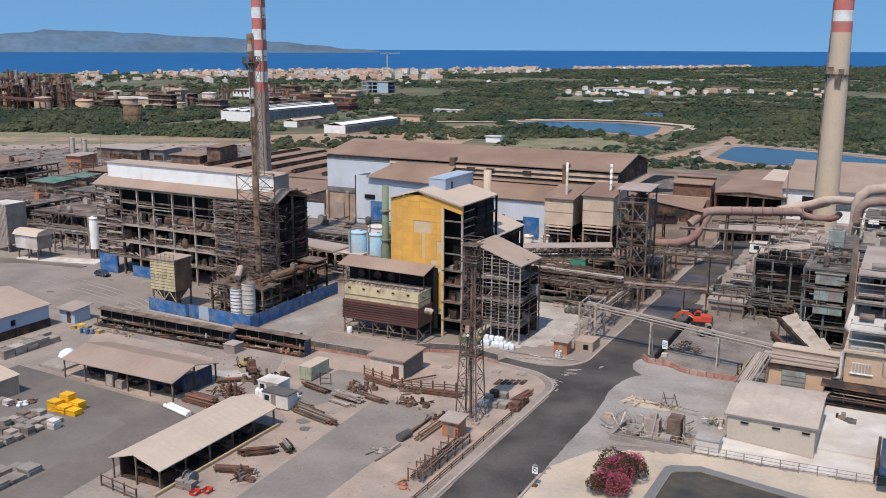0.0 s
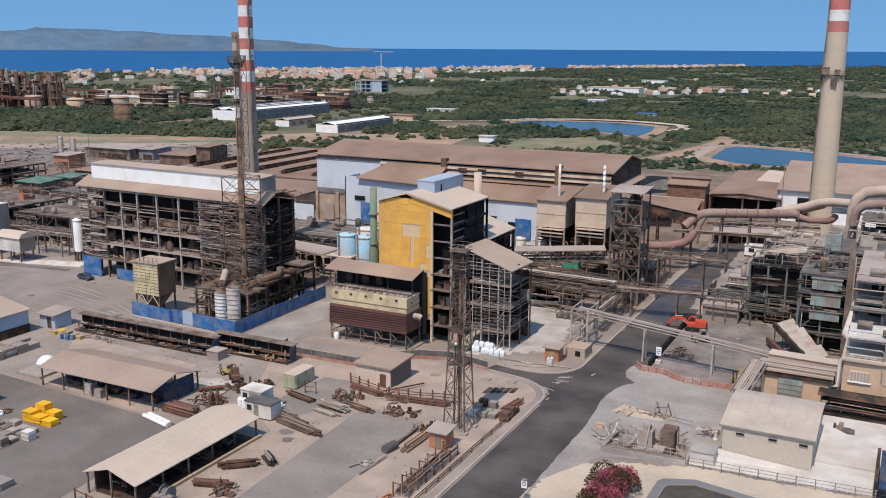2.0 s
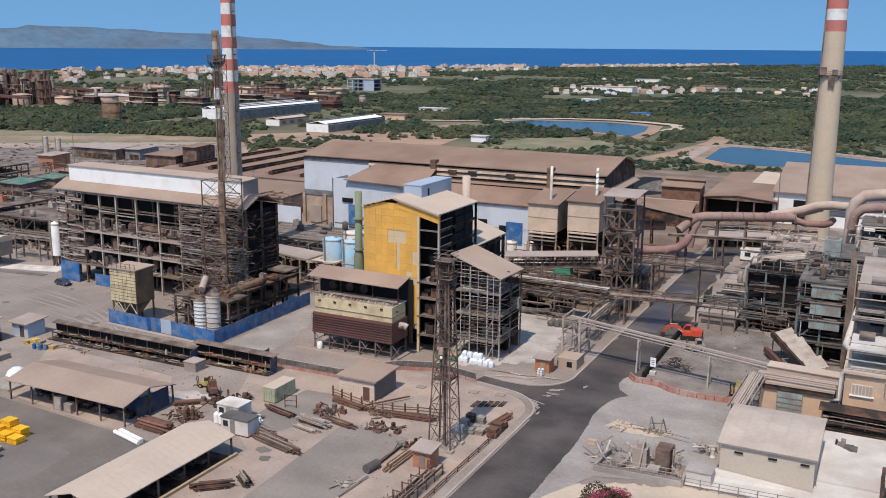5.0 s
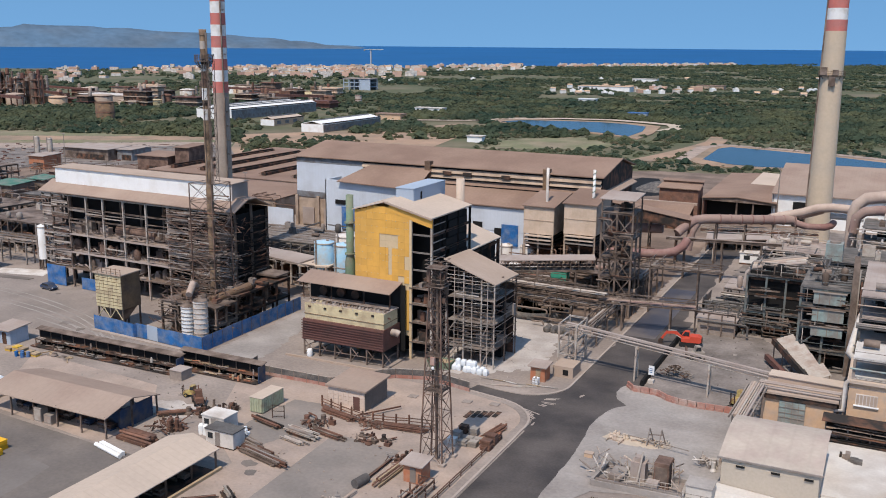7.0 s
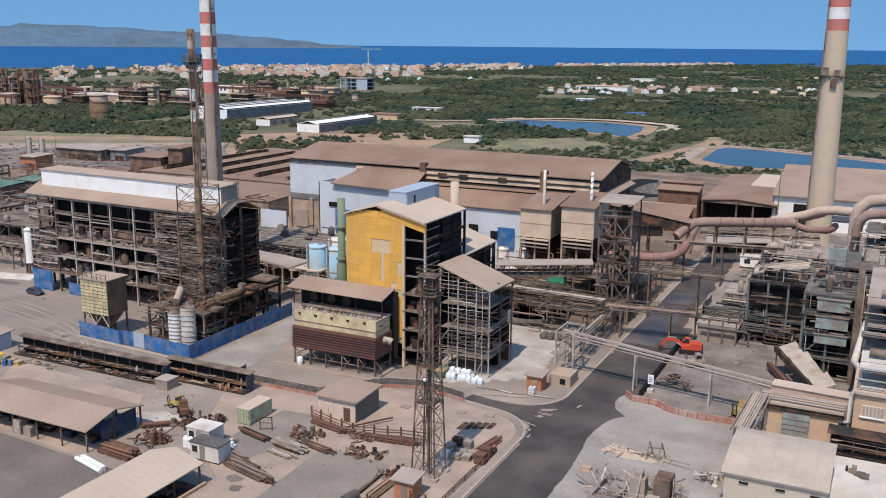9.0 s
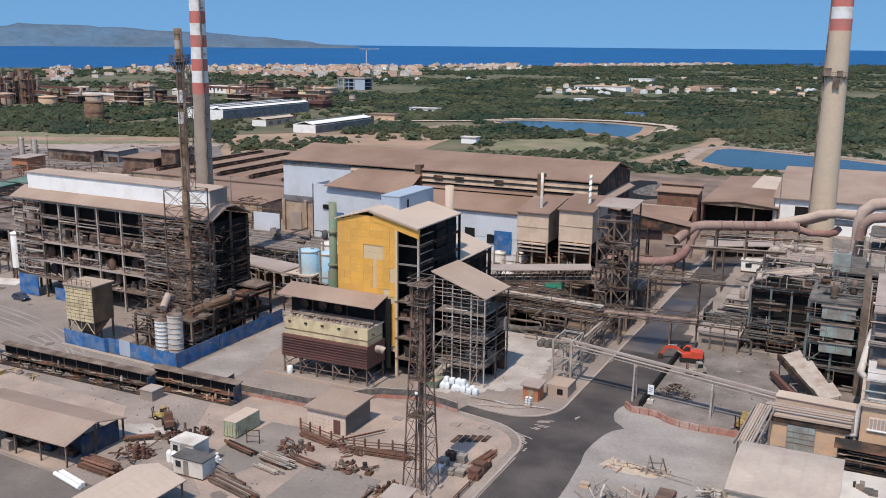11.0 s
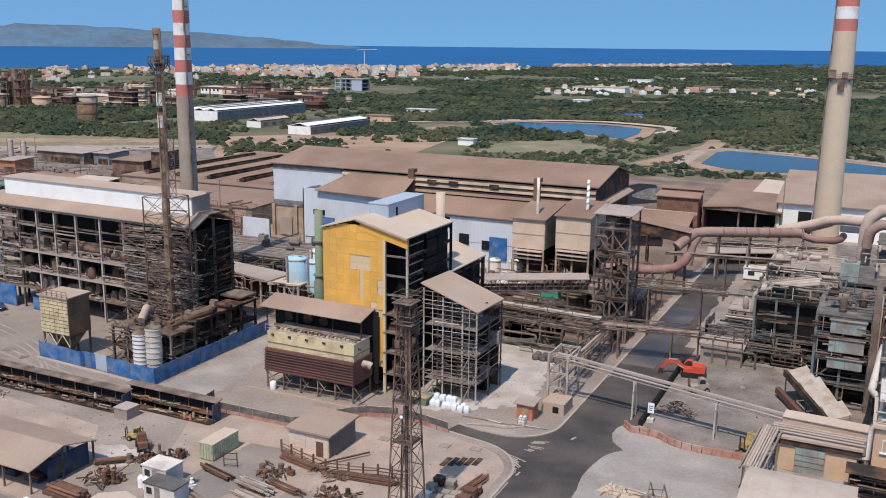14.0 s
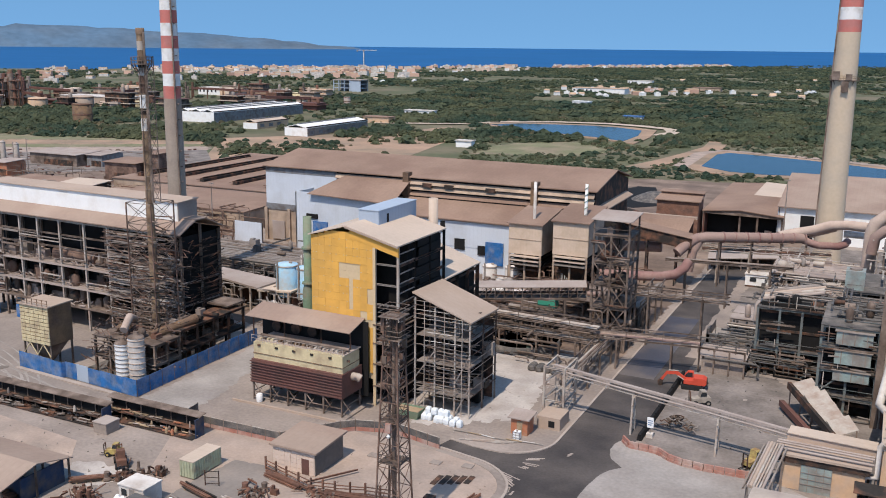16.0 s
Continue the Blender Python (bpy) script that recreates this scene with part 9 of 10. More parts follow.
# ---- works area left of the burnt building and between the halls ----
block("pipe_yard_frame", -215, -190, 172, 190, (4, 8), "dusty open pipework frame with tanks", "steel", (5, 3), 8, ("grey", "pale", "steel", "rust"), "steel", seed=51, pipes=8)
block("pipe_yard_frame", -250, -222, 170, 195, (4.5, 8), "rusty open process frame with vessels", "steel", (5, 3), 8, ("rust", "grey", "steel", "brick"), "steel", seed=52, pipes=8)
block("pipe_yard_frame", -240, -205, 205, 225, (4, 7.5), "brown process frame with low roofs", "steel", (6, 3), 8, ("rust", "roof", "steel", "grey"), "sootdeck", seed=53, pipes=8)
block("pipe_yard_frame", -340, -302, 225, 255, (4, 7), "distant dusty process frame", "steel", (6, 4), 8, ("rust", "grey", "roof", "steel"), "steel", seed=54, pipes=8)
block("pipe_yard_frame", -196, -178, 196, 222, (3.5, 6), "cluttered brown plant frame", "dark", (4, 4), 8, ("rust", "steel", "dark", "roof"), "steel", seed=55, pipes=6)
block("service_frame", -160, -138, 172, 182, (3.5, 6.5), "sooty service frame behind the burnt building", "dark", (8, 2), 6, ("dark", "steel", "rust", "grey"), "sootdeck", seed=56, pipes=8)
block("service_frame", -158, -118, 196, 212, (3.0, 5.0), "grey service frame with pipe bends", "coolsteel", (7, 3), 8, ("grey", "steel", "coolsteel", "dark"), "sootdeck", seed=57, pipes=10)
block("service_frame", -77, -63.6, 192.5, 200, (3.0,), "dusty machinery frame beneath the gallery", "steel", (5, 3), 7, ("dark", "steel", "rust", "grey", "green"), "steel", seed=58, pipes=8)
block("service_frame", -63, -50, 196, 209, (3.2, 6.0), "brown pipework frame beside the tower", "steel", (4, 3), 6, ("dark", "steel", "duct", "rust"), "steel", seed=59, pipes=8)
block("service_frame", -86, -66, 200, 212, (3.0,), "low dusty platform with pumps and ducts", "steel", (5, 3), 9, ("duct", "steel", "grey", "whitedust"), "roofgrey", seed=60, pipes=5)
pipe_rack((-200, 163.5, 5.5), (-176, 164.5, 5.5), 5, "trussed grey pipe bridge", "grey", seed=61, legs=3)
pipe_rack((-240, 199, 6), (-178, 192, 6), 5, "long dusty pipe bridge", "steel", seed=62, legs=7)
pipe_rack((-250, 160, 5), (-205, 168, 5), 4, "long grey pipe bridge", "grey", seed=63, legs=5)
pipe_rack((-111, 170, 5), (-94, 152, 5), 4, "pipe bridge to the filter", "grey", ("whitedust", "pale", "grey"), 2.2, 3, seed=64)
t = thing("green_box", -66.6, 198.5, 3.0, "small bright green sheet container", "container")
part("body", Shape().box(-68.4, -64.9, 197.4, 199.6, 3.0, 5.1), "brightgreen", t)
part("lid", Shape().box(-68.5, -64.8, 197.3, 199.7, 5.1, 5.22), "green", t)
t = thing("low_annex", -122, 181, 0, "low flat-roofed concrete annex with columns", "annex")
part("roof", Shape().slab((-134.5, 181.0, 5.3), (-119.5, 176.6, 5.3), (-118.5, 183.4, 5.6), (-136, 186.5, 5.6), .4), "roofgrey", t, "dusty grey flat roof")
part("roof", Shape().slab((-119.4, 176.4, 5.0), (-112.6, 178.2, 5.0), (-112.4, 183.4, 5.2), (-118.4, 183.4, 5.2), .35), "roofpale", t, "pale dusty roof end")
part("core", Shape().box(-132, -113.2, 181.5, 185.5, 0, 4.9), "dark", t)
part("end_sheet", Shape().box(-113.1, -112.8, 179, 185.5, 0, 4.8), "rust", t, "rusty end sheet")
for k in range(8):
    x = -134 + k * 3
    y = 181.2 - k * .88 if k < 6 else 177.0 + (k - 5) * .5
    bar(t, "column", (x, y, 0), (x, y, 4.9), .4, .4, "pale" if k > 3 else "steel", "box")
t = thing("sheet_screen", -160, 215, 0, "pale corrugated screen wall", "screen")
part("sheet", Shape().box(-166.6, -157.8, 229.0, 229.2, 0, 6.0), "lightblue", t)
for k in range(5):
    bar(t, "post", (-166.6 + k * 2.2, 229.4, 0), (-166.6 + k * 2.2, 229.4, 6.0), .2, .2, "steel")
t = thing("grey_silo", -206, 157, 0, "tall grey corrugated bin", "bin")
part("body", Shape().box(-212, -205.2, 156, 162, 2.2, 12.6), "whitedust", t)
for k in range(14):
    part("rib", Shape().box(-212 + k * .5, -211.75 + k * .5, 155.9, 156.0, 2.3, 12.5), "grey", t)
part("side", Shape().box(-205.2, -205.1, 156, 162, 2.2, 12.5), "grey", t)
part("hatch", Shape().box(-210.6, -209.6, 155.85, 155.95, 8, 11.2), "dark", t)
for a in (-211.5, -205.8):
    for b in (156.5, 161.5):
        bar(t, "leg", (a, b, 0), (a, b, 2.4), .4, .4, "grey")
t = thing("raised_cabin", -196, 156, 0, "white curved-roof cabin on steel legs", "cabin")
part("body", Shape().box(-199.5, -191.6, 153.6, 158, 2.6, 6.0), "whitedust", t)
part("roof", Shape().along_x([(153.2, 6.0), (158.4, 6.0), (157.6, 7.0), (155.8, 7.4), (154.0, 7.0)], -200, -191.2), "roofpale", t)
part("side", Shape().box(-191.6, -191.5, 153.6, 158, 2.6, 6.0), "grey", t)
for a in (-199, -195.5, -192):
    for b in (154, 157.6):
        bar(t, "leg", (a, b, 0), (a, b, 2.8), .3, .3, "steel")
single("pale_spill", Shape().prism([(-198, 152), (-176, 157), (-178, 162), (-190, 158.5), (-200, 154.5)], -.1, .05), "whitedust", "white powder spill on concrete", "spill", kind="structure")
single("track_bed", Shape().prism([(-300, 122), (-200, 147), (-192, 150.2), (-176, 153), (-176, 154.5), (-200, 152), (-300, 127)], -.1, .12), "greypatch", "raised grey concrete strip along the pipe frames", "pavement", kind="structure")
for x, y, w, d, h, m, rf, lab in ((-222, 255, 14, 9, 6, "brick", "roof", "low orange-brown workshop with brown roof"), (-275, 262, 26, 10, 5, "maroon", "roof", "long brown store with flat roof"), (-274, 229, 12, 9, 5.2, "steel", "canopygreen", "open canopy with green sheet roof"), (-274, 243, 9, 7, 5.2, "steel", "canopygreen", "small canopy with faded green roof"), (-336, 326, 28, 14, 5, "steel", "roofgrey", "long store with pale dusty roof"), (-317, 330, 9, 12, 5, "darkclad", "roofgrey", "dark grey annex of the long store"), (-327, 289, 9, 9, 5.5, "brick", "roofgrey", "orange plastered store with pale eaves"), (-271, 299, 16, 12, 8, "mastbrown", "roof", "brown sheet-metal bunker house"), (-257, 300, 7, 11, 12, "mastbrown", "roof", "tall brown sheet-metal bunker tower"), (-300, 196, 18, 12, 9, "darkclad", "roof", "dark grey clad plant house"), (-330, 250, 26, 12, 7, "mastbrown", "roof", "brown clad plant house"), (-256, 262, 15, 8, 5.5, "dark", "roofpale", "low dark store with pale dusty roof")):
    t = thing("works_building", x, y, 0, lab, "building")
    part("wall", Shape().box(x - w / 2, x + w / 2, y - d / 2, y + d / 2, 0, h), m, t)
    part("roof", Shape().slab((x - w / 2 - .6, y - d / 2 - .8, h), (x + w / 2 + .4, y - d / 2 - .8, h + .1), (x + w / 2 + .4, y + d / 2 + .4, h + .7), (x - w / 2 - .6, y + d / 2 + .4, h + .6), .2), rf, t)
    part("doorway", Shape().box(x - w / 2 + w * .3, x + w * .42, y - d / 2 - .08, y - d / 2, 0, h * .5), "dark", t)
for x, y in ((-362, 315), (-356, 317)):
    tank(x, y, 1.2, .5, 9 if x < -360 else 8.4, "pale", "slim pale silo beside the store", "pale silos")
for x, y, h in ((-33.4, 288, 19), (-305, 280, 16), (-180, 236, 14)):
    t = thing("lamp_post", x, y, 0, "tall slim grey lamp post", "lamp post", "lamp posts")
    part("pole", Shape().tube([(x, y, 0), (x, y, h)], [.22, .1], 8), "grey", t)
    part("head", Shape().box(x - .7, x + .7, y - .2, y + .2, h, h + .25), "grey", t)


def pipe_maze(x0, x1, y0, y1, z1, n, material, label, seed, z0=.6):
    """Many small service pipes, trays and valves over an area."""
    rnd = random.Random(seed)
    s = Shape()
    for k in range(n):
        x, y, z = rnd.uniform(x0, x1), rnd.uniform(y0, y1), rnd.uniform(z0, z1)
        l, r = rnd.uniform(2, 9), rnd.uniform(.06, .22)
        kind = rnd.random()
        if kind < .5:
            s.tube([(x, y, z), (x + l, y, z), (x + l + .3, y, z - .3), (x + l + .3, y, max(.05, z - rnd.uniform(.5, 3)))], r, 6)
        elif kind < .72:
            s.tube([(x, y, z), (x, y + l, z)], r, 6)
        elif kind < .88:
            s.tube([(x, y, 0), (x, y, z + .4)], r * .8, 6)
        else:
            w = rnd.uniform(.4, 1.3)
            s.box(x, x + w, y, y + w * .8, 0, rnd.uniform(.5, 1.8))
    tagged(part("pipe_maze", s, material), label, "pipework", kind="stuff")


pipe_maze(-140, -100, 166, 214, 5.5, 260, "grey", "maze of grey service pipes behind the burnt building", 71)
pipe_maze(-330, -185, 165, 262, 6.0, 420, "grey", "dense dusty pipework of the open plant yard", 72)
pipe_maze(-300, -190, 170, 262, 7.0, 260, "rust", "rusty pipes across the open plant yard", 73)
pipe_maze(-30, 8, 206, 248, 7.5, 260, "steel", "brown dusty pipework below the flue ducts", 74)
pipe_maze(-27, -8, 186.5, 200, 14.5, 70, "coolsteel", "grey cable trays round the process frames", 75)
pipe_maze(-80, -60, 174, 212, 5.0, 220, "steel", "brown pipes beneath the conveyor gallery", 76)
pipe_maze(-150, -100, 184, 226, 3.5, 320, "coolsteel", "sooty service pipes behind the tanks", 77)
pipe_maze(-330, -180, 205, 300, 5.0, 420, "steel", "brown pipework across the open plant yard", 78)
pipe_maze(-84, -60, 184, 238, 6.0, 220, "mastbrown", "rusty pipes around the conveyor tower", 79)
pipe_maze(-34, -8, 206, 250, 5.0, 220, "coolsteel", "sooty pipework below the flue duct", 80)
pipe_maze(-194, -172, 222, 240, 8.0, 110, "mastbrown", "rusty rails heaped beside the chimney", 86)
pipe_maze(-30, -12, 214, 247, 8.4, 150, "pale", "pale lagged pipes on the dusty platforms", 81, 4.6)
pipe_maze(-26, -14, 187.5, 197, 13.4, 44, "grey", "dusty cable trays on top of the process frame", 82, 11.8)
pipe_maze(-15.5, -10, 173, 186, 15.6, 40, "coolsteel", "sooty pipes on top of the tall process frame", 83, 14.2)
pipe_maze(-12, 6, 200, 238, 17.0, 130, "pale", "dusty pipes between the tall frames", 84, 9.0)
pipe_maze(-36, -27, 183, 200, 4.4, 60, "coolsteel", "sooty pipes over the low tank house", 85, 2.2)
# coal-dark stockpile and dirt behind the hall
single("ore_yard", Shape().prism([(-160, 268), (-30, 268), (-28, 378), (-135, 385), (-170, 350)], -.2, .02), "oreground", "brown ore-stained yard behind the hall", "ground", kind="structure")
single("works_ground", Shape().sheet(ragged([(-350, 205), (-262, 196), (-180, 196), (-172, 268), (-250, 300), (-255, 345), (-352, 350)], 1.5, 17), .02), "oreground", "brown ore-stained works ground", "ground", kind="structure")
single("service_ground", Shape().sheet(ragged([(-168, 168), (-132, 172), (-104, 170), (-96, 184), (-88, 206), (-90, 227), (-168, 235)], .8, 71), .018), "oreground", "oil-stained ground between the works", "ground", kind="structure")
single("plant_ground", Shape().sheet(ragged([(-34, 191), (20, 191), (20, 300), (-34, 300), (-36, 240)], .6, 72), .018), "worksfloor", "oil-stained ground below the ducts", "ground", kind="structure")
single("rack_ground", Shape().sheet(ragged([(-84, 184), (-48, 184), (-48, 292), (-70, 292), (-84, 234)], .6, 73), .018), "oreground", "ore-stained ground beside the road", "ground", kind="structure")
t = thing("stockpile", -62, 300, 0, "dark heap of ore in a bunker", "stockpile")
part("mound", Shape().lathe(-78, 296, [(13, 0), (9, 3.2), (4, 6), (.5, 7)], 18), "dark", t, "", True)
single("gravel_lot", Shape().prism([far(-560, 395)[:2], far(-190, 430)[:2], far(-203, 500)[:2], far(-560, 470)[:2]], -.2, .06), "worksfloor", "grey gravel parking lot", "ground", kind="structure")
for k, (d0, d1, e0, e1, m, lab) in enumerate(((470, 496, 500, 516, "soil", "pale bare earth strip beyond the lot"), (496, 512, 516, 528, "grass", "dry grass strip"), (512, 540, 528, 545, "reddirt", "bare earth track beside the trees"), (540, 575, 545, 575, "grass", "dry grass before the trees"))):
    single("field_strip", Shape().sheet(ragged([far(-560, d0)[:2], far(-200, e0)[:2], far(-200, e1)[:2], far(-560, d1)[:2]], 1.2, 60 + k), .05 + .004 * k), m, lab, "ground", kind="structure")
for k in range(7):
    single("kerb_line", Shape().sheet([far(-540 + 8 * k, 404 + 10 * k)[:2], far(-215, 432 + 10 * k)[:2], far(-215, 433.2 + 10 * k)[:2], far(-540 + 8 * k, 405.5 + 10 * k)[:2]], .075), "yard" if k % 2 else "asphalt", "worn lane line across the lot", "track", kind="structure")
single("dirt_flat", Shape().prism([far(-210, 430)[:2], far(0, 480)[:2], far(40, 560)[:2], far(40, 650)[:2], far(-30, 600)[:2], far(-190, 560)[:2]], -.2, .05), "reddirt", "reddish dirt flat behind the works", "ground", kind="structure")

rub, junk = Shape(), Shape()
rnd = random.Random(31)
for k in range(300):
    b, d = rnd.uniform(-540, -215), rnd.uniform(398, 500)
    x, y, _ = far(b, d)
    r = rnd.uniform(.5, 1.5)
    h = r * rnd.uniform(.3, .6)
    if k % 5 < 2:
        rub.lathe(x, y, [(r, 0), (r * .75, h * .6), (r * .3, h), (.1, h * 1.05)], 7)
    else:
        a, w, l = rnd.uniform(0, 3.14), rnd.uniform(.3, 1.1), rnd.uniform(.8, 3.2)
        junk.beam((x, y, h * .4), (x + l * math.cos(a), y + l * math.sin(a), h * rnd.uniform(.3, .6)), w, h * .8)
tagged(part("scrap_rows", junk, "maroon"), "rows of brown scrap boxes on the lot", "scrap", kind="stuff")
tagged(part("rubble_heaps", rub, "steel"), "low grey heaps of rubble on the lot", "rubble", kind="stuff")

# white-roofed warehouses beyond the works
for x0, x1, y0, y1, h, n, wl, lab in ((-452, -421, 528, 632, 7, 3, "darkclad", "long warehouse with three white roof bays"), (-331, -315, 482, 550, 5, 1, "grey", "long warehouse with plain white roof"), (-379, -368, 505, 538, 4, 1, "plaster", "low peach store with pale roof")):
    t = thing("warehouse", (x0 + x1) / 2, y0, 0, lab, "warehouse", "far warehouses")
    # the darkclad wall has the shade of its side put into the colour
    part("wall", Shape().box(x0, x1, y0, y1, 0, h), wl, t)
    part("gable_wall", Shape().box(x0 + .1, x1 - .1, y0 - .1, y0, 0, h - .2), "white", t)
    for k in range(n):
        a, b = x0 + (x1 - x0) * k / n, x0 + (x1 - x0) * (k + 1) / n
        gable(t, a, b, y0, y1, h, 1.7, "white" if n != 1 or wl == "grey" else "roofpale", .3, .2, along="y")
        part("ridge_vent", Shape().box((a + b) / 2 - .55, (a + b) / 2 + .55, y0 + 2, y1 - 2, h + 1.2, h + 2.15), "darkclad", t, "dark ridge vent")
        part("valley", Shape().box(b - .9, b + .2, y0, y1, h - .1, h + .5), "dark", t, "dark valley gutter")
    for k in range(int((y1 - y0) / 9)):
        part("window", Shape().box(x1, x1 + .1, y0 + 3 + k * 9, y0 + 7 + k * 9, 1, 3), "darkclad", t)


# ---- refinery on the left horizon ----
rnd = random.Random(77)
for k in range(135):
    b = rnd.uniform(-500, -95) if k % 3 else rnd.uniform(-520, -400)
    d = rnd.uniform(790, 1000)
    tall = b < -395
    x, y, _ = far(b, d)
    kind = rnd.random()
    if kind < .30:
        r, h = rnd.uniform(4, 9), rnd.uniform(5, 9)
        t = thing("refinery_tank", x, y, 0, "large round refinery tank stained with rust", "tank", "refinery tanks")
        part("shell", Shape().lathe(x, y, [(r, 0), (r, h), (r * .9, h + .6), (.5, h + 1.2)], 18), rnd.choice(("ochre", "rust", "plaster", "whitedust", "rooftan", "roofpale")), t, "", True)
        part("rim", Shape().lathe(x, y, [(r + .3, h - .8), (r + .3, h - .2)], 18), "rust", t)
    elif kind < .84 and tall:
        w, h = rnd.uniform(8, 15), rnd.uniform(15, 27)
        t = thing("refinery_tower", x, y, 0, "rusty refinery tower of vessels in an open frame", "tower", "refinery towers")
        for f in range(4):
            a, r, g = x + (f - 1.5) * w / 3.4, rnd.uniform(1.0, 2.4), h * rnd.uniform(.6, 1.15)
            part("vessel", Shape().lathe(a, y + rnd.uniform(-3, 3), [(r, 0), (r, g - .8), (r * .85, g), (r * .2, g + .3)], 12), rnd.choice(("rust", "maroon", "grey", "steel", "ochre", "rooftan")), t, "", True)
        for f in range(3):
            part("platform", Shape().box(x - w / 2, x + w / 2, y - 5, y + 5, h * (.25 + .28 * f), h * (.25 + .28 * f) + .4), rnd.choice(("rust", "steel", "maroon")), t)
        for a in (-.5, .5):
            bar(t, "column", (x + a * w, y - 5, 0), (x + a * w, y - 5, h * .9), .6, .6, "rust")
    elif kind < .84:
        w, dd, h = rnd.uniform(10, 30), rnd.uniform(8, 18), rnd.uniform(16, 27) if tall else rnd.uniform(5, 13)
        t = thing("refinery_building", x, y, 0, "rust-brown refinery building with open floors", "building", "refinery buildings")
        for f in range(int(h / 4.2)):
            part("floor", Shape().box(x - w / 2, x + w / 2, y - dd / 2, y + dd / 2, f * 4.2 + 3.6, f * 4.2 + 4.2), rnd.choice(("rust", "maroon", "steel") if tall else ("rust", "maroon", "roof", "steel", "roofpale", "rooftan")), t)
        part("core", Shape().box(x - w * .42, x + w * .42, y - dd * .4, y + dd * .4, 0, h - 1), rnd.choice(("dark", "maroon", "rust") if tall else ("dark", "maroon", "rust", "steel", "tanwall", "roofgrey", "plaster")), t)
        for a in (-.5, 0, .5) if tall else ():
            bar(t, "column", (x + a * w, y - dd / 2, 0), (x + a * w, y - dd / 2, h), .7, .7, "steel")
        a = x + rnd.uniform(-.4, .4) * w
        hv = rnd.uniform(1, 4)
        part("roof_vessel", Shape().lathe(a, y, [(1.5, h - 1), (1.5, h + hv), (.6, h + hv + .6)], 10), rnd.choice(("rust", "rooftan", "grey")), t, "", True)
    elif kind < .94:
        h = rnd.uniform(22, 34) if tall else rnd.uniform(9, 17)
        t = thing("refinery_stack", x, y, 0, "slim refinery stack with rusty collar", "stack", "refinery stacks")
        part("pipe", Shape().lathe(x, y, [(1.3, 0), (1.0, h)], 12), rnd.choice(("rust", "grey", "steel")), t, "", True)
        part("collar", Shape().lathe(x, y, [(1.7, h * .7), (1.7, h * .72)], 12), "rust", t)
    else:
        q = far(b + rnd.uniform(40, 90), d + rnd.uniform(-40, 40))
        t = thing("refinery_conveyor", x, y, 0, "long rust-brown conveyor gallery on trestles", "conveyor", "refinery conveyors")
        part("gallery", Shape().beam((x, y, 10), (q[0], q[1], 8), 3, 2), "maroon", t)
        for f in range(6):
            px, py = x + (q[0] - x) * f / 5, y + (q[1] - y) * f / 5
            bar(t, "trestle", (px, py, 0), (px, py, 8), .8, .8, "rust")
for b, d, r, h, m in ((-332, 644, 6.2, 13, "ochre"), (-147, 873, 7, 8, "rooftan"), (-120, 949, 7, 6, "cream"), (-183, 1013, 5, 9, "plaster"), (-70, 860, 3, 7, "roofgrey"), (-310, 815, 8, 4, "roofpale"), (-285, 820, 9, 4, "cream")):
    x, y, _ = far(b, d)
    t = thing("refinery_tank", x, y, 0, "ochre or cream round tank among trees", "tank", "refinery tanks")
    part("shell", Shape().lathe(x, y, [(r, 0), (r, h), (r * .9, h + .2)], 20), m, t, "", True)
    part("rim", Shape().lathe(x, y, [(r + .2, h - .5), (r + .2, h)], 20), "rust", t)
    part("band", Shape().lathe(x, y, [(r + .1, h * .45), (r + .1, h * .52)], 20), "rust", t)
x, y, _ = far(-72, 1095)
t = thing("blue_frame_building", x, y, 0, "open blue steel frame building with grey roof", "building")
for a in range(6):
    for b in (0, 1):
        bar(t, "column", (x - 18 + a * 7, y + b * 16, 0), (x - 18 + a * 7, y + b * 16, 13), .9, .9, "bluegrey")
for z in (4.5, 9, 13):
    part("floor", Shape().box(x - 18, x + 17, y, y + 16, z - .6, z), "bluegrey", t)
part("roof", Shape().box(x - 19, x + 18, y - 1, y + 17, 13, 13.8), "roofgrey", t)
part("wall", Shape().box(x + 4, x + 17, y - .3, y, 0, 12.5), "bluegrey", t)
# dark wall added at the rear to stand in for shade between the floors
part("back_wall", Shape().box(x - 17.5, x + 16.5, y + 15, y + 15.4, 0, 12.4), "darkclad", t)


# ---- seaside town and scattered houses ----
def house(w, d, h, wall, roof, flat):
    t = thing("house", 0, 0, 0, "small pale plastered house near the shore", "house", "town houses")
    part("wall", Shape().box(-w / 2, w / 2, -d / 2, d / 2, -1, h), wall, t)
    if flat:
        part("roof", Shape().box(-w / 2 - .3, w / 2 + .3, -d / 2 - .3, d / 2 + .3, h, h + .5).box(-w / 6, w / 4, -d / 4, d / 4, h + .5, h + 2.2), roof, t)
    else:
        part("roof", Shape().along_x([(-d / 2 - .5, h - .2), (d / 2 + .5, h - .2), (0, h + 2.2)], -w / 2 - .5, w / 2 + .5), roof, t)
    return t


KINDS = [house(9, 8, 6.0, "white", "plaster", False), house(11, 9, 5.2, "block", "plaster", False), house(12, 9, 8.6, "block", "roofpale", True), house(15, 10, 7.4, "roofpale", "plaster", False), house(10, 9, 5.6, "white", "white", True), house(22, 11, 11, "block", "roofpale", True), house(14, 10, 9.0, "white", "plaster", False)]
used = set()


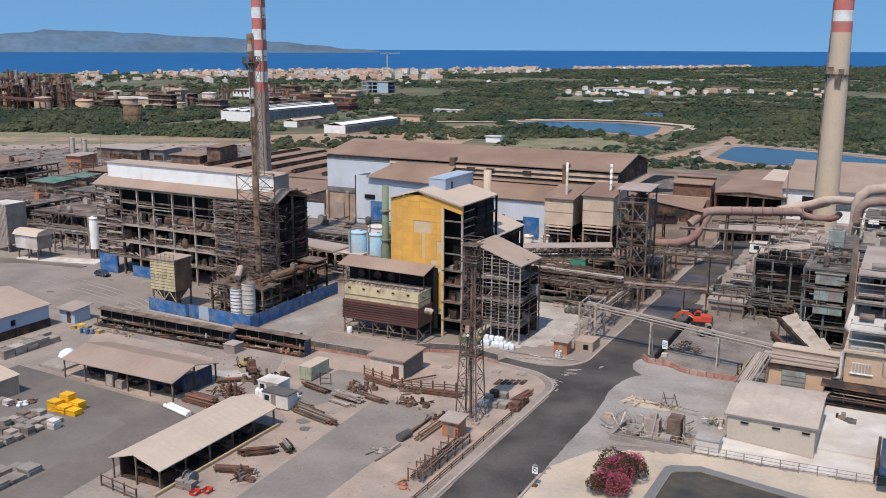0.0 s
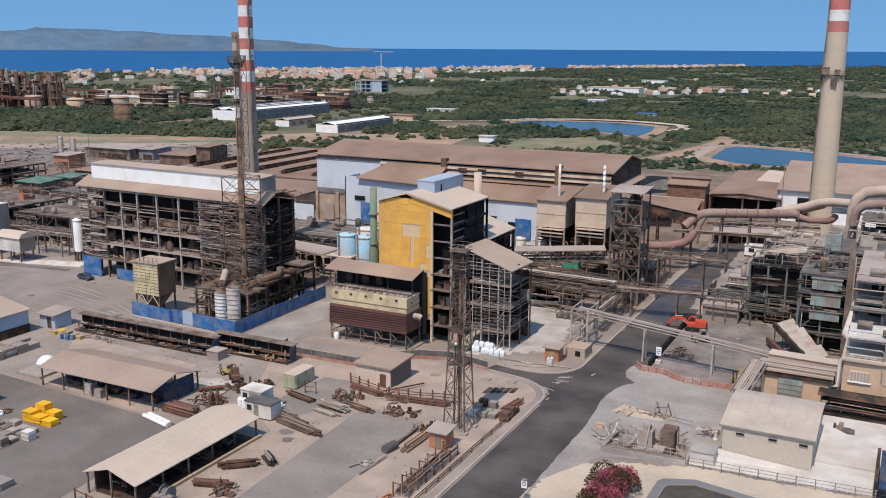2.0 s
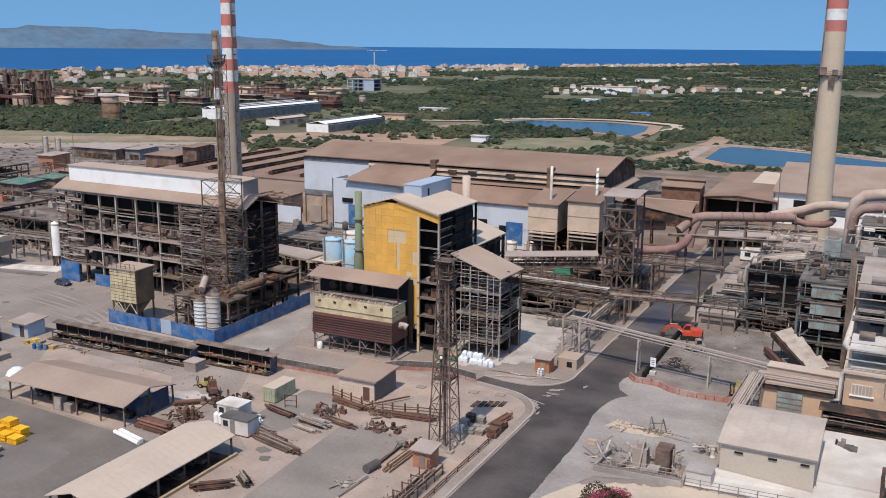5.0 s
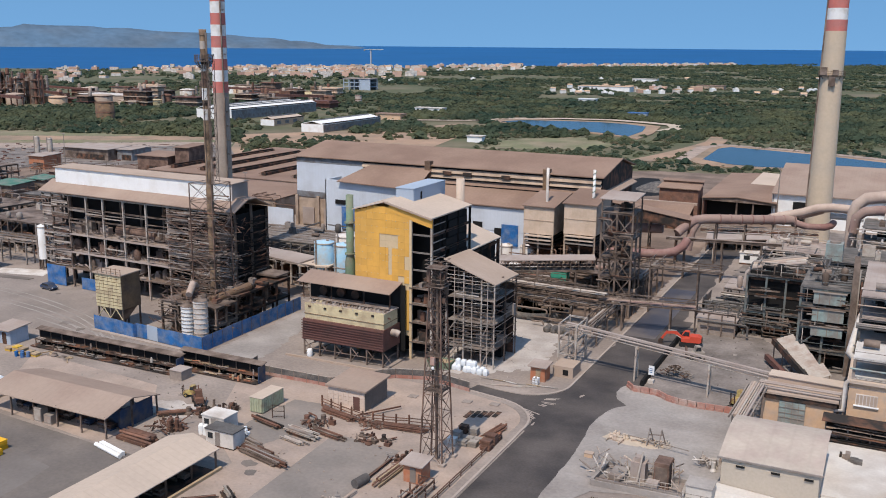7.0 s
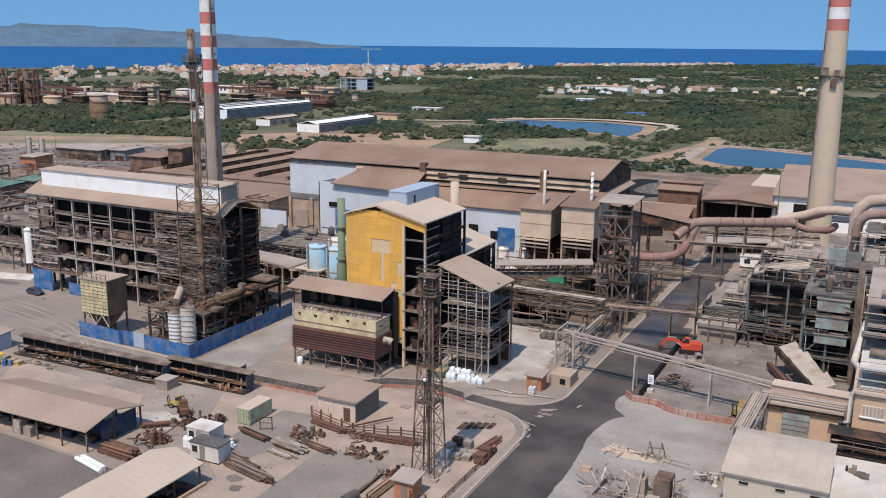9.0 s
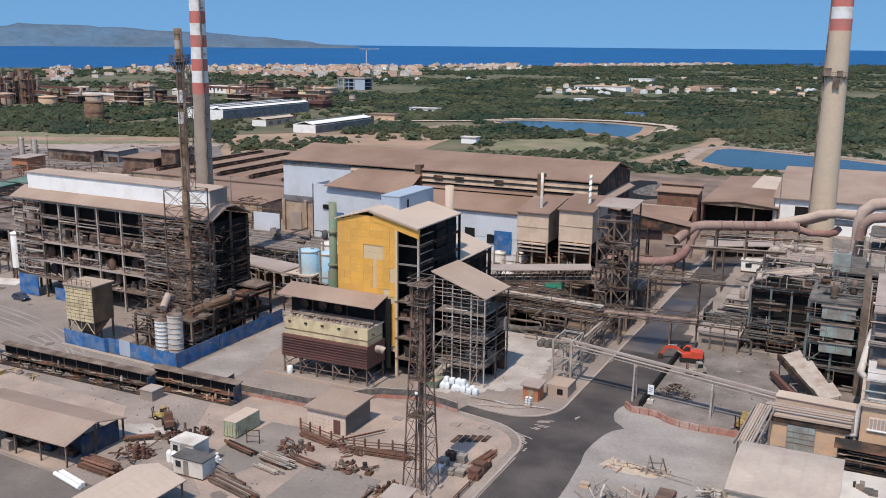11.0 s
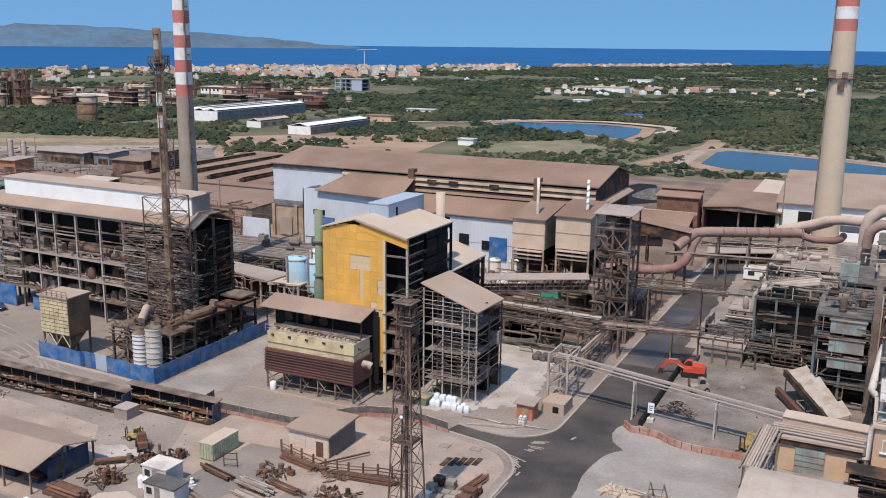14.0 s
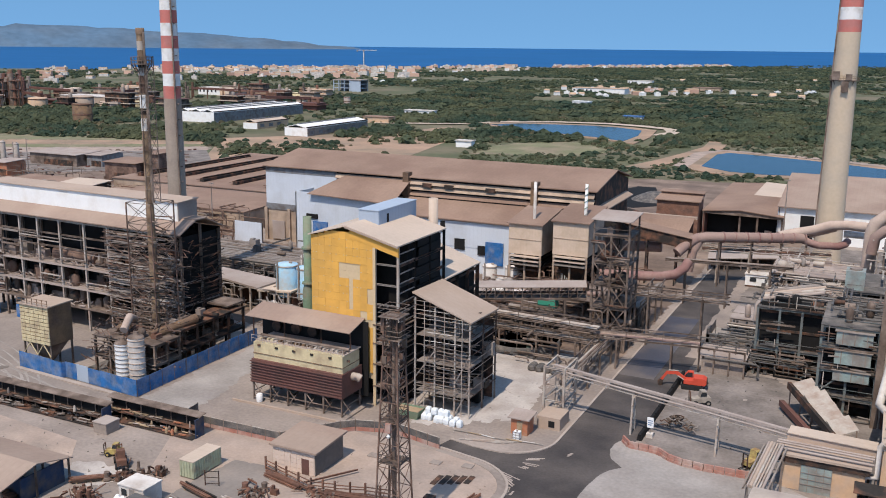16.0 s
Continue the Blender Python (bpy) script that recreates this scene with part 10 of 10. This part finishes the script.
def put_house(b, d, k, turn=None):
    x, y, z = far(b, d)
    m = pose(x, y, z, 0, 0, math.degrees(VIEW) + (R(-25, 25) if turn is None else turn)) @ Matrix.Scale(.78, 4)
    if k not in used:
        used.add(k)
        KINDS[k].matrix_basis = m
    else:
        copy_thing(KINDS[k], m)


for k in range(7):
    put_house(-250 + k * 35, coast(-200) - 120, k)
for k in range(96):
    b = -rnd.uniform(5, 310)
    put_house(b, coast(b) - 20 - 260 * rnd.random() ** 2, rnd.choice((0, 1, 2, 3, 2, 4, 5, 6, 2, 6) if b > -190 else (0, 1, 4, 3)))
for k in range(12):
    b = rnd.uniform(20, 105)
    put_house(b, coast(b) - rnd.uniform(60, 500), rnd.choice((0, 2, 4, 5, 6)))
for k in range(38):
    b = rnd.uniform(165, 320)
    put_house(b, coast(b) - rnd.uniform(15, 110), rnd.choice((1, 3, 4, 6, 0)))
for k in range(9):
    b = rnd.uniform(-60, 470)
    put_house(b, rnd.uniform(900, 1900), rnd.choice((0, 1, 4, 4)))
rnd = random.Random(91)
TOWN = {"pink": ("townpink", "crowded pale pink blocks of the seaside town"), "white": ("whitedust", "crowded white houses of the seaside town"), "roofs": ("plaster", "tiled terracotta house roofs of the seaside town")}
blocks = {k: Shape() for k in TOWN}
for k in range(414):
    b = rnd.uniform(-400, 10) if k < 130 else rnd.uniform(-190, -45) if k < 230 else rnd.uniform(10, 100) if k < 270 else rnd.uniform(140, 325) if k < 400 else rnd.uniform(205, 290)
    d = coast(b) - 15 - (620 * rnd.random() ** 1.3 if b < 10 else 90 * rnd.random()) if k < 400 else rnd.uniform(1060, 1180)
    x, y, _ = far(b, d)
    a = VIEW + rnd.uniform(-.5, .5)
    w, dd, h = rnd.uniform(7, 17), rnd.uniform(6, 10), rnd.choice((3, 4, 5, 6, 7)) if b > 10 or b < -190 else rnd.choice((3, 4, 5, 6, 8))
    if k >= 400:
        w, dd, h = rnd.uniform(6, 15), 7, rnd.uniform(3, 5)
    c, s = math.cos(a) * w / 2, math.sin(a) * w / 2
    blocks["pink" if rnd.random() < .45 else "white"].beam((x - c, y - s, h / 2 - .5), (x + c, y + s, h / 2 - .5), dd, h + 1)
    if rnd.random() < .5:
        blocks["roofs"].beam((x - c, y - s, h + .5), (x + c, y + s, h + .5), dd * .9, 1.2)
    else:
        blocks["white"].beam((x - c * .3, y - s * .3, h + 1), (x + c * .4, y + s * .4, h + 1), dd * .5, 2.4)
for k, (m, lab) in TOWN.items():
    tagged(part("far_town", blocks[k], m), lab, "houses", kind="stuff")
for k in range(26):
    b = rnd.uniform(125, 430)
    put_house(b, rnd.uniform(1020, 1230), rnd.choice((0, 1, 4, 4)))
for k in range(18):
    b = rnd.uniform(10, 120)
    put_house(b, coast(b) - rnd.uniform(30, 420), rnd.choice((2, 4, 5, 6, 4)))
x, y, _ = far(-59, 2150)
t = thing("tower_crane", x, y, 0, "distant pale tower crane in the town", "crane")
bar(t, "mast", (x, y, 0), (x, y, 40), 2.0, 2.0, "whitedust", "box")
bar(t, "jib", (x - 14, y - 8, 40), (x + 26, y + 12, 40), 1.2, 1.2, "whitedust", "box")
part("cab", Shape().box(x - 1, x + 1, y - 1, y + 1, 37, 39), "white", t)
part("counterweight", Shape().box(x - 14, x - 11, y - 8, y - 6, 37, 40), "grey", t)
for b, d, w, dd, h, wl, rf, lab in ((187, 1110, 62, 20, 6, "white", "plaster", "long white service building with orange upper storey"), (170, 880, 16, 8, 4, "white", "white", "small white shed among trees"), (224, 715, 14, 6, 3, "lightblue", "blue", "blue pump house beside a pond"), (54, 523, 9, 4.5, 3.2, "white", "whitedust", "white van body parked on the dirt"), (4, 754, 24, 8, 3, "white", "whitedust", "low white farm shed with flat roof"), (-38, 672, 20, 9, 4, "plaster", "roof", "low salmon shed among bushes"), (-200, 1000, 60, 20, 7, "white", "whitedust", "white refinery store with flat roof"), (-330, 830, 70, 22, 7, "rooftan", "whitedust", "low cream refinery store"), (300, 1200, 34, 14, 4, "tanwall", "roof", "wide low brown farm building"), (230, 1400, 36, 12, 5, "white", "whitedust", "low white farm building")):
    x, y, _ = far(b, d)
    t = thing("far_building", x, y, 0, lab, "building")
    part("wall", Shape().box(x - w / 2, x + w / 2, y, y + dd, -.5, h), wl, t)
    part("roof", Shape().box(x - w / 2 - .5, x + w / 2 + .5, y - .5, y + dd + .5, h, h + .5), rf, t)
    for k in range(int(w / 12)):
        part("window", Shape().box(x - w / 2 + 1.5 + k * 5, x - w / 2 + 3.5 + k * 5, y - .12, y, h * .4, h * .75), "glass", t)


# ---- vegetation ----
def inside(x, y, poly):
    c = False
    for (xa, ya), (xb, yb) in zip(poly, poly[1:] + poly[:1]):
        if (ya > y) != (yb > y) and x < (xb - xa) * (y - ya) / (yb - ya) + xa:
            c = not c
    return c


BARE = [[(-268, 612), (-262, 642), (-223, 668), (-190, 674), (-160, 664), (-136, 646), (-130, 600), (-146, 545), (-172, 560), (-238, 594)],
        [(-96, 446), (-100, 515), (-90, 534), (50, 482), (60, 436), (-60, 438)],
        [(-330, 40), (60, 40), (60, 372), (-110, 390), (-300, 365)],
        [(-350, 268), (-230, 268), (-230, 350), (-350, 350)],
        [(-470, 480), (-414, 480), (-414, 638), (-470, 638)], [(-341, 472), (-312, 472), (-312, 588), (-341, 588)], [(-388, 494), (-360, 494), (-360, 570), (-388, 570)],
        [(-118, 440), (-108, 440), (-94, 545), (-96, 580), (-106, 580)], [(-190, 456), (-150, 474), (-144, 500), (-160, 520), (-180, 530), (-202, 490)],
        [(-112, 330), (-107, 405), (-97, 412), (-56, 418), (-50, 330)],
        [far(-540, 380)[:2], far(-190, 410)[:2], far(-205, 540)[:2], far(-560, 590)[:2]]]


def density(b, d):
    n1 = noise.noise(Vector((b * d / 1000.0, d * .7, 0)) / 170.0)
    n2 = noise.noise(Vector((b * d / 1000.0, d * .7, 7)) / 55.0)
    if d < 380:
        return 0.0
    if d > coast(b) - (430 if -320 < b < 110 else 140):
        return .03
    if b < -190:
        if d < 515:
            return 0.02
        if d < 760:
            return 0.95 if n2 > -.4 else .25
        return 0.02 + .2 * (n1 > .25) if d < 1100 else 0.35 + .6 * n1
    if b < -45:
        if d < 660:
            return 0.05 + .45 * (n2 > .2)
        return 0.25 + .9 * n1
    if d < 440:
        return .8 if b > 60 else .2
    if d < 540:
        return (0.75 + .8 * n2) if b > 50 else .15 + .8 * n2
    if d < 670 and b < 60:
        return 0.15 + 1.0 * n2
    if d < 670 and b < 250:
        return 0.45 + 1.0 * n2
    if d < 900:
        return 0.8 + .8 * n1 + .4 * n2
    if d < 1240 and 120 < b < 420:
        return 0.16 + .9 * n2
    return 0.52 + 1.2 * n1 + .6 * n2


def leafy(size, height, n, rng):
    """An uneven crown with leaf sprays on it: vertices and quads."""
    out = []
    seg = 8 if n > 20 else 6
    rows = ((.40, .02), (.47, .30), (.40, .68), (.22, .95), (.03, 1.02)) if n > 20 else ((.42, .02), (.46, .5), (.20, .95))
    ring = [[np.array((r * size * math.cos(6.283 * j / seg + .3 * i) * rng.uniform(.75, 1.2), r * size * math.sin(6.283 * j / seg + .3 * i) * rng.uniform(.75, 1.2), h * height * rng.uniform(.8, 1.1))) for j in range(seg)] for i, (r, h) in enumerate(rows)]
    for lo, hi in zip(ring, ring[1:]):
        for j in range(seg):
            out.append([lo[j], lo[(j + 1) % seg], hi[(j + 1) % seg], hi[j]])
    lobes = [(rng.uniform(-.32, .32, 2) * size, rng.uniform(.2, .38) * size, rng.uniform(.5, 1.0) * height) for _ in range(6)]
    for k in range(n):
        (cx, cy), r, h = lobes[k % 6]
        a, e = rng.uniform(0, 6.283), math.asin(rng.uniform(-.15, 1))
        c = np.array((cx + r * math.cos(a) * math.cos(e), cy + r * math.sin(a) * math.cos(e), h * (.4 + .6 * math.sin(e)) - rng.uniform(0, .15) * h))
        nrm = np.array((math.cos(a) * math.cos(e), math.sin(a) * math.cos(e), math.sin(e) + .6)) + rng.normal(0, .22, 3)
        nrm /= np.linalg.norm(nrm)
        u = np.cross(nrm, rng.normal(0, 1, 3))
        u /= np.linalg.norm(u)
        v = np.cross(nrm, u)
        s = r * rng.uniform(.18, .42) * (36 / n) ** .4
        out.append([c - u * s - v * s * .7, c + u * s * .8 - v * s, c + u * s + v * s * .8, c - u * s * .7 + v * s])
    return np.array(out)


rng = np.random.default_rng(11)
CLUMPS = [leafy(1.0, 0.50, 38, rng) for _ in range(10)]
FAR_CLUMPS = [leafy(1.0, 0.42, 13, rng) for _ in range(10)]


def woodland(name, want, label, material, seed, dmin, dmax, small):
    rng = np.random.default_rng(seed)
    quads = []
    tries = 0
    while len(quads) < want and tries < want * 8:
        tries += 1
        d = math.sqrt(rng.uniform(dmin ** 2, dmax ** 2))
        b = rng.uniform(-620, 620)
        if d > coast(b) - 40 or rng.uniform() > density(b, d):
            continue
        x, y, _ = far(b, d)
        if any(inside(x, y, p) for p in BARE):
            continue
        w = (min(11.0, rng.lognormal(1.42, .38)) + d * .002) * (.8 if d < 540 else .96) * small * (.7 if d < 540 and b > -45 else 1)
        a = rng.uniform(0, 6.283)
        c = (CLUMPS if d < 720 else FAR_CLUMPS)[rng.integers(0, 10)]
        q = np.stack([c[..., 0] * math.cos(a) - c[..., 1] * math.sin(a), c[..., 0] * math.sin(a) + c[..., 1] * math.cos(a), c[..., 2] * rng.uniform(.75, 1.15)], -1) * w
        quads.append(q + np.array((x, y, -.2)))
    v = np.concatenate(quads).reshape(-1, 3)
    me = bpy.data.meshes.new(name)
    me.from_pydata(v.tolist(), [], np.arange(len(v)).reshape(-1, 4).tolist())
    me.materials.append(M[material])
    tagged(new(name, me), label, "vegetation", kind="stuff")


woodland("woodland", 13500, "dense dark green Mediterranean scrub and pines", "leaf", 3, 390, 1150, 1.0)
woodland("olive_scrub", 12000, "olive green low bushes between the trees", "leafdry", 4, 385, 1250, .6)
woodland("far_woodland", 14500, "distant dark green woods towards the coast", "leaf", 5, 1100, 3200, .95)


def shrub(name, x, y, w, h, n, label, mats, seed):
    """A bush with stems and thousands of small leaves and blossoms."""
    t = thing(name, x, y, 0, label, "bush")
    rng = np.random.default_rng(seed)
    s = Shape()
    for k in range(9):
        a = k * .7
        s.tube([(x, y, 0), (x + .3 * w * .5 * math.cos(a), y + .3 * w * .5 * math.sin(a), h * .35), (x + .36 * w * math.cos(a), y + .36 * w * math.sin(a), h * .75)], [.07, .05, .02], 5)
    part("stem", s, "wood", t)
    for m, share, size in mats:
        q = []
        lobes = [(rng.uniform(-.3, .3) * w, rng.uniform(-.3, .3) * w, rng.uniform(.22, .34) * w, rng.uniform(.7, 1.0) * h) for _ in range(9)]
        for k in range(int(n * share)):
            cx, cy, r, hh = lobes[k % 9]
            a, e = rng.uniform(0, 6.283), math.asin(rng.uniform(-.3, 1))
            f = rng.uniform(.75, 1.05)
            c = np.array((x + cx + r * f * math.cos(a) * math.cos(e), y + cy + r * f * math.sin(a) * math.cos(e), max(.15, hh * .5 + hh * .5 * f * math.sin(e))))
            u = rng.normal(0, 1, 3)
            u /= np.linalg.norm(u)
            v = np.cross(u, rng.normal(0, 1, 3))
            v /= np.linalg.norm(v)
            l = size * rng.uniform(.6, 1.3)
            q.append([c - u * l, c + v * l * .35, c + u * l, c - v * l * .35])
        v = np.array(q).reshape(-1, 3)
        me = bpy.data.meshes.new("foliage" if m == "oleander" else "blossom")
        me.from_pydata(v.tolist(), [], np.arange(len(v)).reshape(-1, 4).tolist())
        me.materials.append(M[m])
        ob = new("foliage" if m == "oleander" else "blossom", me)
        ob.parent, ob.matrix_parent_inverse = t, BASE[t].inverted()


shrub("oleander", -28.6, 104.2, 5.4, 3.4, 9000, "flowering pink oleander bush on the verge", (("oleander", .45, .2), ("pink", .55, .15)), 6)
shrub("oleander", -28.9, 100.2, 4.6, 3.0, 7000, "flowering pink oleander bush on the verge", (("oleander", .4, .2), ("pink", .6, .15)), 8)

# ---- litter and grit on the yards ----
rnd = random.Random(123)
AREAS = (((-76, 82), (-48, 132), 130, "soil"), ((-36, 151), (-10, 186), 60, "sootdeck"), ((-118, 98), (-88, 120), 90, "greywood"), ((-70, 142), (-50, 172), 90, "chalk"))
for (xa, ya), (xb, yb), n, m in AREAS:
    s = Shape()
    for k in range(n):
        x, y, w, l, a = rnd.uniform(xa, xb), rnd.uniform(ya, yb), rnd.uniform(.04, .14), rnd.uniform(.08, .32), rnd.uniform(0, 3.14)
        s.beam((x, y, .06), (x + l * math.cos(a), y + l * math.sin(a), .06 + rnd.uniform(0, .08)), w, .12)
    tagged(part("litter", s, m), "scattered grit and small scrap on the ground", "litter", kind="stuff")
